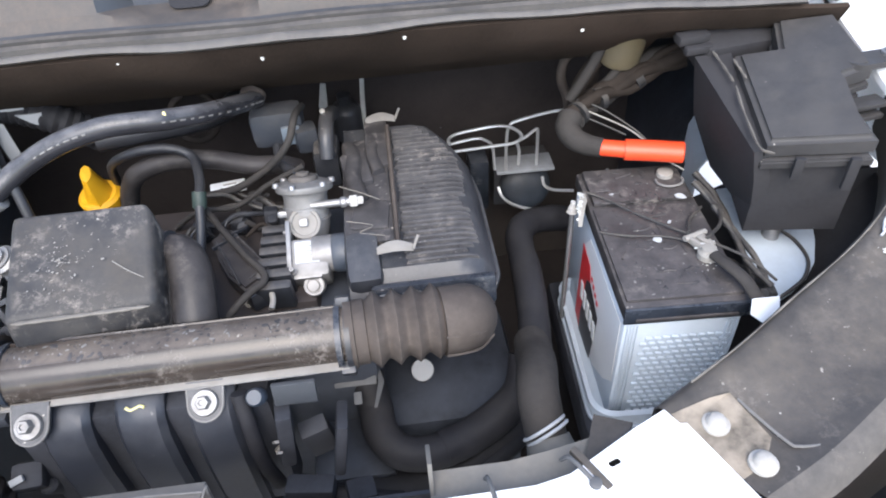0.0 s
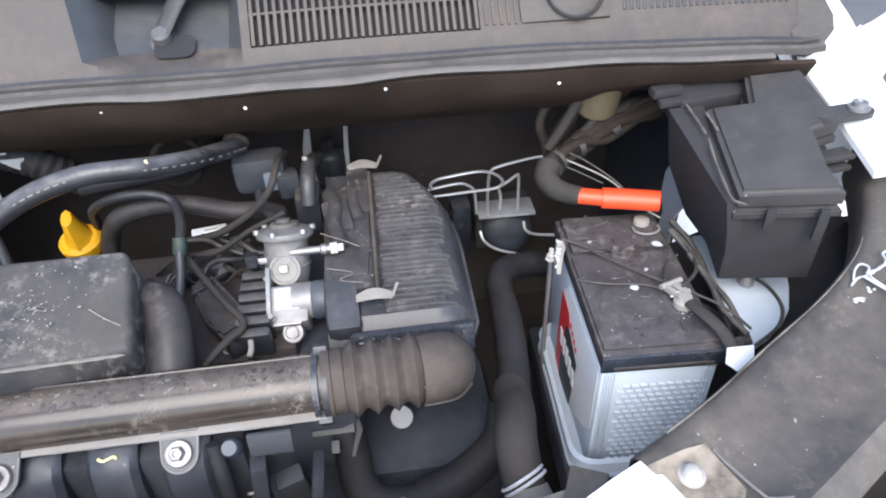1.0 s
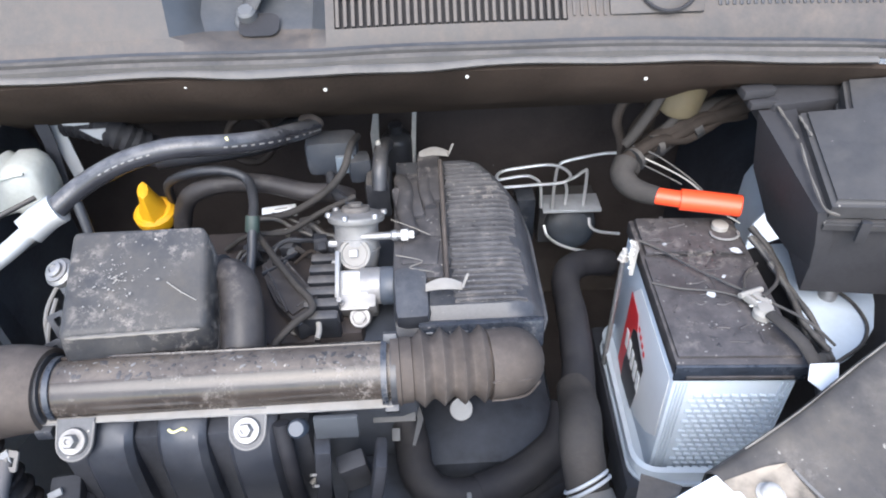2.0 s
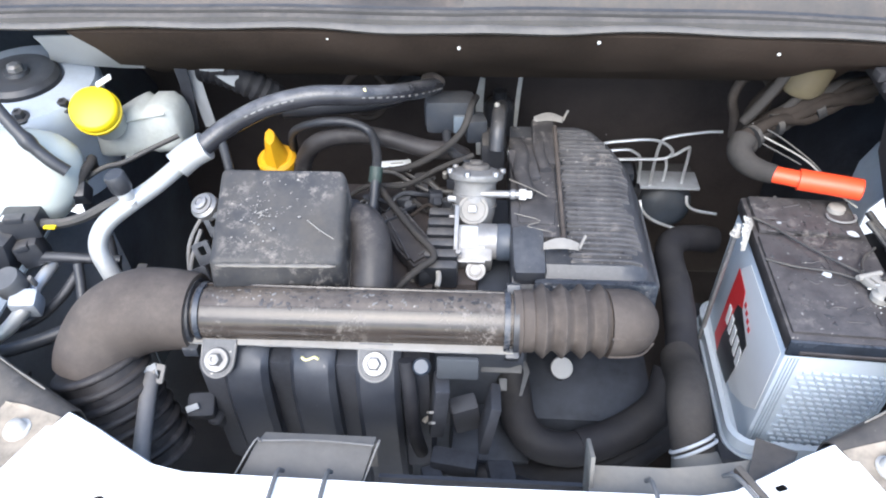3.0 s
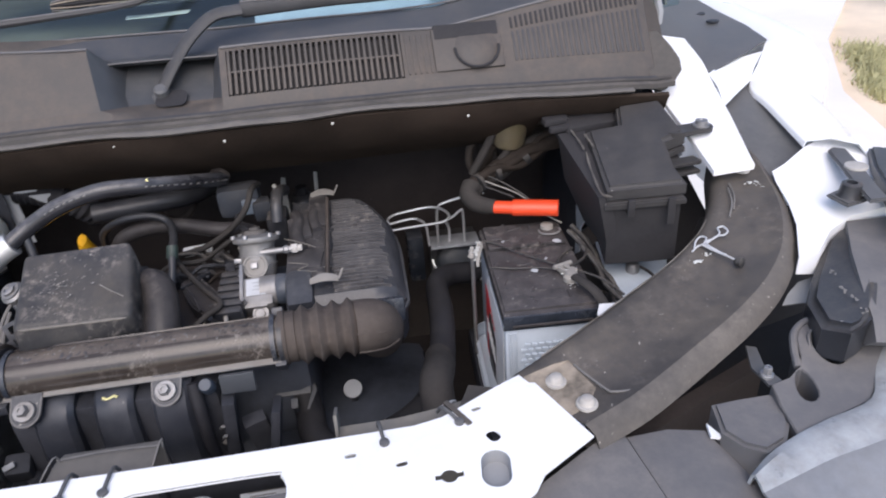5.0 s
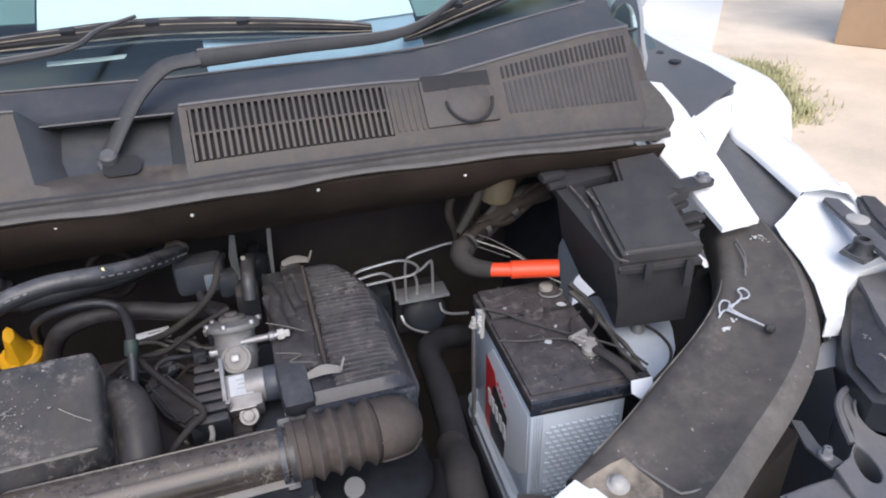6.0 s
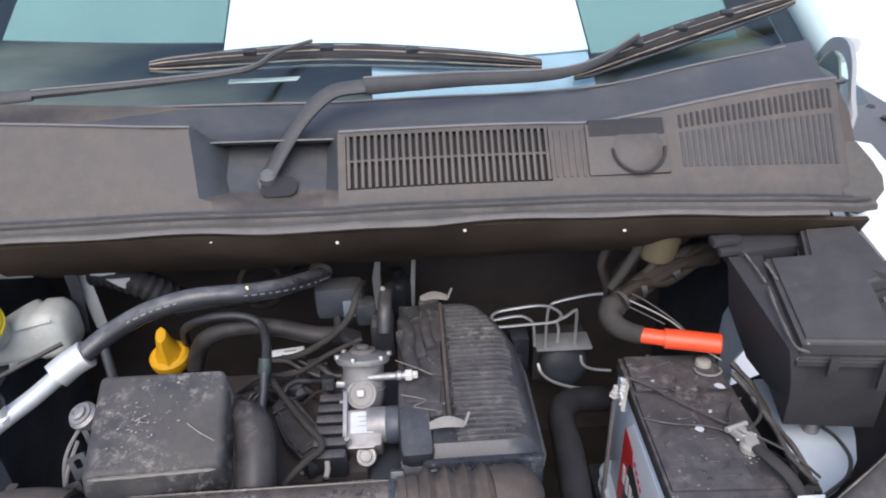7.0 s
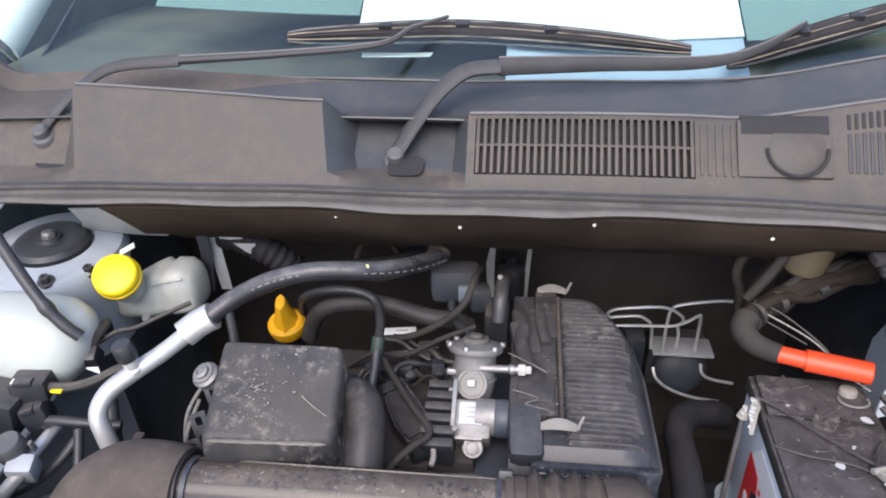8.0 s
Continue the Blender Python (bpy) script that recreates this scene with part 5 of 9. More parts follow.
def duct_top(r):
    a = radians(r.gauss(88, 16))
    x = -0.25 + 0.30 * r.random() ** (1.0 if r.random() < 0.5 else 0.6)
    n = (0, -math.cos(a), math.sin(a))
    return (x, AXY + n[1] * AXR, AXZ + n[2] * AXR), n


crumbs("dried_dirt", duct, M_WORN, "pale dried dirt crumbs", 90, 71, duct_top, 0.0013)
crumbs("dried_dirt", duct, M_CRUST, "dark dried dirt crumbs", 110, 72, duct_top, 0.0022)

# bellows and elbow to the right
bellows = thing("bellows_hose", (0.14, 0.25, 0.76), "dusty grey rubber bellows bending down to the filter box", "hose")
bm = B()
N = 140


def ribs(u):
    """Plain collar first, then four tall ribs."""
    x = 0.098 * u
    if x < 0.008:
        return 1.06
    if x < 0.020:
        return 0.99
    return 0.93 + 0.25 * (1.0 - abs(math.cos(math.pi * (x - 0.020) / 0.0195))) ** 0.75


path = [(0.066 + 0.098 * i / N, AXY + 0.002 + 0.006 * i / N, AXZ - 0.002 * i / N) for i in range(N + 1)]
tube(bm, path, 0.0328, 30, 1, radii=ribs, straight=True)
part("bellows", bm, M_RUBBER, bellows)
bm = B()
tube(bm, [(0.160, 0.250, AXZ - 0.002), (0.172, 0.2515, AXZ - 0.003), (0.181, 0.258, AXZ - 0.009), (0.187, 0.275, AXZ - 0.026), (0.188, 0.302, AXZ - 0.052), (0.188, 0.335, AXZ - 0.080)], 0.0350, 28, 8)
part("elbow", bm, M_RUBBER, bellows, "smooth down-turned elbow")
for f in (0.35, -0.5):
    bm = B()
    tube(bm, [(0.162, 0.250 - 0.0353 * math.cos(f), AXZ - 0.002 + 0.0353 * math.sin(f)), (0.178, 0.253 - 0.0353 * math.cos(f), AXZ - 0.005 + 0.0353 * math.sin(f)), (0.198, 0.256 - 0.031 * math.cos(f), AXZ - 0.010 + 0.031 * math.sin(f)), (0.214, 0.268 - 0.022 * math.cos(f), AXZ - 0.02 + 0.02 * math.sin(f))], 0.0013, 6, 5)
    part("mould_line", bm, M_RUBBER, bellows)
# elbow and bellows to the left
elbow = thing("intake_elbow", (-0.34, 0.22, 0.72), "brown-dusted rubber elbow curving down to a ribbed snorkel", "hose")
bm = B()
tube(bm, [(-0.262, AXY, AXZ), (-0.295, AXY + 0.001, AXZ + 0.001), (-0.326, AXY - 0.003, AXZ - 0.001), (-0.350, AXY - 0.016, AXZ - 0.010), (-0.364, AXY - 0.034, AXZ - 0.026), (-0.368, AXY - 0.044, AXZ - 0.042)], 0.043, 28, 8, radii=lambda u: 0.93 + 0.12 * math.sin(math.pi * min(1, u * 1.2)))
part("bend", bm, M_RUBBER, elbow)
bm = B()


def snorkel(u):
    return 1.0 + 0.10 * max(0.0, math.sin(2 * math.pi * u * 7.5)) ** 0.5 + 0.10 * u


path = [(-0.367 + 0.040 * k / 100, AXY - 0.041 - 0.040 * k / 100, AXZ - 0.036 - 0.115 * k / 100) for k in range(101)]
tube(bm, path, 0.0435, 30, 1, radii=snorkel, straight=True)
part("ribbed_end", bm, M_ELBOW, elbow, "dark ribbed lower end")

# ---- throttle body ----
thr = thing("throttle_body", (0.025, 0.40, 0.76), "dusty cast aluminium throttle and valve housing", "throttle body")
TM = pose(0.023, 0.448, 0.838, -24, 0, -3)
bm = B()
lathe(bm, [(0.022, -0.045), (0.0255, -0.030), (0.0262, -0.008), (0.0255, 0.006), (0.0275, 0.012), (0.0325, 0.0135), (0.0335, 0.0150), (0.0335, 0.0205), (0.0320, 0.022), (0.0265, 0.0225), (0.0240, 0.0245), (0.0160, 0.0255)], TM, 36)
body = part("valve_body", bm, M_ALU, thr, "cast cylindrical valve body with a flange")
bm = B()
lathe(bm, [(0.0175, 0.024), (0.0170, 0.0285), (0.0150, 0.0305), (0.0080, 0.0310), (0.0078, 0.0345), (0, 0.035)], TM, 24)
part("top_boss", bm, M_FLANK, body, "brown dusty top boss")
for a in (8, 75, 145, 200, 255, 320):
    bm = B()
    lathe(bm, [(0.0042, 0.020), (0.0042, 0.0245), (0.0034, 0.0255), (0, 0.0255)], TM @ pose(0.0325 * math.cos(radians(a)), 0.0325 * math.sin(radians(a)), 0.0), 10)
    part("flange_screw", bm, M_STEEL, body)
for z in (-0.020, -0.006):
    bm = B()
    lathe(bm, [(0.0258, z - 0.0016), (0.0276, z - 0.001), (0.0276, z + 0.001), (0.0258, z + 0.0016)], TM, 36)
    part("cast_ridge", bm, M_ALU, body)
for x, z in ((-0.027, -0.012), (-0.024, -0.036)):
    bm = B()
    box(bm, (x, -0.008, z), (0.012, 0.012, 0.008), 0.002, m=TM)
    part("cast_lug", bm, M_STEEL, body)
PM = Matrix.Translation((0.0215, 0.417, 0.8285)) @ Vector((0.0, -0.78, 0.63)).to_track_quat("Z", "Y").to_matrix().to_4x4()
bm = B()
lathe(bm, [(0.0150, -0.016), (0.0152, -0.002), (0.0185, -0.0015), (0.0190, 0.0), (0.0190, 0.0035), (0.0178, 0.0050), (0.0150, 0.0052), (0.0140, 0.0035), (0.0085, 0.0035)], PM, 30)
plugp = part("end_plug", bm, M_LID_CLIP, thr, "round end plug with a rim")
bm = B()
box(bm, (-0.001, 0.001, 0.0055), (0.0105, 0.0095, 0.007), 0.0022, m=PM)
part("square_boss", bm, M_STEEL, plugp)
bm = B()
lathe(bm, [(0.0050, 0), (0.0046, 0.034), (0.0064, 0.036), (0.0064, 0.041), (0.0050, 0.042), (0.0050, 0.046)], pose(0.030, 0.428, 0.8445, 0, 90, 1), 16)
stub = part("outlet_stub", bm, M_STEEL, thr, "bright tube stub")
bm = B()
lathe(bm, [(0.0072, 0.046), (0.0072, 0.054), (0.0050, 0.055), (0.0050, 0.061), (0, 0.062)], pose(0.030, 0.428, 0.8445, 0, 90, 1), 6)
part("hex_tip", bm, M_WHITE_BOLT, stub)
bm = B()
box(bm, (0.024, 0.386, 0.794), (0.044, 0.046, 0.044), 0.005, (30, 0, 0))
house = part("motor_housing", bm, M_ALU, thr, "silver actuator housing")
bm = B()
box(bm, (0.0025, 0.393, 0.802), (0.0055, 0.070, 0.046), 0.0018, (30, 0, 0))
part("side_plate", bm, M_STEEL, house, "bright edge plate")
bm = B()
box(bm, (0.019, 0.3655, 0.7885), (0.037, 0.008, 0.030), 0.0018, (30, 0, 0))
part("lower_flange", bm, M_STEEL, house)
bm = B()
lathe(bm, [(0.0215, -0.014), (0.0215, 0.008), (0.0205, 0.009)], pose(0.042, 0.389, 0.803, 0, 90, 0), 28)
part("motor_can", bm, M_ALU, thr, "silver motor can")
bm = B()
lathe(bm, [(0.0205, 0.010), (0.0225, 0.013), (0.0225, 0.030), (0.0210, 0.033), (0.0205, 0.044), (0.017, 0.047), (0, 0.047)], pose(0.040, 0.388, 0.803, 0, 90, 0), 28)
part("motor_sleeve", bm, M_MOTOR, thr, "dark blue motor sleeve")
bm = B()
box(bm, (0.0225, 0.3795, 0.8165), (0.027, 0.026, 0.0014), 0, (30, 0, 0))
sticker = part("sticker", bm, M_STICKER, thr, "faded white data sticker")
for i in range(3):
    bm = B()
    box(bm, (0.0235, 0.3755 + 0.0048 * i, 0.8150 + 0.0028 * i), (0.012 - 0.003 * (i == 1), 0.0012, 0.0008), 0, (30, 0, 0))
    part("print_bar", bm, M_CUP, sticker)
bm = B()
lathe(bm, [(0.0125, -0.014), (0.0125, 0.0), (0.0112, 0.002), (0.0085, 0.002), (0.008, 0.0), (0.0065, 0.0), (0.006, 0.004), (0, 0.004)], pose(0.0265, 0.354, 0.7875, 48, 0, 0), 22)
part("front_boss", bm, M_STEEL, thr, "round bolted boss")
bm = B()
bolt(bm, (0.006, 0.360, 0.806), 0.0034, (0, -0.5, 0.85), 1.3)
part("flange_bolt", bm, M_STEEL, thr)

# ---- air filter box ----
filt = thing("air_filter_box", (0.15, 0.44, 0.75), "black ribbed plastic air filter housing, dusty", "air filter")
out2 = [(0.066, 0.572), (0.090, 0.606), (0.165, 0.609), (0.188, 0.601), (0.206, 0.573), (0.228, 0.534), (0.233, 0.487), (0.232, 0.386), (0.231, 0.335), (0.222, 0.316), (0.085, 0.316), (0.07, 0.33), (0.066, 0.40)]


def filt_top(x, y):
    """The crown of the filter lid: it rises to the back and falls away to the side and front."""
    return 0.06 * (y - 0.45) - 2.6 * max(0.0, x - 0.196) ** 1.6 - 1.2 * max(0.0, 0.335 - y)


def filt_side(y):
    """The right-hand outline of the filter lid."""
    side = [(q[1], q[0]) for q in reversed(out2[2:10])]
    for (a, u), (b, v) in zip(side, side[1:]):
        if a <= y <= b:
            return u + (v - u) * (y - a) / (b - a)
    return side[-1][1]


bm = B()
YS = [0.316, 0.326, 0.338, 0.352] + [0.37 + 0.02 * k for k in range(12)] + [0.600, 0.607]
loft(bm, [[(0.068, y, 0.735)] + [(0.068 + (filt_side(y) - 0.068) * u, y, 0.822 + filt_top(0.068 + (filt_side(y) - 0.068) * u, y) - 0.012 * max(0.0, (u - 0.90) / 0.1) ** 2) for u in (0.0, 0.2, 0.4, 0.6, 0.74, 0.82, 0.88, 0.92, 0.95, 0.975, 1.0)] + [(filt_side(y) + 0.002, y, 0.79), (filt_side(y), y, 0.735)] for y in YS], thick=0.003)
housing = part("housing", bm, M_BLACK_DUSTY, filt)
bm = B()
loft(bm, [[(filt_side(y) - 0.004, y, 0.788), (filt_side(y) + 0.006, y, 0.788), (filt_side(y) + 0.006, y, 0.783), (filt_side(y) - 0.004, y, 0.783)] for y in YS], close=True)
part("rim", bm, M_BLACK_DUSTY, housing)
rng = random.Random(6)
for i in range(29):
    y = 0.343 + 0.0090 * i
    x0, x1 = 0.130 + rng.uniform(0.0, 0.004), filt_side(y) - 0.013 - abs(rng.gauss(0, 0.006))
    bm = B()
    w, h = 0.0026 + rng.gauss(0, 0.0003), 0.0040 + rng.gauss(0, 0.0003)
    xs = [x0 + (x1 - x0) * u for u in (0.0, 0.03, 0.35, 0.65, 0.85, 0.97, 1.0)]
    loft(bm, [[(x, y + rng.gauss(0, 0.0002) + d * w, 0.8215 + filt_top(x, y) + e * h * (0.0 if k in (0, 6) else 1.0)) for d, e in ((-1.0, -0.4), (-0.6, 1.0), (0.6, 1.0), (1.0, -0.4))] for k, x in enumerate(xs)], close=True)
    part("rib", bm, M_RIB, filt)
bm = B()
box(bm, (0.095, 0.47, 0.828), (0.058, 0.20, 0.012), 0.005, (3, 0, 0))
inlet = part("inlet_cover", bm, M_CRUST, filt, "dust-crusted inlet cover")
for c, sz, rot in (((0.112, 0.555, 0.838), (0.030, 0.10, 0.010), (4, 0, 0)), ((0.084, 0.500, 0.836), (0.034, 0.060, 0.014), (4, 0, 8)), ((0.098, 0.415, 0.830), (0.044, 0.050, 0.008), (3, 0, -6))):
    bm = B()
    box(bm, c, sz, 0.004, rot)
    part("raised_pad", bm, M_CRUST, inlet)
for r, pts in ((0.010, [(0.075, 0.56, 0.835), (0.082, 0.52, 0.842), (0.080, 0.48, 0.842), (0.088, 0.44, 0.838)]), (0.008, [(0.11, 0.57, 0.838), (0.105, 0.53, 0.840), (0.112, 0.49, 0.838)])):
    bm = B()
    tube(bm, pts, r, 10, 6, flat=0.65)
    part("moulded_rib", bm, M_CRUST, inlet)
bm = B()
box(bm, (0.086, 0.356, 0.806), (0.040, 0.070, 0.046), 0.012, (14, 0, 2))
part("inlet_sleeve", bm, M_BLACK_DUSTY, filt, "satin black inlet sleeve")
for pts in ([(0.07, 0.40, 0.838), (0.10, 0.39, 0.836), (0.085, 0.382, 0.834), (0.112, 0.375, 0.832)], [(0.064, 0.455, 0.848), (0.09, 0.44, 0.846), (0.11, 0.432, 0.840)]):
    bm = B()
    tube(bm, pts, 0.0007, 5, 4)
    part("cover_wire", bm, M_EDGE, filt, "thin dusty wire")
bm = B()
box(bm, (0.160, 0.315, 0.792), (0.136, 0.012, 0.034), 0.004, (-14, 0, 0))
box(bm, (0.147, 0.312, 0.775), (0.15, 0.018, 0.008), 0.003)
part("lower_rim", bm, M_GLOSS, filt, "glossy front face")
rng = random.Random(44)
bm = B()
for k in range(46):
    bmesh.ops.create_icosphere(bm, subdivisions=1, radius=rng.uniform(0.0006, 0.0017), matrix=Matrix.Translation((rng.uniform(0.10, 0.222), 0.3095 + rng.gauss(0, 0.0012), 0.800 + rng.gauss(0, 0.005))) @ Matrix.Diagonal((rng.uniform(0.8, 3.0), 1.0, 0.7, 1)))
tagged(part("dried_splash", bm, M_WORN, filt, "pale dried mud crumbs"), kind="stuff")
bm = B()
tube(bm, [(0.126, 0.36, 0.829), (0.127, 0.45, 0.835), (0.128, 0.585, 0.846)], 0.003, 6, 4)
part("clip_rod", bm, M_RUBBER, filt)
for x0, y, z in ((0.102, 0.350, 0.834), (0.100, 0.600, 0.850)):
    bm = B()
    loft(bm, [[(x0 + 0.040 * u, y + 0.8 * v * (0.45 + 0.55 * math.sin(math.pi * u)), z + 0.4 * v + 0.005 * math.sin(math.pi * u) - 0.003 + (0.001 if 0.2 < q < 0.8 else 0)) for q, v in ((0, -0.007), (0.3, -0.002), (0.7, 0.003), (1, 0.008))] for u in [k / 10 for k in range(11)]], thick=0.0022)
    clip = part("spring_clip", bm, M_LID_CLIP, filt, "pale metal spring clip")
    bm = B()
    tube(bm, [(x0 + 0.040, y - 0.003, z - 0.002), (x0 + 0.044, y + 0.004, z + 0.004), (x0 + 0.047, y + 0.008, z + 0.008)], 0.0018, 8, 3, flat=0.6)
    part("clip_tongue", bm, M_LID_CLIP, clip)


def filter_top(r):
    x, y = r.uniform(0.072, 0.205), r.uniform(0.345, 0.59)
    return (x, y, 0.8225 + filt_top(x, y) + (0.0125 if x < 0.124 and y > 0.38 else 0.0015)), (0, 0, 1)


crumbs("dried_dirt", filt, M_WORN, "pale dried dirt crumbs", 120, 73, filter_top, 0.0013)
crumbs("dried_dirt", filt, M_CRUST, "dark dried dirt crumbs", 120, 74, filter_top, 0.0024)

# ---- battery ----
bat = thing("car_battery", (0.42, 0.37, 0.60), "grey and black car battery with dusty lid on a tray", "battery")
BM = Matrix.Translation((0.3555, 0.256, 0.0)) @ Matrix.Rotation(radians(-3.2), 4, "Z")
bm = B()
box(bm, (0.0655, 0.122, 0.685), (0.129, 0.242, 0.176), 0.005, m=BM)
case = part("case", bm, M_BATCASE, bat, "pale blue-grey moulded case")
bm = B()
rng = random.Random(3)
for r in range(16):
    for c in range(10):
        z = 0.612 + 0.0088 * r
        box(bm, (0.026 + 0.0098 * c + (0.0049 if r % 2 else 0), -0.0005, z), (0.0074, 0.0032, 0.0040), 0.0008, (0, 10, 0), m=BM)
tagged(part("textured_grid", bm, M_BATCASE, case), kind="stuff")
for k in range(4):
    for u in (0.006 + 0.0035 * k, 0.1255 - 0.0035 * k):
        bm = B()
        box(bm, (u, -0.0005, 0.686), (0.0014, 0.0026, 0.160), 0.0005, m=BM)
        part("corner_rib", bm, M_BATCASE, case)
bm = B()
box(bm, (0.0655, 0.122, 0.786), (0.134, 0.247, 0.020), 0.004, m=BM)
lidb = part("lid", bm, M_BATLID, bat, "black lid caked with dust")
bm = B()
box(bm, (0.0655, 0.086, 0.7965), (0.127, 0.158, 0.006), 0.003, m=BM)
part("front_cover", bm, M_BATLID, lidb)
bm = B()
box(bm, (0.0655, 0.206, 0.7975), (0.122, 0.07, 0.010), 0.004, m=BM)
part("rear_cover", bm, M_BATLID, lidb)
rng = random.Random(21)
bm = B()
for k in range(34):
    u, v, a = rng.uniform(0.012, 0.118), rng.uniform(0.015, 0.235), rng.choice((rng.gauss(0, 0.25), rng.gauss(1.4, 0.4)))
    l, z = rng.uniform(0.006, 0.026), (0.8 if v < 0.166 else 0.8028)
    tube(bm, [tuple(BM @ Vector((u + l * q * math.cos(a) + rng.gauss(0, 0.0012), min(0.238, v + l * q * math.sin(a) + rng.gauss(0, 0.0012)), z))) for q in (-0.5, 0.0, 0.5)], rng.uniform(0.0007, 0.0016), 5, 3, flat=0.7)
tagged(part("dirt_crust", bm, M_BATLID, lidb, "wrinkled crust of dried dirt"), kind="stuff")
bm = B()
for k in range(14):
    u, v = rng.gauss(0.108, 0.008), rng.gauss(0.055, 0.010)
    bmesh.ops.create_icosphere(bm, subdivisions=1, radius=rng.uniform(0.0004, 0.0010), matrix=BM @ Matrix.Translation((min(u, 0.125), v, 0.8005)) @ Matrix.Diagonal((rng.uniform(0.8, 2.5), 1, 0.5, 1)))
tagged(part("corrosion", bm, M_RESIDUE, lidb, "white corrosion crumbs"), kind="stuff")
bm = B()
box(bm, (0.0655, -0.0025, 0.7845), (0.1345, 0.004, 0.0215), 0.0015, m=BM)
part("front_edge", bm, M_GLOSS, lidb, "glossy black front edge")
bm = B()
box(bm, (0.0655, -0.0050, 0.7800), (0.11, 0.003, 0.004), 0.001, m=BM)
part("front_rib", bm, M_BATLID, lidb)
for u, v, s, r in ((0.062, 0.098, 0.012, 20), (0.112, 0.171, 0.016, -10), (0.085, 0.128, 0.006, 50), (0.03, 0.185, 0.006, 15)):
    bm = B()
    plate(bm, [(0.5 * s * rng.uniform(0.7, 1.3) * math.cos(a), 0.33 * s * rng.uniform(0.6, 1.3) * math.sin(a)) for a in (0.3, 1.1, 1.9, 2.6, 3.5, 4.1, 4.9, 5.7)], 0.0, 0.0010, m=BM @ pose(u, v, 0.800 if v < 0.166 else 0.803, 4, 3, r))
    part("label_scrap", bm, M_STICKER, lidb, "torn white label scrap")


def battery_top(r):
    u, v = r.uniform(0.006, 0.125), r.uniform(0.01, 0.24)
    return BM @ Vector((u, v, 0.7998 if v < 0.166 else 0.8028)), (0, 0, 1)


crumbs("dried_dirt", lidb, M_WORN, "pale dried dirt crumbs", 90, 75, battery_top, 0.0012)
crumbs("dried_dirt", lidb, M_CRUST, "dark dried dirt crumbs", 160, 76, battery_top, 0.0026)
# labels on the long side
bm = B()
side = BM @ pose(-0.0005, 0, 0, 90, 0, -90)
plate(bm, [(-0.146, 0.766), (-0.006, 0.766), (-0.004, 0.668), (-0.030, 0.640), (-0.074, 0.612), (-0.134, 0.610), (-0.172, 0.622), (-0.166, 0.742)], 0, 0.0006, m=side)
lab = part("side_label", bm, M_LABELW, case, "white label on the side")
bm = B()
plate(bm, [(-0.1723, 0.737), (-0.1332, 0.732), (-0.124, 0.712), (-0.138, 0.705), (-0.150, 0.630), (-0.147, 0.602), (-0.175, 0.610)], 0.0008, 0.0012, m=side)
part("red_field", bm, M_RED, lab, "red printed field")
bm = B()
plate(bm, [(-0.138, 0.705), (-0.124, 0.712), (-0.078, 0.695), (-0.084, 0.640), (-0.089, 0.607), (-0.147, 0.602), (-0.150, 0.630)], 0.0014, 0.0018, m=side)
part("black_field", bm, M_LABELK, lab, "black printed field")
for i in range(5):
    bm = B()
    box(bm, (-0.152 + 0.0165 * i, 0.672 - 0.002 * i, 0.0022), (0.0105, 0.027, 0.0008), 0, (0, 0, 6), m=side)
    part("print_bar", bm, M_LABELW, lab)
for i in range(4):
    bm = B()
    box(bm, (-0.118 + 0.010 * i, 0.724 - 0.004 * i, 0.0016), (0.006, 0.006, 0.0006), 0, m=side)
    part("print_bar", bm, M_RED, lab)
bm = B()
o = ring2(0.0655, 0.108, 0.172, 0.245, 0.03, 5)
i = ring2(0.0655, 0.108, 0.162, 0.235, 0.026, 5)
loft(bm, [[BM @ Vector((px, py, 0.622)) for px, py in o + o[:1]], [BM @ Vector((px, py, 0.626)) for px, py in i + i[:1]], [BM @ Vector((px * 1.0, py, 0.60)) for px, py in i + i[:1]]], thick=0.002)
plate(bm, [(q.x, q.y) for q in (BM @ Vector((px, py, 0)) for px, py in o)], 0.592, 0.598)
solo("battery_tray", bm, M_BATCASE, "pale grey tray under the battery", "battery tray")
bm = B()
box(bm, (0.42, 0.37, 0.57), (0.17, 0.27, 0.05), 0.01, (0, 0, -3))
box(bm, (0.44, 0.40, 0.42), (0.08, 0.16, 0.28), 0.01)
part("tray_support", bm, M_VOID, bpy.data.objects["battery_tray"])

term = thing("positive_terminal", (0.44, 0.475, 0.81), "orange-red terminal cover on the battery with cable", "terminal cover")
bm = B()
tube(bm, [(0.392, 0.494, 0.838), (0.42, 0.484, 0.838), (0.425, 0.482, 0.838)], 0.0115, 14, 4, flat=0.9)
tube(bm, [(0.422, 0.483, 0.838), (0.455, 0.474, 0.838), (0.486, 0.466, 0.837), (0.492, 0.464, 0.837)], 0.0145, 14, 5, flat=0.9, radii=lambda u: 1.0 - 0.1 * (u > 0.95))
part("cover", bm, M_ORANGE, term)
bm = B()
lathe(bm, [(0.0105, 0), (0.010, 0.006), (0.008, 0.007), (0, 0.007)], Matrix.Translation((0.474, 0.468, 0.802)), 18)
part("post", bm, M_CLAMP, term)
bm = B()
tube(bm, [(0.396, 0.492, 0.838), (0.380, 0.502, 0.838), (0.366, 0.514, 0.841), (0.360, 0.530, 0.848), (0.368, 0.545, 0.856)], 0.0145, 14, 8, radii=lambda u: 0.85 + 0.3 * u)
part("boot", bm, M_LOOM, term, "grey rubber boot")
rng = random.Random(17)
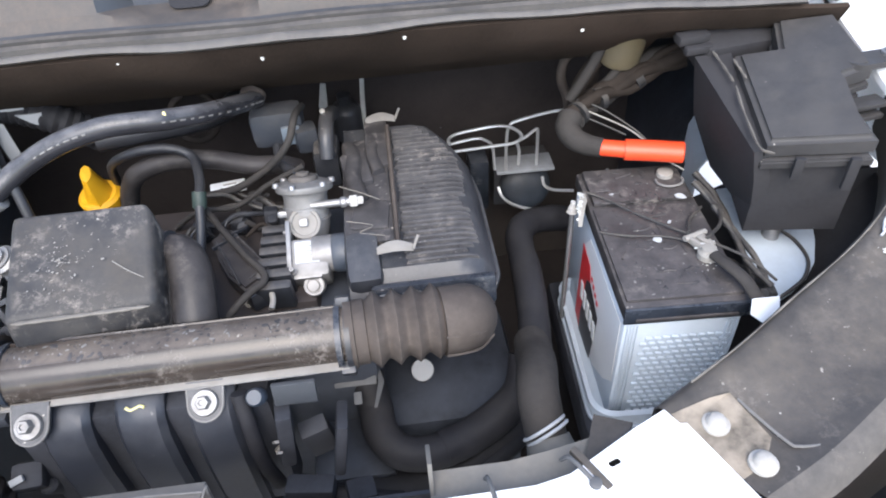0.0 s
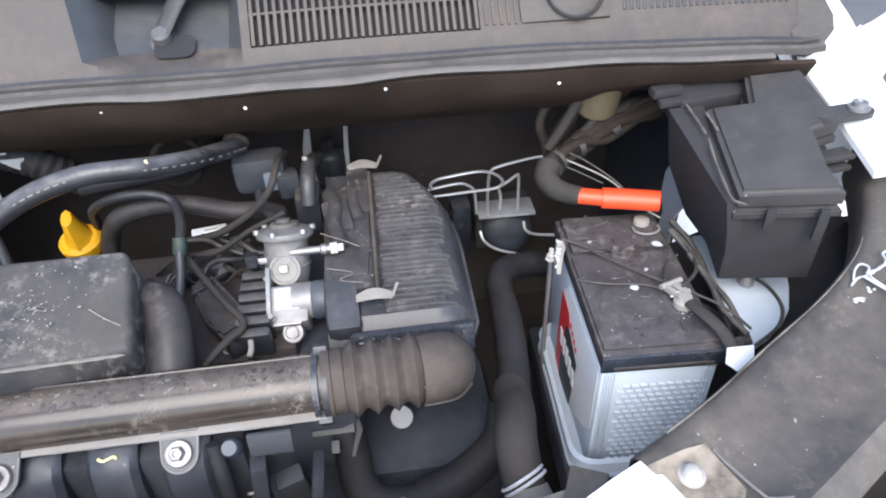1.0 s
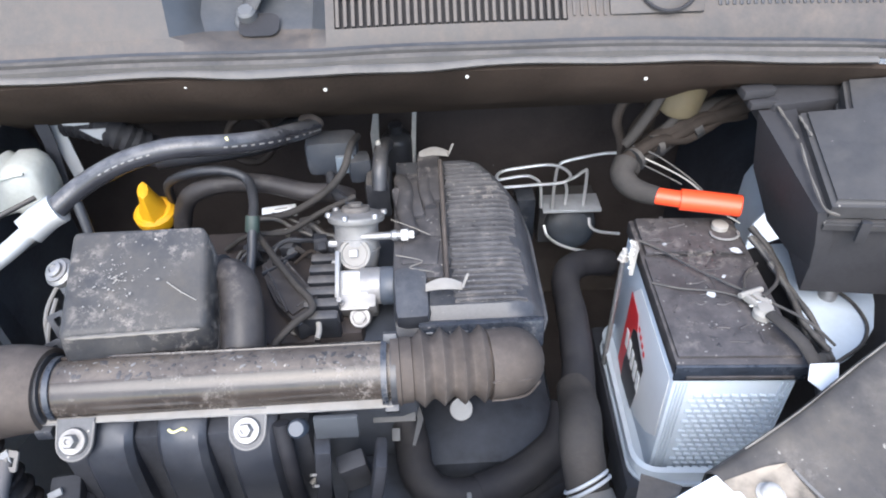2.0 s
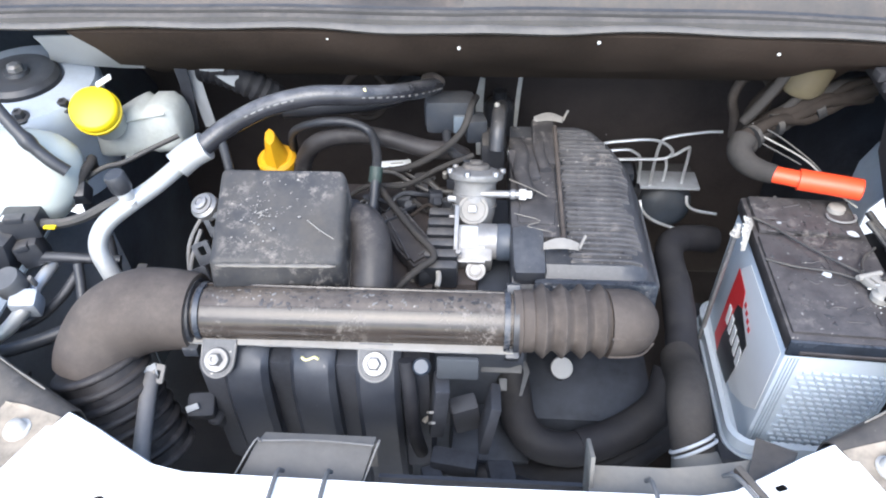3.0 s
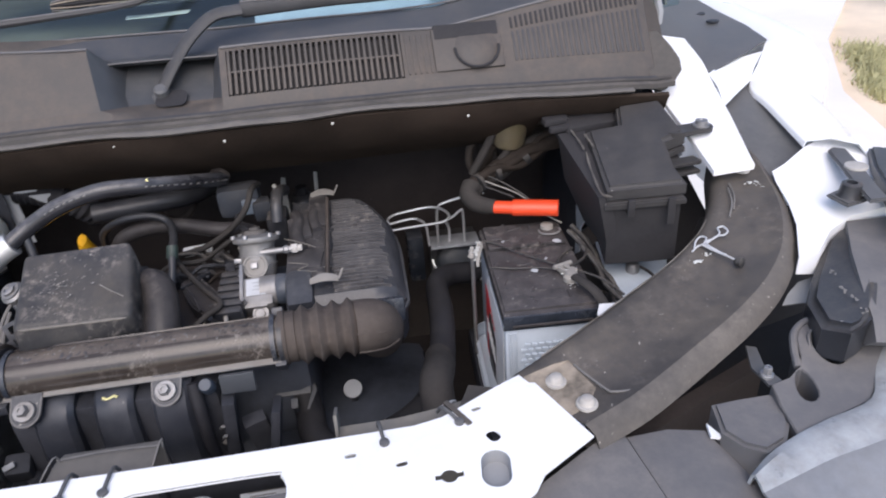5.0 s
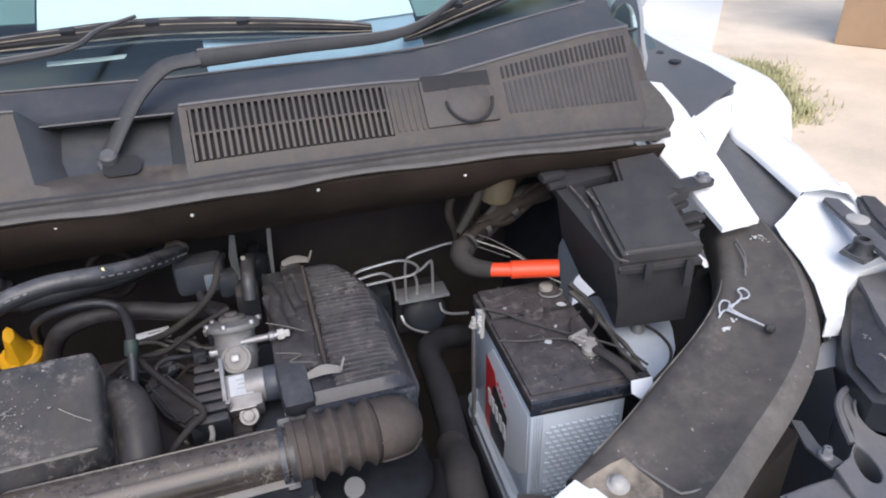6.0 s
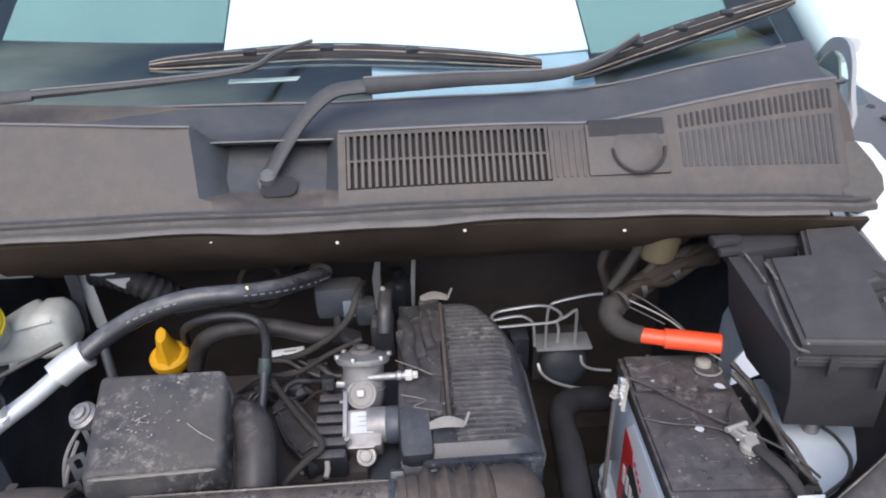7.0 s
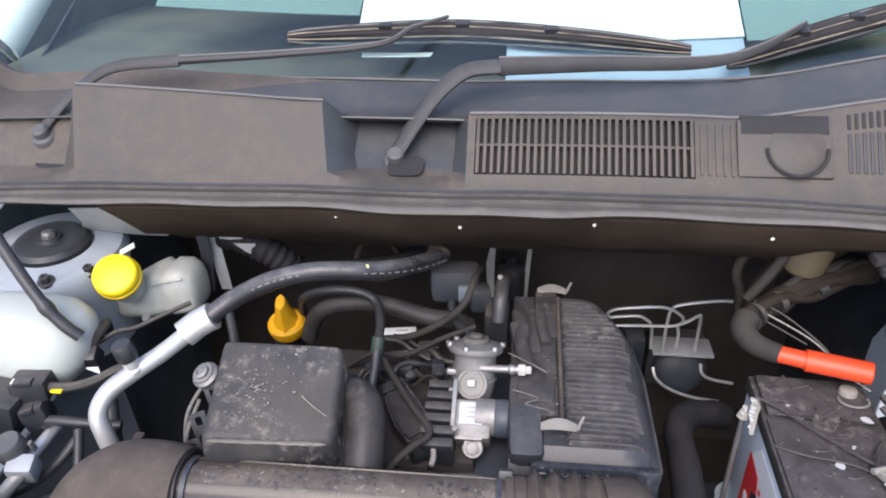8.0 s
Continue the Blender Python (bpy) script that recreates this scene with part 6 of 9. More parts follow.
LOOM = smooth_path([(0.366, 0.54, 0.852), (0.382, 0.553, 0.856), (0.41, 0.575, 0.858), (0.446, 0.588, 0.864), (0.484, 0.597, 0.884), (0.53, 0.60, 0.905)], 4)
for k in range(6):
    bm = B()
    turn, reach = rng.uniform(0, 6.28), rng.uniform(0.006, 0.010)
    tube(bm, [tuple(p + Vector((0.3, -0.5, 0.8)) * reach * math.sin(turn + 0.16 * i) + Vector((-0.5, 0.6, 0.5)) * reach * math.cos(turn + 0.16 * i) + Vector((0, 0, 0.010 * math.sin(0.5 * i + k) * (i / 20))))
              for i, p in enumerate(LOOM)], (0.0105, 0.0085, 0.0110, 0.0070, 0.0075, 0.0055)[k], 10, 2, radii=lambda u: 1.0 + 0.10 * math.sin(57 * u + 3) * math.sin(23 * u))
    part("strand", bm, M_LOOM_BR if k % 3 else M_LOOM, term, "taped strand of the cable loom")
for k in (3, 8, 14):
    bm = B()
    tube(bm, [tuple(LOOM[k]), tuple(LOOM[k] * 0.5 + LOOM[k + 1] * 0.5), tuple(LOOM[k + 1])], 0.0165, 12, 3)
    part("tape_wrap", bm, M_CABLE, term, "black tape round the loom")
for k, pts in enumerate(([(0.375, 0.56, 0.862), (0.40, 0.545, 0.856), (0.44, 0.51, 0.846), (0.475, 0.482, 0.82), (0.50, 0.47, 0.806)], [(0.38, 0.565, 0.868), (0.41, 0.55, 0.86), (0.445, 0.515, 0.845), (0.465, 0.49, 0.83)], [(0.37, 0.55, 0.86), (0.40, 0.535, 0.85), (0.43, 0.505, 0.845)])):
    bm = B()
    tube(bm, pts, 0.0012, 6, 8)
    part("thin_wire", bm, M_CLAMP if k == 0 else M_CABLE, term)
bm = B()
tube(bm, [tuple(Vector((0.474, 0.452, 0.806)) + Vector((0.017 * math.cos(a), 0.013 * math.sin(a), 0))) for a in [math.pi * (0.9 + 0.13 * k) for k in range(10)]], 0.0016, 6, 2)
part("clamp_band", bm, M_WORN, term)

neg = thing("negative_terminal", (0.465, 0.31, 0.80), "corroded negative clamp on the battery with white residue", "terminal clamp")
bm = B()
lathe(bm, [(0.0115, 0), (0.0115, 0.007), (0.009, 0.009), (0.008, 0.013), (0, 0.014)], Matrix.Translation((0.4655, 0.313, 0.801)), 16)
box(bm, (0.468, 0.332, 0.808), (0.010, 0.026, 0.008), 0.002, (0, 0, 25))
box(bm, (0.457, 0.330, 0.808), (0.005, 0.024, 0.008), 0.001, (0, 0, 25))
tube(bm, [(0.447, 0.336, 0.810), (0.475, 0.345, 0.810)], 0.0035, 8, 2)
part("clamp", bm, M_CLAMP, neg)
bm = B()
tube(bm, [(0.468, 0.305, 0.811), (0.474, 0.285, 0.813), (0.482, 0.262, 0.812), (0.488, 0.240, 0.804), (0.500, 0.228, 0.785)], 0.0075, 10, 6, flat=0.6)
part("cable", bm, M_LOOM, neg)
bm = B()
plate(bm, [(-0.020, -0.004), (-0.008, -0.017), (0.004, -0.008), (0.012, -0.010), (0.024, 0.012), (-0.010, 0.012)], 0, 0.0012, m=pose(0.489, 0.226, 0.803, 20, 10, 8))
part("paper_tag", bm, M_LABELW, neg, "white paper tag")
for k, pts in enumerate(([(0.47, 0.33, 0.813), (0.50, 0.36, 0.806), (0.515, 0.40, 0.80), (0.505, 0.44, 0.808)], [(0.365, 0.445, 0.806), (0.383, 0.428, 0.807), (0.41, 0.397, 0.806), (0.441, 0.364, 0.806), (0.475, 0.33, 0.807), (0.506, 0.296, 0.806), (0.53, 0.275, 0.79)],
                         [(0.362, 0.375, 0.80), (0.39, 0.36, 0.803), (0.43, 0.352, 0.803), (0.455, 0.335, 0.806)], [(0.495, 0.40, 0.80), (0.47, 0.375, 0.804), (0.455, 0.345, 0.812)])):
    bm = B()
    tube(bm, pts, (0.0022, 0.0016, 0.0014, 0.0018)[k], 6, 6)
    part("thin_wire", bm, M_CABLE, neg)
bm = B()
rng = random.Random(8)
for k in range(60):
    bmesh.ops.create_icosphere(bm, subdivisions=1, radius=rng.uniform(0.0006, 0.0018), matrix=Matrix.Translation((rng.gauss(0.467, 0.0045), rng.gauss(0.322, 0.008), rng.uniform(0.802, 0.812))) @ Matrix.Diagonal((rng.uniform(0.7, 1.6), rng.uniform(0.7, 1.6), 0.7, 1)))
tagged(part("corrosion", bm, M_RESIDUE, neg, "crusty white corrosion"), kind="stuff")
rod = thing("battery_hold_rod", (0.345, 0.43, 0.60), "thin steel hold-down rod with a pale nut beside the battery", "hold-down rod")
bm = B()
tube(bm, [(0.3445, 0.430, 0.60), (0.3445, 0.430, 0.70), (0.3445, 0.430, 0.792)], 0.0032, 10, 2)
part("rod", bm, M_STEEL, rod)
bm = B()
lathe(bm, [(0.0075, 0), (0.0075, 0.0015), (0.0055, 0.0016), (0.0055, 0.0075), (0.0035, 0.008), (0.0032, 0.016), (0, 0.0165)], Matrix.Translation((0.3445, 0.430, 0.790)), 6)
part("nut", bm, M_WHITE_BOLT, rod, "pale nut")
hold = thing("battery_clamp_strap", (0.352, 0.42, 0.79), "corroded white hold-down strap at the battery corner", "clamp strap")
bm = B()
loft(bm, [[(0.358, 0.446, 0.807), (0.362, 0.440, 0.808)], [(0.354, 0.436, 0.806), (0.362, 0.430, 0.806)], [(0.350, 0.427, 0.802), (0.358, 0.423, 0.803)], [(0.347, 0.414, 0.796), (0.353, 0.411, 0.797)], [(0.346, 0.406, 0.785), (0.350, 0.404, 0.786)]], thick=0.0025)
part("strap", bm, M_CLAMP, hold)
bm = B()
rng = random.Random(31)
for k in range(70):
    v = rng.gauss(0.428, 0.009)
    bmesh.ops.create_icosphere(bm, subdivisions=1, radius=rng.uniform(0.0006, 0.0020), matrix=Matrix.Translation((0.353 + 0.35 * (v - 0.428) + rng.gauss(0, 0.0018), v, 0.8035 + 0.25 * (v - 0.428) + rng.gauss(0, 0.001))) @ Matrix.Rotation(rng.uniform(0, 3), 4, "Z") @ Matrix.Diagonal((rng.uniform(0.8, 2.4), 1.0, 0.7, 1)))
tagged(part("corrosion", bm, M_RESIDUE, hold, "crusty white corrosion"), kind="stuff")
# dark clutter between battery and rail
for name, mat, r, pts in (("earth_cable", M_CABLE, 0.006, [(0.51, 0.262, 0.785), (0.53, 0.275, 0.77), (0.54, 0.31, 0.752), (0.54, 0.36, 0.73), (0.535, 0.42, 0.70)]), ("earth_cable", M_CABLE, 0.0035, [(0.50, 0.44, 0.808), (0.515, 0.41, 0.795), (0.525, 0.37, 0.785), (0.535, 0.32, 0.775), (0.53, 0.26, 0.76)]),
                          ("earth_cable", M_CABLE, 0.0042, [(0.515, 0.47, 0.80), (0.535, 0.44, 0.78), (0.54, 0.38, 0.76), (0.535, 0.32, 0.75), (0.52, 0.24, 0.73)]), ("earth_cable", M_CABLE, 0.0038, [(0.51, 0.40, 0.80), (0.522, 0.36, 0.785), (0.52, 0.32, 0.78), (0.535, 0.285, 0.77)])):
    bm = B()
    tube(bm, pts, r, 10, 8, radii=lambda u: 1 + 0.12 * math.sin(40 * u))
    solo(name, bm, mat, "dark dusty cable tangled beside the battery", "wiring", "cables beside the battery")

# ---- fuse box ----
fuse = thing("fuse_box", (0.60, 0.44, 0.80), "black plastic fuse box with a stepped sloping lid", "fuse box")
bm = B()
FT = [(0.530, 0.362), (0.541, 0.488), (0.588, 0.480), (0.599, 0.521), (0.662, 0.508), (0.669, 0.424), (0.637, 0.421), (0.630, 0.372), (0.633, 0.334)]


def fuse_z(x, y):
    """The slope of the fuse box lid."""
    return 0.3135 * (y - 0.362) + 0.194 * (x - 0.53)


def shrunk(outline, k):
    cx, cy_ = sum(p[0] for p in outline) / len(outline), sum(p[1] for p in outline) / len(outline)
    return [(cx + (x - cx) * k, cy_ + (y - cy_) * k) for x, y in outline]


plate(bm, FT, 0.888, 0.912, height=fuse_z)
bmesh.ops.bevel(bm, geom=[e for e in bm.edges if len(e.link_faces) == 2 and e.calc_face_angle(0) > 0.6], offset=0.005, segments=3, affect="EDGES", clamp_overlap=True)
flid = part("lid", bm, M_FUSELID, fuse, "stepped matt lid")
bm = B()
plate(bm, shrunk(FT, 1.035), 0.878, 0.8885, height=fuse_z)
bmesh.ops.bevel(bm, geom=[e for e in bm.edges if len(e.link_faces) == 2 and e.calc_face_angle(0) > 0.6], offset=0.002, segments=2, affect="EDGES", clamp_overlap=True)
part("rim", bm, M_FUSELID, fuse, "dusty rim under the lid")
bm = B()
plate(bm, shrunk(FT, 0.93), 0.775, 0.879, height=fuse_z)
bmesh.ops.bevel(bm, geom=[e for e in bm.edges if len(e.link_faces) == 2 and e.calc_face_angle(0) > 0.6], offset=0.006, segments=2, affect="EDGES", clamp_overlap=True)
# Base and sides below the lid hold their shade in a black colour.
part("lower_box", bm, M_DEEP, fuse, "lower box, deep shade painted into its black")
bm = B()
loft(bm, [[(0.500, 0.505, 0.945), (0.545, 0.505, 0.945), (0.535, 0.365, 0.898), (0.519, 0.365, 0.898)], [(0.512, 0.50, 0.87), (0.56, 0.50, 0.87), (0.545, 0.36, 0.86), (0.526, 0.36, 0.86)], [(0.540, 0.48, 0.80), (0.56, 0.48, 0.80), (0.555, 0.37, 0.80), (0.541, 0.37, 0.80)]], close=True)
part("side_wall", bm, M_DEEP, fuse, "side wall of the base, painted black for shade")
for pts in ([(0.520, 0.505, 0.951), (0.524, 0.475, 0.943), (0.526, 0.452, 0.9365)], [(0.527, 0.446, 0.934), (0.523, 0.420, 0.926), (0.521, 0.385, 0.914), (0.522, 0.360, 0.906), (0.534, 0.352, 0.903)], [(0.534, 0.478, 0.951), (0.536, 0.462, 0.946), (0.538, 0.448, 0.941)]):
    bm = B()
    tube(bm, pts, 0.0015, 6, 6, radii=lambda u: 0.6 + 0.7 * math.sin(9 * u) ** 2)
    part("worn_edge", bm, M_FLANK, fuse, "pale worn edge of the base")
bm = B()
box(bm, (0.592, 0.556, 0.945), (0.17, 0.085, 0.04), 0.008, (14, 0, 8))
box(bm, (0.500, 0.520, 0.962), (0.040, 0.016, 0.012), 0.003, (8, 0, 8))
box(bm, (0.505, 0.508, 0.952), (0.036, 0.010, 0.010), 0.003, (8, 0, 8))
part("rear_section", bm, M_DEEP, fuse, "dark rear section with two small tabs")
for x, w, h in ((0.560, 0.010, 0.026), (0.612, 0.010, 0.040)):
    bm = B()
    box(bm, (x, 0.352 - 0.28 * (x - 0.53), 0.893 - h / 4), (w, 0.006, h), 0.001, (0, 0, -16))
    part("latch", bm, M_DEEP, fuse)
for z in (0.915, 0.900):
    bm = B()
    box(bm, (0.664, 0.412, z), (0.05, 0.022, 0.006), 0.0015, (0, 0, 8))
    part("side_fin", bm, M_FUSELID, fuse)
bm = B()
plate(bm, ring2(0.682, 0.440, 0.075, 0.030, 0.014, 5, 6), 0.950, 0.957)
ear = part("fixing_ear", bm, M_FUSELID, fuse)
bm = B()
lathe(bm, [(0.0125, 0), (0.0125, 0.003), (0.009, 0.004), (0.009, 0.009), (0.005, 0.0095), (0.004, 0.007), (0, 0.007)], Matrix.Translation((0.702, 0.442, 0.957)), 18)
part("collar_bolt", bm, M_STEEL, ear)

# ---- brake unit behind ----
absu = thing("brake_hydraulic_unit", (0.37, 0.80, 0.55), "brake pressure unit with bent steel pipes", "brake unit")
bm = B()
box(bm, (0.366, 0.834, 0.562), (0.102, 0.044, 0.10), 0.003, (0, 0, -1))
vb = part("valve_block", bm, M_SOLENOID, absu, "dark blue-grey valve block")
bm = B()
box(bm, (0.366, 0.796, 0.6135), (0.104, 0.050, 0.006), 0.001, (0, 0, -1))
part("top_plate", bm, M_VALVE, vb, "pale machined top")
bm = B()
lathe(bm, [(0.047, -0.03), (0.047, -0.004), (0.0445, 0.005), (0.038, 0.012), (0.026, 0.0165), (0.012, 0.018), (0, 0.018)], pose(0.372, 0.797, 0.564, 66, 0, 0), 32)
part("pump_motor", bm, M_MOTOR, absu, "dark blue round pump motor")
bm = B()
box(bm, (0.280, 0.785, 0.598), (0.034, 0.05, 0.105), 0.006)
part("controller", bm, M_GLOSS, absu, "glossy dark controller box")
for pts in ([(0.225, 0.775, 0.668), (0.29, 0.775, 0.671), (0.340, 0.775, 0.673), (0.355, 0.775, 0.682), (0.352, 0.775, 0.694), (0.335, 0.775, 0.706), (0.312, 0.775, 0.711), (0.275, 0.775, 0.708), (0.242, 0.775, 0.703), (0.229, 0.775, 0.694), (0.231, 0.775, 0.684)],
            [(0.330, 0.777, 0.615), (0.330, 0.776, 0.675), (0.334, 0.776, 0.707), (0.350, 0.776, 0.717), (0.403, 0.776, 0.727), (0.43, 0.776, 0.728)],
            [(0.225, 0.785, 0.677), (0.275, 0.785, 0.684), (0.294, 0.785, 0.679), (0.307, 0.785, 0.663), (0.311, 0.785, 0.615)],
            [(0.345, 0.775, 0.674), (0.365, 0.778, 0.682), (0.380, 0.78, 0.692), (0.386, 0.782, 0.685), (0.387, 0.784, 0.615)],
            [(0.355, 0.79, 0.615), (0.356, 0.79, 0.645), (0.35, 0.785, 0.668)],
            [(0.312, 0.752, 0.60), (0.318, 0.742, 0.584), (0.340, 0.738, 0.566), (0.38, 0.735, 0.552), (0.428, 0.735, 0.545)],
            [(0.391, 0.752, 0.612), (0.394, 0.745, 0.598), (0.410, 0.742, 0.588), (0.447, 0.742, 0.581)]):
    bm = B()
    tube(bm, pts, 0.0028, 8, 8)
    part("brake_pipe", bm, M_BRIGHTPIPE, absu, "bent bright steel pipe")

# ---- coolant hoses ----
bm = B()
tube(bm, [(0.37, 0.545, 0.685), (0.345, 0.54, 0.692), (0.312, 0.525, 0.70), (0.292, 0.49, 0.705), (0.288, 0.42, 0.706), (0.281, 0.35, 0.704), (0.272, 0.30, 0.704), (0.268, 0.28, 0.704)], 0.0195, 20, 10, radii=lambda u: 0.97 + 0.05 * u + 0.02 * math.sin(23 * u) + 0.012 * math.sin(57 * u + 1))
rhose = thing("radiator_hose", (0.28, 0.34, 0.69), "dusty black upper radiator hose with a steel clip", "hose")
part("upper_length", bm, M_HOSE, rhose)
bm = B()
tube(bm, [(0.269, 0.305, 0.704), (0.266, 0.28, 0.712), (0.262, 0.25, 0.727), (0.254, 0.215, 0.737), (0.2525, 0.19, 0.732), (0.2535, 0.166, 0.716)], 0.0208, 20, 8, radii=lambda u: 0.96 + 0.12 * math.sin(2.2 * u + 0.4))
part("elbow", bm, M_LOOM, rhose, "dusty moulded elbow on the radiator neck")
rad = thing("radiator_neck", (0.25, 0.14, 0.70), "grey plastic radiator tank neck behind the panel", "radiator")
bm = B()
tube(bm, [(0.2545, 0.166, 0.717), (0.258, 0.14, 0.700), (0.258, 0.10, 0.68)], 0.0245, 18, 5, radii=lambda u: 0.92 + 0.5 * u)
part("neck", bm, M_TANKGREY, rad)
bm = B()
m = Matrix.Translation((0.2535, 0.172, 0.7215)) @ Vector((-0.42, 0.75, 0.50)).to_track_quat("Z", "Y").to_matrix().to_4x4()
for z, r, a0, a1 in ((-0.0035, 0.0232, 0, 361), (0.0025, 0.0232, 0, 361)):
    tube(bm, [tuple(m @ Vector((r * math.cos(radians(a)), r * math.sin(radians(a)), z))) for a in range(a0, a1, 15)], 0.0019, 8, 2)
part("hose_clip", bm, M_STICKER, rad, "pale wire hose clip")
bm = B()
loft(bm, [[(x, 0.078 + 0.35 * max(0, x - 0.2) ** 1.3, z) for x in (0.130, 0.165, 0.20, 0.24, 0.285)] for z in (0.70, 0.79)], thick=0.004)
loft(bm, [[(x, 0.070 + 0.35 * max(0, x - 0.2) ** 1.3 + d, 0.79 + 0.004 * (d > 0.02)) for x in (0.130, 0.165, 0.20, 0.24, 0.285)] for d in (0.0, 0.03)], thick=0.003)
box(bm, (0.132, 0.095, 0.79), (0.004, 0.03, 0.05), 0.001, (-25, 0, 0))
part("tank_cover", bm, M_TANKGREY, rad)
bm = B()
loft(bm, [[(0.285, 0.135, 0.795), (0.315, 0.118, 0.80)], [(0.262, 0.085, 0.80), (0.30, 0.095, 0.806)]], thick=0.003)
box(bm, (0.2625, 0.072, 0.813), (0.007, 0.045, 0.007), 0.002, (0, 0, 28))
part("side_strap", bm, M_BEAM, rad)

fan = thing("fan_shroud", (-0.1, 0.10, 0.70), "grey plastic fan shroud edge behind the panel", "fan shroud")
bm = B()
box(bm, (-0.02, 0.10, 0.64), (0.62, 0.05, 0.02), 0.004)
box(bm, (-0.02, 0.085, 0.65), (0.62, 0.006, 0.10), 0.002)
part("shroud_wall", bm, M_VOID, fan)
bm = B()
loft(bm, [[(-0.178, 0.072, 0.787), (-0.068, 0.072, 0.787)], [(-0.165, 0.10, 0.802), (-0.060, 0.10, 0.802)], [(-0.16, 0.115, 0.80), (-0.058, 0.115, 0.80)], [(-0.16, 0.118, 0.75), (-0.06, 0.118, 0.75)]], thick=0.003)
part("air_scoop", bm, M_SCOOP, fan, "smoky grey air scoop")
for pts in ([(-0.182, 0.072, 0.788), (-0.163, 0.098, 0.812), (-0.160, 0.104, 0.80)], [(-0.066, 0.072, 0.788), (-0.053, 0.10, 0.814), (-0.055, 0.104, 0.80)], [(-0.178, 0.0715, 0.7895), (-0.12, 0.0715, 0.790), (-0.068, 0.0715, 0.7895)], [(-0.163, 0.103, 0.8045), (-0.11, 0.105, 0.8055), (-0.058, 0.103, 0.8045)]):
    bm = B()
    tube(bm, pts, 0.0009, 6, 4)
    part("scoop_rim", bm, M_WORN, fan, "thin pale rim")
bm = B()
tube(bm, [(0.02, 0.19, 0.60), (0.07, 0.20, 0.595), (0.13, 0.205, 0.59), (0.20, 0.23, 0.60), (0.26, 0.27, 0.61)], 0.026, 16, 6)
solo("lower_hose", bm, M_HOSE, "black lower coolant hose deep in the bay", "hose")

pin = thing("dipstick_plug", (0.138, 0.323, 0.60), "pale round plug on a stem beside the filter box", "plug")
bm = B()
lathe(bm, [(0.006, -0.006), (0.0135, -0.004), (0.0145, 0.0), (0.0135, 0.004), (0, 0.006)], pose(0.138, 0.323, 0.653, 40, 0, 0), 22)
part("head", bm, M_CUP, pin)
bm = B()
tube(bm, [(0.138, 0.325, 0.65), (0.138, 0.33, 0.56)], 0.006, 10, 2)
tube(bm, [(0.125, 0.32, 0.62), (0.15, 0.318, 0.618)], 0.004, 8, 2)
part("stem", bm, M_BLACK, pin)
bm = B()
box(bm, (0.14, 0.36, 0.55), (0.24, 0.20, 0.16), 0.03)
box(bm, (0.05, 0.25, 0.58), (0.10, 0.10, 0.10), 0.02)
part("gearbox_casing", bm, M_BLOCK, engine, "dark gearbox casing")

# ---- bonnet latch in the slot ----
latch = thing("bonnet_latch", (0.01, 0.0, 0.79), "greasy bonnet latch seen through the slot with release lever", "latch")
bm = B()
box(bm, (0.0, 0.0, 0.785), (0.075, 0.045, 0.004), 0.001)
box(bm, (-0.015, -0.01, 0.792), (0.03, 0.03, 0.010), 0.002, (0, 0, 20))
box(bm, (0.02, 0.006, 0.795), (0.06, 0.006, 0.012), 0.001)
tube(bm, [(-0.03, 0.012, 0.80), (0.0, 0.014, 0.80), (0.02, 0.008, 0.80)], 0.004, 8, 4)
part("mechanism", bm, M_BLOCK, latch)
bm = B()
tube(bm, [(-0.03, 0.018, 0.80), (0.0, 0.020, 0.803), (0.012, 0.012, 0.803)], 0.004, 8, 4, flat=0.6)
tube(bm, [(-0.05, -0.004, 0.795), (0.04, 0.001, 0.795)], 0.002, 6, 2)
part("spring_bar", bm, M_ALU, latch)
bm = B()
LEVER = [(0.0520, 0.006, 0.804), (0.0525, -0.012, 0.812), (0.0520, -0.036, 0.821), (0.0510, -0.065, 0.842), (0.0500, -0.095, 0.863), (0.0490, -0.140, 0.887), (0.0490, -0.165, 0.893)]
tube(bm, LEVER, 0.0152, 12, 8, flat=0.28, radii=lambda u: 0.92 + 0.16 * u)
lever = part("release_lever", bm, M_TANKGREY, latch, "grey plastic release lever")
for d in (-0.0115, -0.002, 0.0105):
    bm = B()
    tube(bm, [(x + d, y - 0.1 * d, z + 0.0042 - 14 * d * d) for x, y, z in LEVER[1:6]], 0.0017, 6, 6)
    part("lever_rib", bm, M_TANKGREY, lever)
bm = B()
box(bm, (0.056, 0.005, 0.801), (0.064, 0.012, 0.008), 0.002)
part("cross_bar", bm, M_BUMPER, latch, "grey cross bar behind the lever")
bm = B()
loft(bm, [[(-0.022, -0.004, 0.806), (-0.013, -0.002, 0.807)], [(-0.028, -0.022, 0.803), (-0.013, -0.022, 0.803)], [(-0.022, -0.040, 0.800), (-0.013, -0.041, 0.800)]], thick=0.0015)
part("side_tab", bm, M_TANKGREY, latch, "pale bent tab")
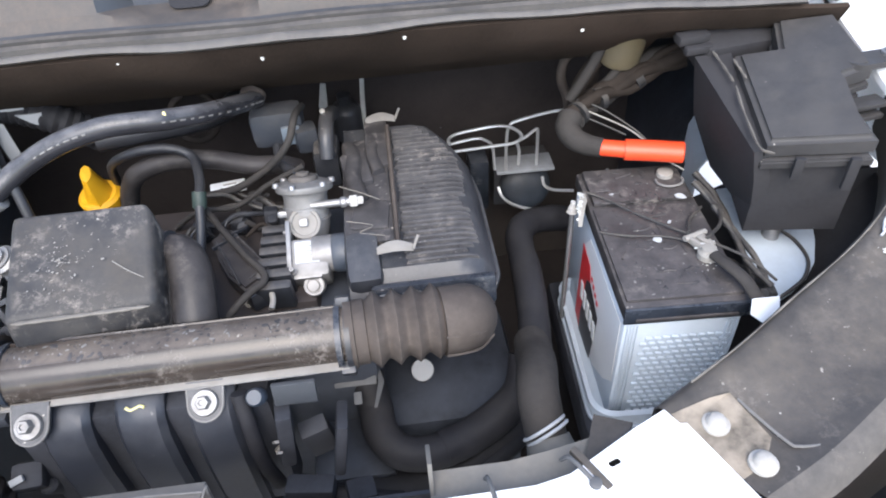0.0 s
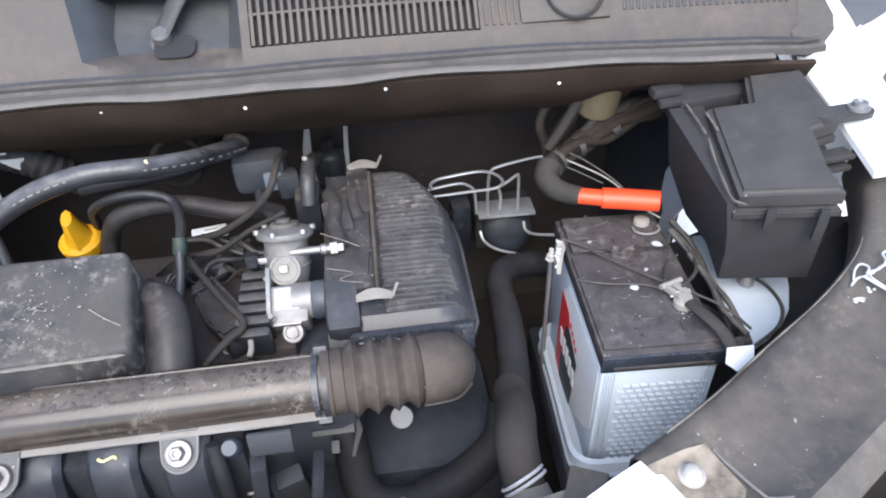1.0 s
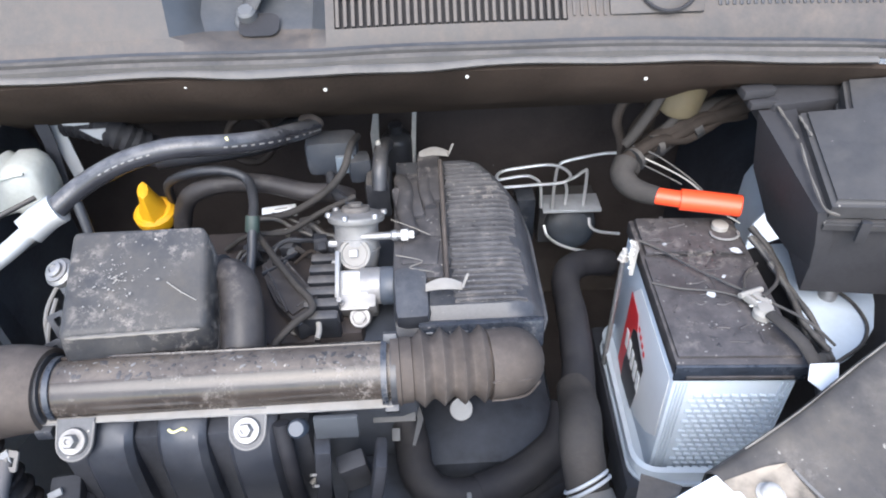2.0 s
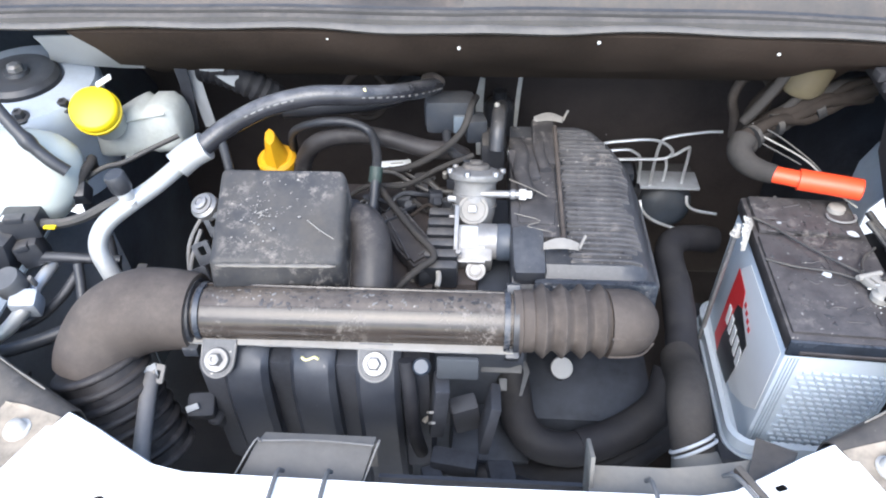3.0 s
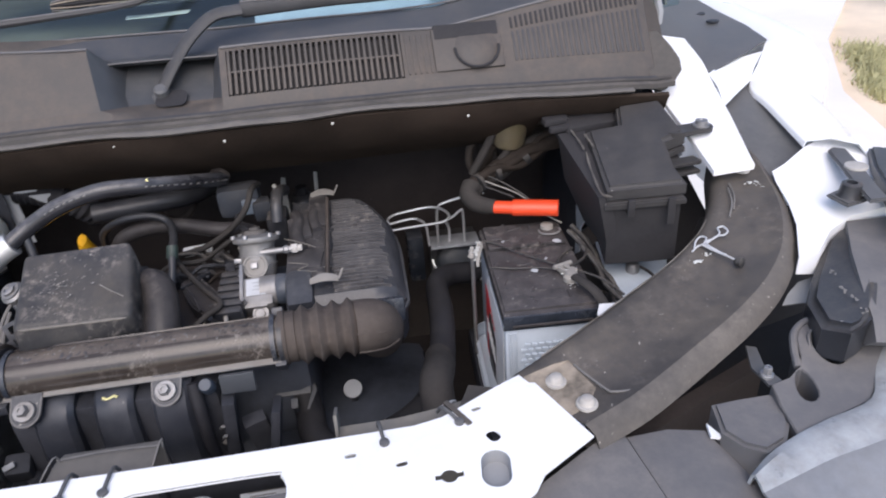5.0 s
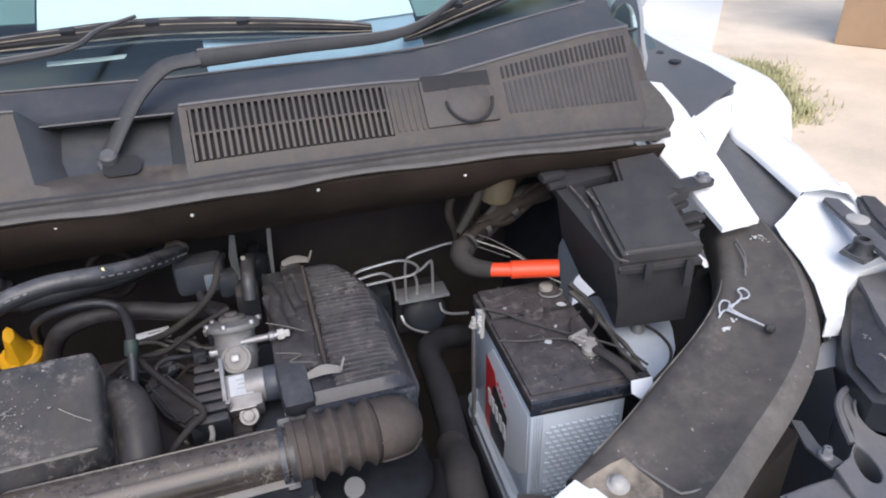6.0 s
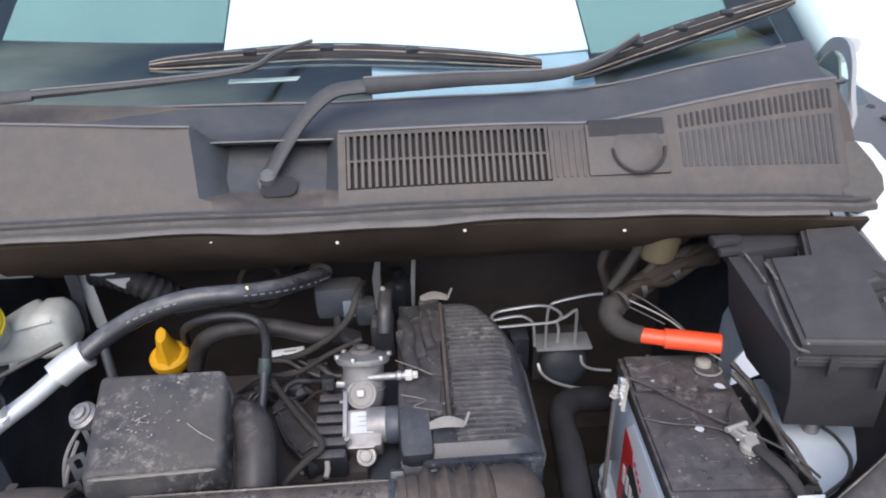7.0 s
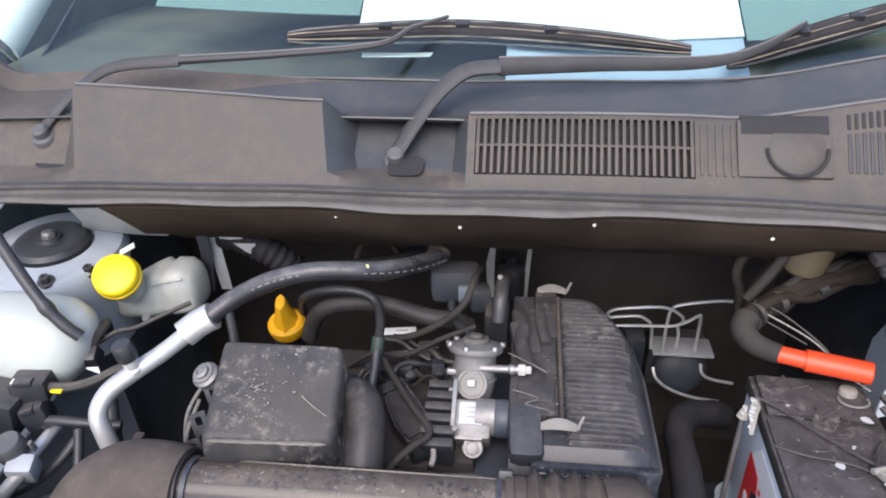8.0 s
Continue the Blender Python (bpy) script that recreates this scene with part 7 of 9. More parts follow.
for x, y, dx, dy in ((-0.136, 0.035, 0.002, 0.03), (-0.094, 0.036, 0.002, 0.03), (0.182, 0.044, -0.004, 0.028), (0.262, 0.057, -0.014, 0.024)):
    t_ = thing("cable_clip", (x, y, 0.812), "grey plastic clip pressed into the panel edge", "clip", "panel edge clips")
    bm = B()
    lathe(bm, [(0.0052, 0), (0.0052, 0.003), (0.003, 0.004), (0, 0.004)], Matrix.Translation((x, y, 0.8155)), 14)
    tube(bm, [(x, y, 0.817), (x + dx, y + dy, 0.8175), (x + dx * 1.4, y + dy * 1.3, 0.805)], 0.0020, 8, 3)
    part("clip_body", bm, M_DKGREY, t_)

# ---- grille and bumper remains in front ----
bump = thing("bumper_carrier", (0.4, -0.15, 0.5), "dark grey plastic grille carrier in front of the panel", "bumper")
bm = B()
loft(bm, [[(x, y, z) for x in (-0.75, -0.4, -0.1, 0.18, 0.20, 0.305)] for y, z in ((-0.046, 0.804), (-0.075, 0.803), (-0.16, 0.790), (-0.30, 0.74), (-0.34, 0.55))], thick=0.003)
part("grille_top", bm, M_BUMPER, bump)
bm = B()
loft(bm, [[(0.300, -0.054, 0.797), (0.330, -0.022, 0.797), (0.394, 0.016, 0.797), (0.430, 0.028, 0.795)], [(0.318, -0.12, 0.790), (0.35, -0.10, 0.792), (0.40, -0.075, 0.793), (0.44, -0.06, 0.793)],
          [(0.33, -0.30, 0.72), (0.37, -0.28, 0.73), (0.42, -0.26, 0.74), (0.46, -0.24, 0.74)]], thick=0.003)
part("corner_filler", bm, M_BUMPER, bump)
bm = B()
loft(bm, [[(0.434, 0.024, 0.790), (0.48, 0.028, 0.788), (0.520, 0.022, 0.784), (0.541, -0.038, 0.775), (0.56, -0.065, 0.765)], [(0.443, -0.06, 0.7885), (0.48, -0.055, 0.788), (0.525, -0.055, 0.784), (0.56, -0.075, 0.772), (0.60, -0.09, 0.755)],
          [(0.465, -0.24, 0.735), (0.52, -0.22, 0.735), (0.57, -0.20, 0.73), (0.62, -0.18, 0.72), (0.66, -0.16, 0.70)]], thick=0.003)
part("lamp_trim", bm, M_BUMPER, bump)

lamp = thing("headlamp", (0.66, 0.0, 0.6), "grey headlamp housing with a dusty clear cover beside the rail", "headlamp")
arc_o = [(0.528, -0.052, 0.797), (0.559, -0.032, 0.798), (0.60, -0.016, 0.801), (0.640, -0.005, 0.803), (0.697, 0.010, 0.806), (0.731, 0.050, 0.811), (0.794, 0.107, 0.820), (0.86, 0.17, 0.835), (0.93, 0.245, 0.85)]
arc_i = [(0.530, -0.072, 0.794), (0.568, -0.062, 0.796), (0.615, -0.050, 0.798), (0.665, -0.042, 0.80), (0.725, -0.028, 0.803), (0.770, 0.012, 0.808), (0.835, 0.07, 0.815), (0.90, 0.135, 0.825), (0.96, 0.20, 0.84)]
ao, ai = smooth_path(arc_o, 4), smooth_path(arc_i, 4)
bm = B()
loft(bm, [[tuple(p + Vector((0, 0.004, -0.02))), tuple(p), tuple(p * 0.75 + q * 0.25 + Vector((0, 0, 0.005))), tuple(p * 0.3 + q * 0.7 + Vector((0, 0, 0.003))), tuple(q)] for p, q in zip(ao, ai)], thick=0.003)
part("lens_rim", bm, M_LAMP, lamp, "pale translucent lens edge")
bm = B()
loft(bm, [[tuple(q), tuple(q + Vector((0.012, -0.035, -0.012))), tuple(q + Vector((0.03, -0.09, -0.05))), tuple(q + Vector((0.04, -0.14, -0.14)))] for q in ai], thick=0.003)
part("lens", bm, M_LENS, lamp, "dusty clear lens front")


def lamp_z(x, y):
    return 0.15 * y - 0.004 * math.sin(40 * x) * math.sin(35 * y)


bm = B()
shell = [(0.605, 0.046), (0.632, 0.055), (0.652, 0.068), (0.662, 0.082), (0.668, 0.102), (0.684, 0.122), (0.701, 0.128), (0.746, 0.122), (0.789, 0.130), (0.797, 0.112), (0.765, 0.080), (0.733, 0.052), (0.715, 0.028), (0.697, 0.010), (0.640, -0.005), (0.60, -0.016), (0.60, 0.02)]
bulb_hole = [(0.6985 + 0.016 * math.cos(0.35 * k), 0.086 + 0.023 * math.sin(0.35 * k)) for k in range(18)]
low_hole = [(0.644 + 0.010 * math.cos(0.42 * k) * (1.2 - 0.3 * math.sin(0.42 * k)) + 0.25 * 0.024 * math.sin(0.42 * k), 0.043 + 0.022 * math.sin(0.42 * k)) for k in range(15)]
plate(bm, shell, 0.745, 0.801, (bulb_hole, low_hole), lamp_z)
bmesh.ops.bevel(bm, geom=[e for e in bm.edges if len(e.link_faces) == 2 and e.calc_face_angle(0) > 0.9 and e.verts[0].co.z > 0.78 and e.verts[1].co.z > 0.78], offset=0.003, segments=2, affect="EDGES", clamp_overlap=True)
shell_ob = part("rear_shell", bm, M_BUMPER, lamp, "moulded grey rear shell")
bm = B()
lathe(bm, [(0.020, -0.01), (0.020, 0.004), (0.016, 0.008), (0.006, 0.009), (0.005, 0.014), (0, 0.014)], pose(0.700, 0.087, 0.778, -10, 15, 0), 20)
part("bulb_cover", bm, M_BLACK, shell_ob, "black bulb cover in a recess")
bm = B()
tube(bm, [(0.652, 0.070, 0.806), (0.660, 0.092, 0.812), (0.674, 0.116, 0.818), (0.698, 0.128, 0.822), (0.715, 0.118, 0.818)], 0.0045, 8, 6)
tube(bm, [(0.678, 0.090, 0.812), (0.684, 0.104, 0.822), (0.700, 0.116, 0.822)], 0.0018, 6, 6)
part("socket_rim", bm, M_BUMPER, shell_ob, "pale worn socket rim")
bm = B()
plate(bm, [(0.537, 0.044), (0.570, 0.046), (0.605, 0.046), (0.612, 0.030), (0.60, 0.0), (0.585, -0.020), (0.559, -0.030), (0.540, -0.018), (0.528, 0.004)], 0.72, 0.800)
bmesh.ops.bevel(bm, geom=[e for e in bm.edges if len(e.link_faces) == 2 and e.calc_face_angle(0) > 0.5], offset=0.004, segments=2, affect="EDGES", clamp_overlap=True)
part("side_housing", bm, M_BUMPER, lamp, "grey box at the lamp's inner end")
bm = B()
loft(bm, [[(0.622, 0.126, 0.80), (0.632, 0.120, 0.80)], [(0.605, 0.085, 0.803), (0.620, 0.082, 0.803)], [(0.606, 0.050, 0.806), (0.624, 0.053, 0.806)]], thick=0.003)
strp = part("support_strap", bm, M_DKGREY, lamp, "grey support strap with a screw")
bm = B()
bolt(bm, (0.612, 0.066, 0.806), 0.005, (0, 0, 1), 1.5)
part("screw", bm, M_STEEL, strp)
bm = B()
loft(bm, [[(0.697, 0.176, 0.812), (0.722, 0.172, 0.815), (0.747, 0.164, 0.812)], [(0.712, 0.190, 0.818), (0.735, 0.192, 0.822), (0.752, 0.18, 0.818)], [(0.735, 0.206, 0.822), (0.757, 0.208, 0.826), (0.765, 0.20, 0.822)]], thick=0.002)
part("pale_flange", bm, M_CUP, lamp, "pale sheet flange under the gusset")
bm = B()
plate(bm, [(0.806, 0.250), (0.850, 0.262), (0.830, 0.215), (0.800, 0.165), (0.765, 0.115), (0.735, 0.075), (0.713, 0.062), (0.694, 0.056), (0.682, 0.085), (0.700, 0.137), (0.730, 0.177), (0.786, 0.235)], -0.055, 0.0, height=lambda x, y: 0.870 + 0.02 * (y - 0.15) - 0.5 * max(0.0, 0.735 + 0.55 * (y - 0.12) - x))
bmesh.ops.bevel(bm, geom=[e for e in bm.edges if len(e.link_faces) == 2 and e.calc_face_angle(0) > 0.6], offset=0.008, segments=3, affect="EDGES", clamp_overlap=True)
bracket = part("mount_bracket", bm, M_BLACK, lamp, "black upper mounting bracket with slots")
rng = random.Random(52)
for x, y, z in ((0.738, 0.156, 0.868), (0.727, 0.122, 0.866), (0.727, 0.102, 0.868), (0.722, 0.078, 0.868)):
    bm = B()
    for k in range(4):
        box(bm, (x + rng.gauss(0, 0.0022), y + 0.003 * (k - 1.5), z + rng.gauss(0, 0.0006)), (rng.uniform(0.002, 0.005), 0.002, 0.0014), 0.0005, (rng.uniform(-20, 20), 0, rng.uniform(-60, 60)))
    part("clip_slot", bm, M_WORN, bracket, "pale worn clip")
bm = B()
loft(bm, [[(0.822, 0.252, 0.876), (0.92, 0.255, 0.872)], [(0.782, 0.185, 0.874), (0.885, 0.18, 0.868)], [(0.752, 0.125, 0.870), (0.84, 0.118, 0.862)], [(0.728, 0.070, 0.862), (0.81, 0.064, 0.850)], [(0.722, 0.050, 0.845), (0.80, 0.045, 0.832)]], thick=0.02)
part("grey_panel", bm, M_BUMPER, lamp, "smooth grey outer panel")
bm = B()
plate(bm, [(0.876, 0.385), (0.888, 0.393), (0.902, 0.381), (0.878, 0.305), (0.849, 0.224), (0.824, 0.225), (0.842, 0.285)], 0.914, 0.920)
bmesh.ops.bevel(bm, geom=[e for e in bm.edges if len(e.link_faces) == 2 and e.calc_face_angle(0) > 0.6], offset=0.0018, segments=2, affect="EDGES", clamp_overlap=True)
st = part("corner_bracket", bm, M_DKGREY, lamp, "dusty grey flat bracket")
bm = B()
plate(bm, [(0.955, 0.385), (0.968, 0.375), (0.895, 0.205), (0.832, 0.165), (0.840, 0.19), (0.872, 0.255), (0.91, 0.33), (0.945, 0.388)], 0.895, 0.916)
bmesh.ops.bevel(bm, geom=[e for e in bm.edges if len(e.link_faces) == 2 and e.calc_face_angle(0) > 0.6], offset=0.004, segments=2, affect="EDGES", clamp_overlap=True)
part("corner_flange", bm, M_BLACK, lamp, "ridged black edge strip")
bm = B()
lathe(bm, [(0.015, 0), (0.015, 0.003), (0.010, 0.004), (0.004, 0.0045), (0, 0.0045)], pose(0.872, 0.318, 0.920), 20)
part("screw", bm, M_WHITE_BOLT, st, "pale washer screw")
bm = B()
plate(bm, [(0.803, 0.276), (0.832, 0.288), (0.845, 0.250), (0.809, 0.241)], 0.902, 0.908)
bmesh.ops.bevel(bm, geom=[e for e in bm.edges if len(e.link_faces) == 2 and e.calc_face_angle(0) > 0.6], offset=0.002, segments=2, affect="EDGES", clamp_overlap=True)
clipb = part("clip_nut", bm, M_DKGREY, lamp, "grey spring nut")
bm = B()
lathe(bm, [(0.0165, 0), (0.0135, 0.006), (0.0125, 0.018), (0.010, 0.020), (0.007, 0.020), (0.006, 0.012), (0, 0.012)], pose(0.826, 0.264, 0.907), 18)
part("clip_boss", bm, M_BLACK, clipb)
bm = B()
plate(bm, [(0.523, 0.026), (0.531, 0.004), (0.519, 0.008)], 0.786, 0.79)
solo("paper_scrap", bm, M_LABELW, "small white scrap beside the lamp", "scrap")
bm = B()
box(bm, (0.565, 0.125, 0.729), (0.006, 0.007, 0.014), 0.002)
solo("yellow_tag", bm, M_YELLOW, "small yellow tag deep beside the lamp", "tag")
bm = B()
loft(bm, [[(0.432, 0.028, 0.79), (0.44, 0.034, 0.79)], [(0.472, 0.046, 0.792), (0.478, 0.056, 0.794)]], thick=0.002)
solo("white_tab", bm, M_PAINT, "small white sheet tab under the rail", "tab")

# ---- left side ----
ac = thing("air_conditioning_pipe", (-0.33, 0.38, 0.80), "matt aluminium pipe running into a dusty silver hose", "pipe")
bm = B()
tube(bm, [(-0.315, 0.400, 0.897), (-0.335, 0.372, 0.888), (-0.358, 0.345, 0.880), (-0.378, 0.322, 0.870), (-0.386, 0.306, 0.852), (-0.380, 0.298, 0.825), (-0.366, 0.29, 0.78), (-0.35, 0.28, 0.72)], 0.0102, 16, 8)
part("tube", bm, M_ALPIPE, ac)
bm = B()
tube(bm, [(-0.318, 0.396, 0.897), (-0.303, 0.408, 0.906), (-0.286, 0.414, 0.914)], 0.0168, 16, 4)
part("crimped_ferrule", bm, M_ALPIPE, ac)
HOSE = [(-0.290, 0.412, 0.913), (-0.262, 0.428, 0.930), (-0.216, 0.436, 0.952), (-0.168, 0.442, 0.963), (-0.135, 0.448, 0.962), (-0.102, 0.460, 0.956), (-0.070, 0.500, 0.938), (-0.043, 0.575, 0.907), (-0.035, 0.600, 0.897)]
bm = B()
tube(bm, HOSE, 0.0116, 18, 8)
hose = part("hose", bm, M_SILVERHOSE, ac, "dusty dark rubber hose with pale print")
track = smooth_path(HOSE, 8)
for i0, i1, n in ((13, 23, 7), (38, 62, 14)):
    bm = B()
    for k in range(n):
        a = i0 + (i1 - i0) * k / n
        p, q = track[int(a)], track[min(int(a) + 1, len(track) - 1)]
        c, d = p.lerp(q, a - int(a)), (q - p).normalized()
        out = (Vector((0, -0.93, 0.30)) - d * Vector((0, -0.93, 0.30)).dot(d)).normalized()
        l = 0.0032 if k % 3 else 0.0018
        tube(bm, [tuple(c + out * 0.0117 - d * l), tuple(c + out * 0.0117 + d * l)], 0.0011, 5, 1, straight=True)
    tagged(part("printing", bm, M_WORN, hose, "pale printed dashes"), kind="stuff")
bm = B()
box(bm, (-0.103, 0.4515, 0.9645), (0.0032, 0.004, 0.010), 0.001, (-35, 0, 20))
part("yellow_band", bm, M_TICK, hose)
bm = B()
lathe(bm, [(0.0116, -0.006), (0.0160, -0.002), (0.0165, 0.010), (0.0145, 0.013), (0.0105, 0.013), (0.0100, 0.006), (0, 0.006)], Matrix.Translation((-0.041, 0.600, 0.897)) @ Vector((0.25, 0.55, 0.45)).to_track_quat("Z", "Y").to_matrix().to_4x4(), 20)
part("end_fitting", bm, M_RUBBER, hose, "pale brown end ring")
VALVE = Matrix.Translation((-0.357, 0.347, 0.882)) @ Vector((-0.12, -0.10, 1)).to_track_quat("Z", "Y").to_matrix().to_4x4()
bm = B()
lathe(bm, [(0.0110, -0.004), (0.0110, 0.004), (0.0090, 0.006), (0.0088, 0.020), (0.0076, 0.022), (0, 0.022)], VALVE, 16)
valve = part("charge_valve", bm, M_ALPIPE, ac, "silver charging valve")
bm = B()
lathe(bm, [(0.0108, 0.018), (0.0116, 0.021), (0.0116, 0.037), (0.0098, 0.040), (0, 0.0405)], VALVE, 18)
part("valve_cap", bm, M_RUBBER_DK, valve, "dark grey valve cap")
bm = B()
box(bm, (-0.345, 0.30, 0.80), (0.012, 0.02, 0.05), 0.003)
part("lower_bracket", bm, M_BLACK, ac)

res = thing("brake_fluid_reservoir", (-0.44, 0.54, 0.80), "translucent white brake fluid reservoir with a bright yellow cap", "reservoir")
bm = B()
loft(bm, [[(x, py, pz) for py, pz in ring2(0.578, zc, d, h, 0.28 * min(d, h), 5)] for x, zc, h, d in ((-0.520, 0.818, 0.016, 0.03), (-0.513, 0.820, 0.036, 0.05), (-0.500, 0.824, 0.048, 0.062), (-0.478, 0.832, 0.058, 0.068), (-0.455, 0.840, 0.068, 0.072), (-0.438, 0.846, 0.072, 0.072), (-0.430, 0.844, 0.066, 0.066), (-0.422, 0.846, 0.074, 0.07), (-0.402, 0.848, 0.072, 0.068), (-0.392, 0.846, 0.064, 0.060), (-0.386, 0.844, 0.050, 0.048))], close=True)
part("tank", bm, M_TANK, res, sharp=70)
bm = B()
box(bm, (-0.464, 0.555, 0.812), (0.012, 0.02, 0.026), 0.004, (0, 25, 0))
part("outlet", bm, M_TANK, res)
bm = B()
box(bm, (-0.452, 0.530, 0.933), (0.022, 0.008, 0.003), 0.001, (20, -25, 20))
part("cap_tab", bm, M_LABELW, res, "white plastic tab beside the cap")
bm = B()
tube(bm, [(-0.50, 0.549, 0.845), (-0.46, 0.543, 0.862), (-0.43, 0.541, 0.872), (-0.395, 0.545, 0.878)], 0.002, 6, 5)
part("seam", bm, M_TANK, res)
bm = B()
lathe(bm, [(0.024, -0.05), (0.024, -0.012)], Matrix.Translation((-0.465, 0.509, 0.903)) @ Vector((0.16, -0.62, 0.76)).to_track_quat("Z", "Y").to_matrix().to_4x4(), 24)
part("neck", bm, M_MILKY, res)
bm = B()
CAPM = Matrix.Translation((-0.465, 0.509, 0.903)) @ Vector((0.16, -0.62, 0.76)).to_track_quat("Z", "Y").to_matrix().to_4x4()
lathe(bm, [(0.0285, -0.016), (0.030, -0.014), (0.030, 0.004), (0.028, 0.008), (0.026, 0.009), (0, 0.0095)], CAPM, 36)
capy = part("cap", bm, M_YELLOW, res, "bright yellow screw cap")
bm = B()
lathe(bm, [(0.0298, -0.010), (0.0312, -0.009), (0.0312, -0.006), (0.0298, -0.005)], CAPM, 36)
part("cap_rim", bm, M_YELLOW, capy)

wash = thing("washer_bottle", (-0.53, 0.42, 0.70), "milky white washer fluid bottle", "bottle")
bm = B()
rows = []
for z, w, d, r, ox in ((0.79, 0.10, 0.07, 0.03, -0.03), (0.805, 0.14, 0.09, 0.035, -0.016), (0.825, 0.162, 0.10, 0.04, -0.004), (0.85, 0.178, 0.104, 0.045, 0.003), (0.878, 0.175, 0.10, 0.045, 0.003), (0.894, 0.158, 0.088, 0.04, 0.0), (0.905, 0.125, 0.068, 0.032, -0.004), (0.910, 0.08, 0.04, 0.019, -0.008)):
    rows.append([(x, y, z + 0.05 * (y - 0.42)) for x, y in ring2(-0.549 + ox, 0.422, w, d, r, 6)])
loft(bm, rows, close=True)
part("bottle", bm, M_MILKY, wash, sharp=70)
bm = B()
tube(bm, [(-0.56, 0.445, 1.0), (-0.53, 0.425, 0.968), (-0.495, 0.405, 0.930), (-0.470, 0.398, 0.902), (-0.453, 0.398, 0.885)], 0.0075, 12, 6, radii=lambda u: 1.0 + 0.25 * (0.52 < u < 0.6))
part("filler_hose", bm, M_RUBBER_DK, wash)

strut = thing("strut_tower", (-0.60, 0.62, 0.80), "strut tower with shade painted into its pale tone, black rubber mount", "strut tower")
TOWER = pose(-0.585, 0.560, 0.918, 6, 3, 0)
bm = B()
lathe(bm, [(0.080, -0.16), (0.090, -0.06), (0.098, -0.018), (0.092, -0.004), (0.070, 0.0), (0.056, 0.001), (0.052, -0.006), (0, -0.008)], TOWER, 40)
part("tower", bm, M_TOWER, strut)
bm = B()
lathe(bm, [(0.050, -0.008), (0.051, 0.004), (0.046, 0.010), (0.032, 0.012), (0.026, 0.009), (0.016, 0.010), (0.014, 0.014), (0, 0.014)], TOWER, 32)
part("rubber_mount", bm, M_RUBBER_DK, strut, "black rubber mount disc")
bm = B()
lathe(bm, [(0.010, 0.012), (0.010, 0.020), (0.006, 0.023), (0, 0.023)], TOWER, 6)
part("top_nut", bm, M_STEEL, strut)
for x, y, z in ((-0.549, 0.485, 0.904), (-0.510, 0.52, 0.900)):
    bm = B()
    bolt(bm, (x, y, z), 0.007, (0.15, -0.35, 1), 1.6)
    part("tower_bolt", bm, M_BLACK, strut)

pump = thing("charge_pipe_fitting", (-0.48, 0.29, 0.70), "bare metal pipe fittings with grey caps", "pipe fitting")
bm = B()
tube(bm, [(-0.488, 0.350, 0.782), (-0.4895, 0.326, 0.780), (-0.491, 0.305, 0.778), (-0.490, 0.290, 0.772)], 0.0075, 12, 6)
part("bare_pipe", bm, M_BRIGHTPIPE, pump, "bare dull metal pipe")
bm = B()
tube(bm, [(-0.486, 0.280, 0.778), (-0.494, 0.272, 0.770), (-0.508, 0.261, 0.758), (-0.54, 0.25, 0.74)], 0.0085, 12, 6)
part("bare_pipe", bm, M_ALPIPE, pump, "bare dull metal pipe")
bm = B()
box(bm, (-0.488, 0.286, 0.778), (0.030, 0.024, 0.034), 0.006, (20, 8, 12))
lathe(bm, [(0.0125, -0.03), (0.0125, 0.0), (0.0100, 0.002), (0.0100, 0.008)], pose(-0.500, 0.297, 0.788, 14, -6, 0), 18)
part("fitting", bm, M_VALVE, pump, "pale cast fitting")
bm = B()
lathe(bm, [(0.0165, 0.002), (0.0175, 0.005), (0.0175, 0.020), (0.0155, 0.024), (0, 0.0245)], pose(-0.502, 0.298, 0.788, 14, -6, 0), 22)
part("grey_cap", bm, M_DKGREY, pump, "dark grey screw cap")
bm = B()
box(bm, (-0.484, 0.305, 0.795), (0.004, 0.006, 0.016), 0.001, (14, 0, 0))
part("cap_strap", bm, M_WORN, pump)
bm = B()
tube(bm, [(-0.530, 0.276, 0.738), (-0.507, 0.285, 0.740), (-0.485, 0.300, 0.748), (-0.466, 0.319, 0.762), (-0.455, 0.34, 0.775)], 0.0060, 10, 6)
part("hose", bm, M_RUBBER_DK, pump)
bm = B()
tube(bm, [(-0.470, 0.425, 0.845), (-0.440, 0.441, 0.860), (-0.409, 0.441, 0.870), (-0.379, 0.455, 0.880), (-0.35, 0.48, 0.885)], 0.0032, 10, 6)
part("thin_hose", bm, M_CABLE, pump)
bm = B()
tube(bm, [(-0.56, 0.345, 0.803), (-0.52, 0.34, 0.801), (-0.478, 0.34, 0.802), (-0.445, 0.342, 0.799), (-0.40, 0.35, 0.79)], 0.0065, 12, 5)
part("rod", bm, M_RUBBER_DK, pump)
for r, pts in ((0.008, [(-0.40, 0.335, 0.80), (-0.395, 0.29, 0.77), (-0.375, 0.24, 0.72)]), (0.008, [(-0.40, 0.31, 0.775), (-0.43, 0.27, 0.76), (-0.50, 0.235, 0.752), (-0.56, 0.23, 0.75)]), (0.006, [(-0.44, 0.33, 0.80), (-0.43, 0.30, 0.775), (-0.42, 0.25, 0.73)]), (0.010, [(-0.43, 0.38, 0.80), (-0.415, 0.35, 0.77), (-0.40, 0.32, 0.72)])):
    bm = B()
    tube(bm, pts, r, 10, 5)
    part("hose", bm, M_RUBBER_DK, pump)

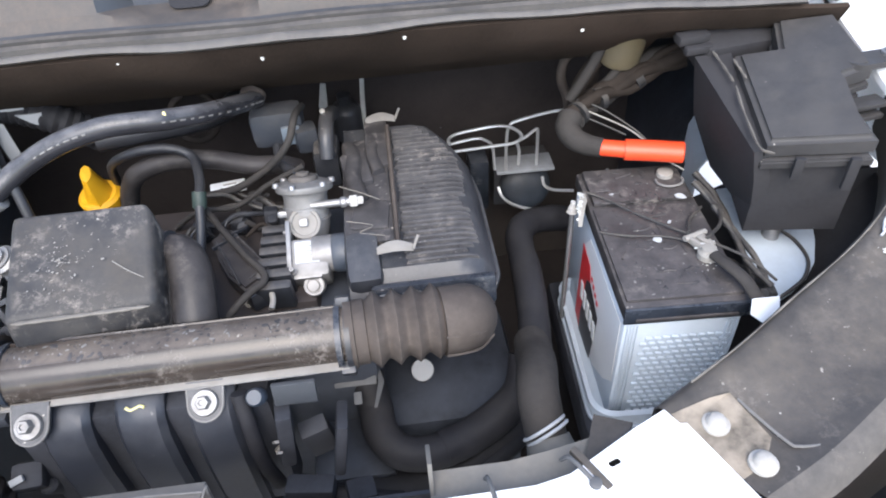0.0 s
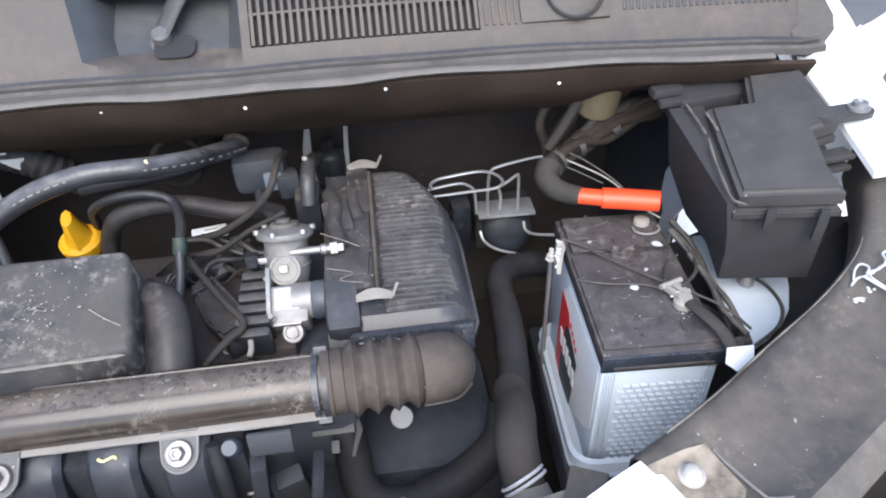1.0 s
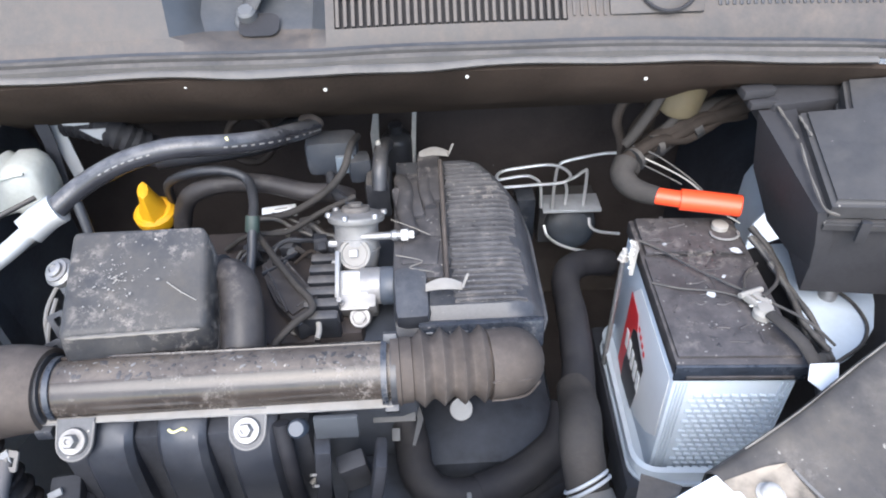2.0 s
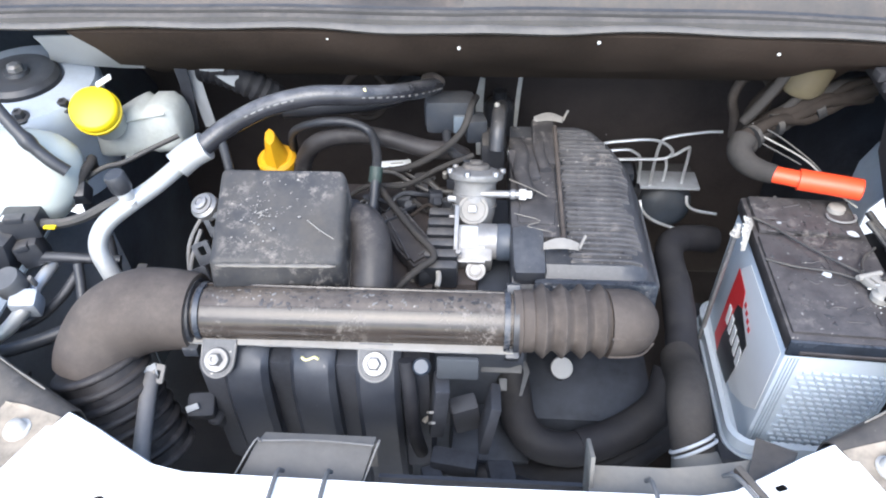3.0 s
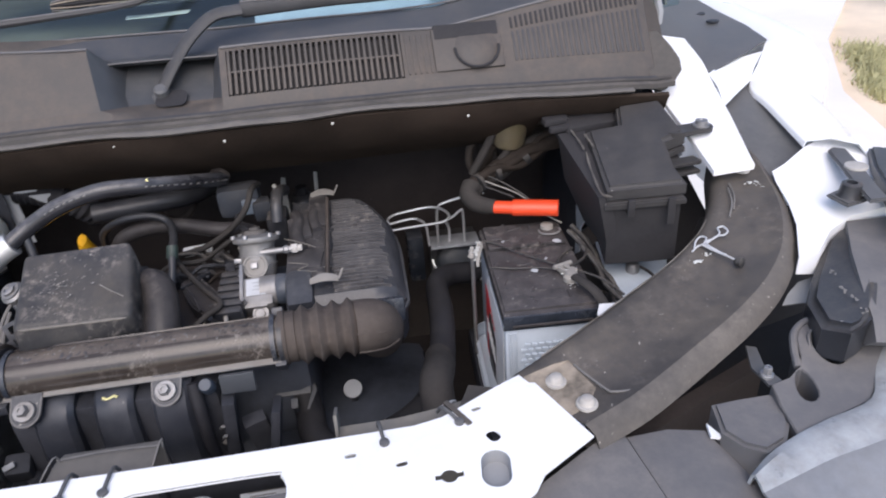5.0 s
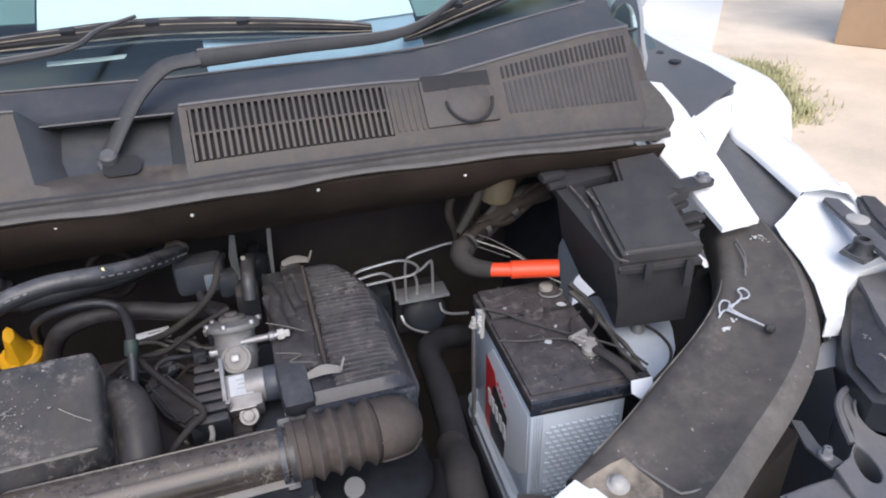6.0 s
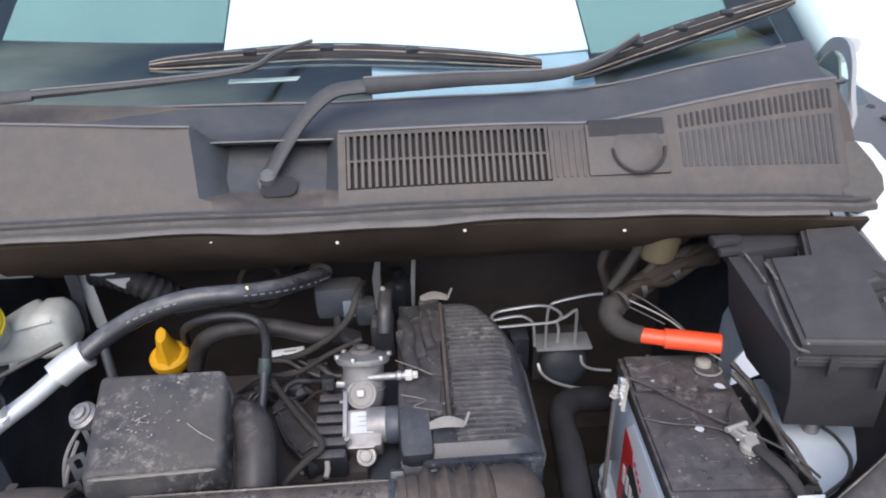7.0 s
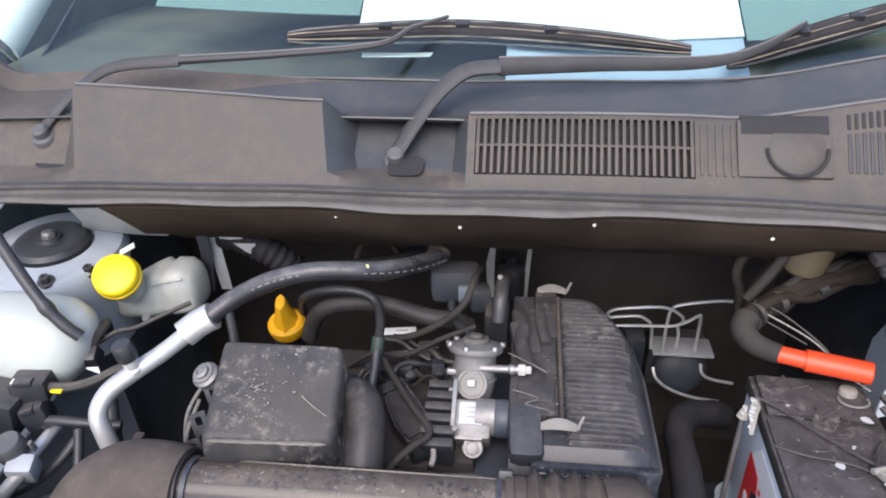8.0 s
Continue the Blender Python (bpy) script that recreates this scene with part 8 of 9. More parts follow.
plug = thing("wiring_connector", (-0.50, 0.36, 0.82), "black wiring connectors with yellow and blue plugs", "connector")
for c, sz, rot in (((-0.505, 0.36, 0.838), (0.044, 0.034, 0.03), (0, 0, 10)), ((-0.545, 0.345, 0.815), (0.062, 0.05, 0.05), (0, 10, 0)), ((-0.50, 0.345, 0.808), (0.03, 0.03, 0.034), (0, -10, 20))):
    bm = B()
    box(bm, c, sz, 0.006, rot)
    box(bm, (c[0], c[1] - 0.012, c[2] + 0.014), (sz[0] * 0.5, 0.012, 0.008), 0.002, rot)
    part("connector_body", bm, M_BLACK, plug)
bm = B()
box(bm, (-0.513, 0.348, 0.853), (0.012, 0.008, 0.003), 0.0005, (0, 0, 10))
part("white_tag", bm, M_LABELW, plug)
bm = B()
tube(bm, [(-0.485, 0.358, 0.838), (-0.458, 0.36, 0.838), (-0.426, 0.362, 0.848), (-0.393, 0.372, 0.862), (-0.36, 0.395, 0.862), (-0.33, 0.45, 0.86)], 0.006, 8, 6)
part("loom", bm, M_CABLE, plug)
bm = B()
box(bm, (-0.470, 0.352, 0.838), (0.014, 0.006, 0.003), 0.001)
part("yellow_lock", bm, M_YELLOW, plug)
bm = B()
box(bm, (-0.4635, 0.4045, 0.842), (0.013, 0.004, 0.007), 0.0015, (30, 0, 0))
part("blue_lock", bm, M_BLUE, plug)
bm = B()
box(bm, (-0.463, 0.414, 0.842), (0.024, 0.022, 0.026), 0.004, (30, 0, 8))
part("connector_body", bm, M_BLACK, plug)
bm = B()
tube(bm, [(-0.461, 0.416, 0.853), (-0.456, 0.427, 0.862), (-0.452, 0.445, 0.868), (-0.462, 0.46, 0.86), (-0.47, 0.47, 0.84)], 0.006, 10, 6)
part("pigtail", bm, M_LOOM, plug)

# ---- cables and small hoses on the engine ----
for name, mat, r, label, pts in (
    ("vacuum_hose", M_RUBBER_DK, 0.0060, "thin black vacuum hose arching over the engine", [(-0.2416, 0.587, 0.7975), (-0.2299, 0.5659, 0.8408), (-0.1878, 0.5449, 0.8689), (-0.1449, 0.5392, 0.8732), (-0.1175, 0.5336, 0.8624), (-0.1045, 0.496, 0.8539), (-0.102, 0.4623, 0.8449), (-0.1038, 0.4335, 0.8163), (-0.1066, 0.4001, 0.7944)]),
    ("crankcase_hose", M_ELBOW, 0.0124, "thick dusty black crankcase hose behind the cap", [(-0.2301, 0.5661, 0.7721), (-0.2162, 0.5615, 0.8078), (-0.1909, 0.5465, 0.8388), (-0.1472, 0.5489, 0.8492), (-0.0978, 0.5523, 0.8423), (-0.047, 0.5409, 0.8349), (-0.0141, 0.549, 0.8261), (0.0062, 0.5586, 0.8115)]),
    ("wiring_loom", M_LOOM, 0.0048, "taped wiring loom crossing behind the box", [(-0.1213, 0.5341, 0.799), (-0.0691, 0.5237, 0.8151), (-0.0236, 0.5245, 0.842), (0.004, 0.5293, 0.8703), (0.0147, 0.5554, 0.8914), (0.02, 0.6, 0.88)]),
    ("wiring_loom", M_LOOM, 0.0042, "taped wiring loom running down the head cover", [(-0.1053, 0.4765, 0.8263), (-0.0856, 0.4464, 0.8185), (-0.0473, 0.3839, 0.8191), (-0.0246, 0.3508, 0.8209), (-0.022, 0.335, 0.82), (-0.036, 0.322, 0.818), (-0.058, 0.3, 0.808), (-0.075, 0.28, 0.79)]),
    ("wiring_loom", M_LOOM, 0.0036, "thin taped wire across the head cover", [(-0.1509, 0.4878, 0.7875), (-0.1157, 0.487, 0.8102), (-0.07, 0.4895, 0.8104), (-0.0241, 0.4938, 0.8353), (0.0195, 0.5051, 0.849)]),
    ("vacuum_hose", M_RUBBER_DK, 0.0055, "thin black hose dropping behind the top box", [(-0.272, 0.425, 0.93), (-0.266, 0.415, 0.90), (-0.262, 0.405, 0.87), (-0.26, 0.395, 0.84)]),
    ("hose_joint", M_GREENJ, 0.0085, "dark green rubber hose joint", [(-0.1009, 0.4678, 0.8536), (-0.102, 0.4612, 0.8438), (-0.1031, 0.458, 0.8372)]),
    ("heater_hose", M_RUBBER_DK, 0.016, "black heater hose at the bulkhead", [(-0.25, 0.60, 0.86), (-0.15, 0.62, 0.86), (-0.10, 0.66, 0.85), (-0.08, 0.72, 0.84)]),
    ("heater_hose", M_RUBBER, 0.0055, "small pale looped hose at the bulkhead", [(-0.167, 0.7332, 0.846), (-0.1826, 0.7286, 0.8353), (-0.1898, 0.7215, 0.8184), (-0.1865, 0.7139, 0.8005), (-0.1735, 0.7081, 0.787), (-0.155, 0.706, 0.782), (-0.1365, 0.7081, 0.787), (-0.1235, 0.7139, 0.8005), (-0.1202, 0.7215, 0.8184), (-0.1274, 0.7286, 0.8353), (-0.143, 0.7332, 0.846)]),
):
    bm = B()
    tube(bm, pts, r, 12, 8)
    solo(name, bm, mat, label, "hose" if "hose" in name or "pipe" in name else "wiring", "engine hoses and looms")

rng = random.Random(63)
inj = thing("injector_wiring", (-0.06, 0.47, 0.78), "dark tangle of injector plugs and thin wires on the cylinder head", "wiring")
for x, y, a in ((-0.112, 0.470, 20), (-0.066, 0.478, -15), (-0.030, 0.486, 10), (-0.008, 0.470, 40), (-0.050, 0.520, 5), (-0.004, 0.520, -20)):
    bm = B()
    box(bm, (x, y, 0.790), (0.018, 0.024, 0.026), 0.003, (rng.uniform(-20, 20), rng.uniform(-15, 15), a))
    box(bm, (x + 0.004, y - 0.014, 0.796), (0.011, 0.012, 0.011), 0.002, (20, 0, a))
    part("injector_plug", bm, rng.choice((M_BLACK, M_VOID, M_BLACK_DUSTY)), inj)
for k in range(9):
    x, y = rng.uniform(-0.11, -0.01), rng.uniform(0.44, 0.53)
    a = rng.uniform(-0.6, 0.9)
    bm = B()
    tube(bm, [(x + 0.024 * q * math.cos(a) + rng.gauss(0, 0.004), y + 0.024 * q * math.sin(a) + rng.gauss(0, 0.004), 0.798 + rng.gauss(0.004, 0.005)) for q in (-1.5, -0.7, 0, 0.7, 1.5)], rng.uniform(0.0018, 0.0042), 8, 5)
    part("thin_wire", bm, rng.choice((M_CABLE, M_LOOM, M_LOOM_BR, M_RUBBER_DK)), inj)
for x, y, z in ((-0.028, 0.443, 0.806), (-0.074, 0.503, 0.802), (-0.020, 0.534, 0.800)):
    bm = B()
    lathe(bm, [(0.0034, -0.01), (0.0034, 0.001), (0.002, 0.002), (0, 0.002)], pose(x, y, z, 20, 0, 0), 8)
    part("pale_stud", bm, M_CLAMP, inj)

coil = thing("ignition_coil", (-0.045, 0.35, 0.80), "dusty black ignition coil between box and throttle", "ignition coil")
bm = B()
CT = [(-0.0925, 0.428), (-0.074, 0.446), (-0.046, 0.410), (-0.020, 0.370), (-0.026, 0.352), (-0.044, 0.334), (-0.066, 0.362), (-0.080, 0.392)]
plate(bm, CT, 0.794, 0.812)
bmesh.ops.bevel(bm, geom=[e for e in bm.edges if e.calc_face_angle(0) > 0.5], offset=0.003, segments=2, affect="EDGES", clamp_overlap=True)
coilb = part("coil_body", bm, M_ELBOW, coil)
for dx, dy in ((0.0, 0.0), (0.010, 0.016)):
    bm = B()
    box(bm, (-0.074 + dx, 0.417 + dy, 0.8135), (0.0022, 0.034, 0.005), 0.0008, (0, 0, -52))
    part("cross_rib", bm, M_BLACK, coilb)
for u, v in (((-0.086, 0.420), (-0.050, 0.342)), ((-0.070, 0.438), (-0.026, 0.372)), ((-0.040, 0.350), (-0.027, 0.366))):
    bm = B()
    tube(bm, [(u[0], u[1], 0.8128), ((u[0] + v[0]) / 2 + 0.001, (u[1] + v[1]) / 2, 0.8132), (v[0], v[1], 0.8128)], 0.0014, 6, 4)
    part("edge_rib", bm, M_CRUST, coilb)
bm = B()
tube(bm, [(-0.0165, 0.335, 0.806), (-0.0145, 0.322, 0.803), (-0.016, 0.312, 0.800)], 0.0032, 8, 4)
part("wire_tip", bm, M_CLAMP, coil, "pale crimped wire end")
bm = B()
box(bm, (-0.036, 0.343, 0.795), (0.024, 0.028, 0.024), 0.005, (0, 0, 36))
part("coil_plug", bm, M_BLACK, coil)
conn = thing("white_connector", (-0.092, 0.555, 0.785), "white plug lying on the wiring loom", "connector")
bm = B()
box(bm, (-0.0915, 0.5569, 0.794), (0.046, 0.0135, 0.0115), 0.002, (10, 0, 9))
part("plug_body", bm, M_LABELW, conn)
bm = B()
box(bm, (-0.0885, 0.5556, 0.7999), (0.017, 0.0016, 0.0010), 0, (10, 0, 9))
part("print_bar", bm, M_CLAMP, conn)

for name, mat, label, cat, rows in (
    ("pipe_strap", M_VOID, "dark grey strap standing beside the reservoir", "strap", [[(-0.402, 0.62, 0.925), (-0.384, 0.622, 0.925)], [(-0.398, 0.618, 0.88), (-0.382, 0.62, 0.88)], [(-0.404, 0.616, 0.812), (-0.388, 0.618, 0.812)]]),
    ("pipe_strap", M_CUP, "pale dusty strap standing beside the reservoir", "strap", [[(-0.392, 0.632, 0.905), (-0.374, 0.634, 0.905)], [(-0.388, 0.63, 0.86), (-0.370, 0.632, 0.86)], [(-0.382, 0.628, 0.81), (-0.366, 0.63, 0.81)]]),
    ("paper_label", M_CUP, "faded white label on the bulkhead hose", "label", [[(-0.366, 0.621, 0.912), (-0.348, 0.618, 0.913), (-0.331, 0.621, 0.913)], [(-0.363, 0.618, 0.905), (-0.346, 0.615, 0.905), (-0.329, 0.618, 0.905)]]),
    ("paper_label", M_CUP, "faded white label on the bulkhead hose", "label", [[(-0.342, 0.615, 0.900), (-0.326, 0.612, 0.901), (-0.309, 0.615, 0.900)], [(-0.326, 0.612, 0.890), (-0.319, 0.610, 0.887), (-0.313, 0.613, 0.883)]]),
):
    bm = B()
    loft(bm, rows, thick=0.002)
    solo(name, bm, mat, label, cat)
bm = B()
tube(bm, [(-0.37, 0.64, 0.90), (-0.34, 0.635, 0.895), (-0.305, 0.63, 0.882), (-0.28, 0.635, 0.862), (-0.262, 0.65, 0.835)], 0.020, 18, 12, radii=lambda u: 1.0 + 0.07 * math.sin(75 * u))
solo("corrugated_hose", bm, M_HOSE, "black corrugated hose at the bulkhead", "hose", "engine hoses and looms")

# brackets at the back of the engine
rb = thing("rear_bracket", (0.055, 0.80, 0.70), "pale rusty upright bracket behind the throttle", "bracket")
for rows in ([[(0.0236, 0.864, 0.7766), (0.0321, 0.8598, 0.7766)], [(0.0151, 0.8619, 0.7363), (0.0299, 0.8577, 0.7363)], [(0.0162, 0.8619, 0.6939), (0.0299, 0.8577, 0.6939)], [(0.0193, 0.8619, 0.6197), (0.0405, 0.8577, 0.6197)]], [[(0.0914, 0.864, 0.7809), (0.0978, 0.8609, 0.7809)], [(0.0872, 0.8619, 0.731), (0.0946, 0.8587, 0.731)], [(0.0861, 0.8619, 0.6939), (0.0925, 0.8587, 0.6939)], [(0.0776, 0.8619, 0.6197), (0.0882, 0.8577, 0.6197)]]):
    bm = B()
    loft(bm, rows, thick=0.003)
    part("bracket_plate", bm, M_RESIDUE, rb, "pale rusty plate")
bm = B()
lathe(bm, [(0.028, -0.05), (0.028, 0.0), (0.022, 0.01), (0.012, 0.014), (0.012, 0.03), (0, 0.032)], pose(0.0585, 0.862, 0.722), 18)
part("bushing", bm, M_RUBBER_DK, rb)
sens = thing("pressure_sensor", (0.048, 0.56, 0.82), "dark upright sensor with pale contacts", "sensor")
bm = B()
box(bm, (0.045, 0.565, 0.815), (0.034, 0.05, 0.055), 0.008)
tube(bm, [(0.048, 0.53, 0.84), (0.05, 0.545, 0.865), (0.052, 0.575, 0.872), (0.056, 0.62, 0.855)], 0.010, 12, 5)
part("sensor_body", bm, M_BLACK, sens)
for x, y, z in ((0.047, 0.536, 0.861), (0.048, 0.575, 0.883)):
    bm = B()
    bmesh.ops.create_icosphere(bm, subdivisions=2, radius=0.004, matrix=Matrix.Translation((x, y, z)))
    part("contact", bm, M_CLAMP, sens, "pale contact")
ev = thing("purge_valve", (-0.015, 0.60, 0.84), "grey-blue solenoid block behind the throttle", "solenoid valve")
bm = B()
box(bm, (-0.016, 0.602, 0.856), (0.070, 0.040, 0.052), 0.012, (0, 0, 3))
box(bm, (0.020, 0.585, 0.842), (0.030, 0.030, 0.036), 0.008, (0, 0, 12))
part("solenoid", bm, M_SOLENOID, ev)
bm = B()
box(bm, (0.002, 0.580, 0.850), (0.024, 0.006, 0.026), 0.002, (0, 0, 3))
part("face_plate", bm, M_FACE, ev, "pale blue face plate")
bm = B()
tube(bm, [(-0.02, 0.58, 0.835), (-0.015, 0.55, 0.83), (0.0, 0.52, 0.835), (0.012, 0.50, 0.845)], 0.006, 10, 5)
part("outlet_tube", bm, M_RUBBER_DK, ev)

# loom and hoses at the right rear
for name, mat, r, label, pts in (
    ("main_loom", M_LOOM_BR, 0.010, "bundled brown-taped main wiring loom", [(0.385, 0.60, 0.80), (0.388, 0.60, 0.84), (0.398, 0.605, 0.875), (0.43, 0.615, 0.905), (0.48, 0.61, 0.93), (0.53, 0.58, 0.945)]),
    ("main_loom", M_LOOM_BR, 0.013, "bundled brown-taped main wiring loom", [(0.40, 0.66, 0.90), (0.44, 0.64, 0.925), (0.49, 0.62, 0.942), (0.54, 0.59, 0.95)]),
    ("main_loom", M_LOOM, 0.007, "loose taped wiring strand at the bulkhead", [(0.375, 0.58, 0.86), (0.40, 0.585, 0.90), (0.425, 0.60, 0.935), (0.45, 0.62, 0.965)]),
    ("main_loom", M_LOOM, 0.006, "loose taped wiring strand at the bulkhead", [(0.40, 0.60, 0.85), (0.43, 0.59, 0.88), (0.46, 0.595, 0.92), (0.50, 0.60, 0.955)]),
    ("main_loom", M_LOOM_BR, 0.008, "loose taped wiring strand at the bulkhead", [(0.41, 0.62, 0.86), (0.42, 0.615, 0.90), (0.455, 0.61, 0.935), (0.47, 0.60, 0.96)]),
    ("heater_pipe", M_RUBBER, 0.007, "small looped hose standing at the bulkhead", [(0.40, 0.66, 0.79), (0.395, 0.66, 0.82), (0.384, 0.66, 0.853), (0.391, 0.66, 0.882), (0.412, 0.66, 0.890), (0.43, 0.66, 0.875), (0.432, 0.66, 0.84), (0.428, 0.67, 0.80)]),
    ("ground_cable", M_CABLE, 0.0022, "thin black cable looping over the pale sheet", [(0.592, 0.390, 0.757), (0.602, 0.387, 0.757), (0.614, 0.370, 0.752), (0.614, 0.340, 0.749), (0.596, 0.314, 0.746), (0.565, 0.296, 0.743), (0.545, 0.288, 0.74)]),
):
    bm = B()
    tube(bm, pts, r, 12, 8)
    solo(name, bm, mat, label, "wiring" if "loom" in name or "cable" in name else "hose", "rear looms")
can = thing("round_canister", (0.44, 0.66, 0.90), "dusty tan canister tucked under the cowl", "canister")
bm = B()
lathe(bm, [(0.024, -0.052), (0.029, -0.046), (0.0295, -0.012), (0.031, -0.010), (0.031, 0.002), (0.028, 0.006), (0.012, 0.010), (0.010, 0.016), (0, 0.016)], pose(0.450, 0.596, 0.962, 8, 6, 0) @ Matrix.Diagonal((1.0, 1.0, 1.25, 1)), 24)
part("canister_body", bm, M_CAN, can)
bm = B()
lathe(bm, [(0.0105, 0), (0.0105, 0.014), (0.008, 0.017), (0, 0.017)], Matrix.Translation((0.590, 0.389, 0.748)), 14)
solo("apron_stud", bm, M_STEEL, "short earthing stud on the inner wing", "stud")

# cable clip lying on the rail
wire = thing("wire_clip", (0.66, 0.28, 0.862), "twisted white wire loop lying on the rail", "wire")
bm = B()
tube(bm, [(0.611, 0.257, 0.8575), (0.622, 0.264, 0.860), (0.634, 0.264, 0.863), (0.650, 0.270, 0.868), (0.660, 0.268, 0.870), (0.668, 0.275, 0.871), (0.667, 0.286, 0.872), (0.659, 0.285, 0.871), (0.656, 0.274, 0.870), (0.645, 0.267, 0.867), (0.632, 0.264, 0.864), (0.640, 0.240, 0.862), (0.651, 0.221, 0.860)], 0.0013, 6, 5)
tube(bm, [(0.616, 0.262, 0.859), (0.624, 0.274, 0.863), (0.633, 0.279, 0.865), (0.637, 0.272, 0.866), (0.630, 0.264, 0.864)], 0.0012, 6, 5)
tube(bm, [(0.626, 0.262, 0.8635), (0.636, 0.245, 0.862), (0.645, 0.232, 0.861)], 0.0017, 6, 4)
part("loop", bm, M_STICKER, wire)
bm = B()
lathe(bm, [(0.003, 0), (0.0065, 0.004), (0.0065, 0.010), (0, 0.013)], pose(0.651, 0.221, 0.858, 80, 0, 28), 12)
part("black_tip", bm, M_CABLE, wire)

# ---- small things under the duct ----
item = thing("sensor_bracket", (0.02, 0.20, 0.76), "grey bracket and plugs under the intake duct", "bracket")
bm = B()
box(bm, (0.012, 0.203, 0.793), (0.042, 0.006, 0.026), 0.002, (-10, 0, 0))
part("plate", bm, M_COWL_DK, item)
bm = B()
lathe(bm, [(0.009, -0.012), (0.009, 0.004), (0.007, 0.008), (0, 0.008)], pose(-0.024, 0.20, 0.797, 40, 0, 0), 14)
part("grey_plug", bm, M_MOTOR, item)
bm = B()
tube(bm, [(-0.040, 0.205, 0.80), (-0.036, 0.19, 0.765), (-0.034, 0.185, 0.71), (-0.028, 0.19, 0.66)], 0.008, 10, 6)
solo("injector_hose", bm, M_HOSE, "thin black hose dropping beside the manifold", "hose")
tclip = thing("spring_bracket", (0.084, 0.274, 0.66), "small grey T-shaped spring bracket over the gearbox", "bracket")
bm = B()
box(bm, (0.0600, 0.2800, 0.70), (0.0480, 0.010, 0.003), 0.001, (30, 0, 0))
box(bm, (0.0620, 0.2590, 0.697), (0.009, 0.014, 0.004), 0.001, (30, 0, 0))
part("cross_piece", bm, M_DKGREY, tclip)
bm = B()
loft(bm, [[(0.0840, 0.2970, 0.70), (0.0880, 0.2970, 0.70)], [(0.0860, 0.2740, 0.703), (0.0930, 0.2740, 0.703)], [(0.0800, 0.2420, 0.70), (0.0830, 0.2420, 0.70)]], thick=0.0015)
part("curved_blade", bm, M_DKGREY, tclip)
bm = B()
tube(bm, [(0.0620, 0.2610, 0.698), (0.0620, 0.2750, 0.66), (0.0620, 0.2850, 0.60)], 0.004, 8, 3)
part("stem", bm, M_VOID, tclip)
item = thing("white_clip", (-0.02, 0.22, 0.70), "small pale plastic clip deep by the manifold", "clip")
bm = B()
tube(bm, [(-0.030, 0.232, 0.70), (-0.020, 0.222, 0.705), (-0.014, 0.212, 0.70)], 0.004, 8, 4, flat=0.6)
tube(bm, [(-0.026, 0.205, 0.695), (-0.018, 0.212, 0.70)], 0.003, 8, 3)
part("clip_body", bm, M_CLAMP, item)
bm = B()
tube(bm, [(-0.312, 0.205, 0.765), (-0.306, 0.165, 0.755), (-0.299, 0.12, 0.735), (-0.295, 0.09, 0.70)], 0.0085, 12, 6)
solo("overflow_pipe", bm, M_BUMPER, "grey pipe running down behind the panel", "pipe")
item = thing("lifting_eye", (-0.33, 0.19, 0.74), "grey bracket with a round hole", "bracket")
bm = B()
plate(bm, ring2(0, 0, 0.022, 0.036, 0.008), -0.002, 0.002, [ring2(0, 0.006, 0.009, 0.009, 0.0044)], m=pose(-0.325, 0.188, 0.752, 45, 0, -20))
part("eye_plate", bm, M_VALVE, item)
item = thing("drain_plug", (-0.27, 0.19, 0.68), "small pale tab on a black boss", "plug")
bm = B()
box(bm, (-0.272, 0.205, 0.708), (0.030, 0.028, 0.034), 0.007, (30, 10, 12))
lathe(bm, [(0.010, -0.04), (0.010, 0.0), (0.007, 0.003), (0, 0.003)], pose(-0.262, 0.205, 0.69, 30, 0, 0), 14)
part("boss", bm, M_VOID, item)
bm = B()
box(bm, (-0.274, 0.1905, 0.7245), (0.014, 0.007, 0.004), 0.001, (40, -14, 18))
part("tab", bm, M_CUP, item, "pale tab")
hc = thing("hose_bracket", (-0.32, 0.20, 0.75), "pointed grey spring bracket under the intake elbow", "bracket")
bm = B()
loft(bm, [[(-0.345, 0.196, 0.764), (-0.344, 0.197, 0.760)], [(-0.322, 0.199, 0.773), (-0.320, 0.196, 0.756)], [(-0.304, 0.204, 0.781), (-0.303, 0.198, 0.764)]], thick=0.0018)
part("blade", bm, M_CUP, hc)
bm = B()
plate(bm, ring2(0, 0, 0.015, 0.020, 0.002), -0.001, 0.001, [ring2(0, -0.001, 0.007, 0.009, 0.001)], m=pose(-0.302, 0.199, 0.771, 45, 0, -12))
part("loop", bm, M_WORN, hc)
bm = B()
tube(bm, [(-0.33, 0.10, 0.70), (-0.27, 0.095, 0.692), (-0.20, 0.092, 0.70), (-0.12, 0.09, 0.69), (0.0, 0.09, 0.69)], 0.010, 10, 6)
solo("shroud_loom", bm, M_LOOM, "dark taped loom along the fan shroud", "wiring")
bm = B()
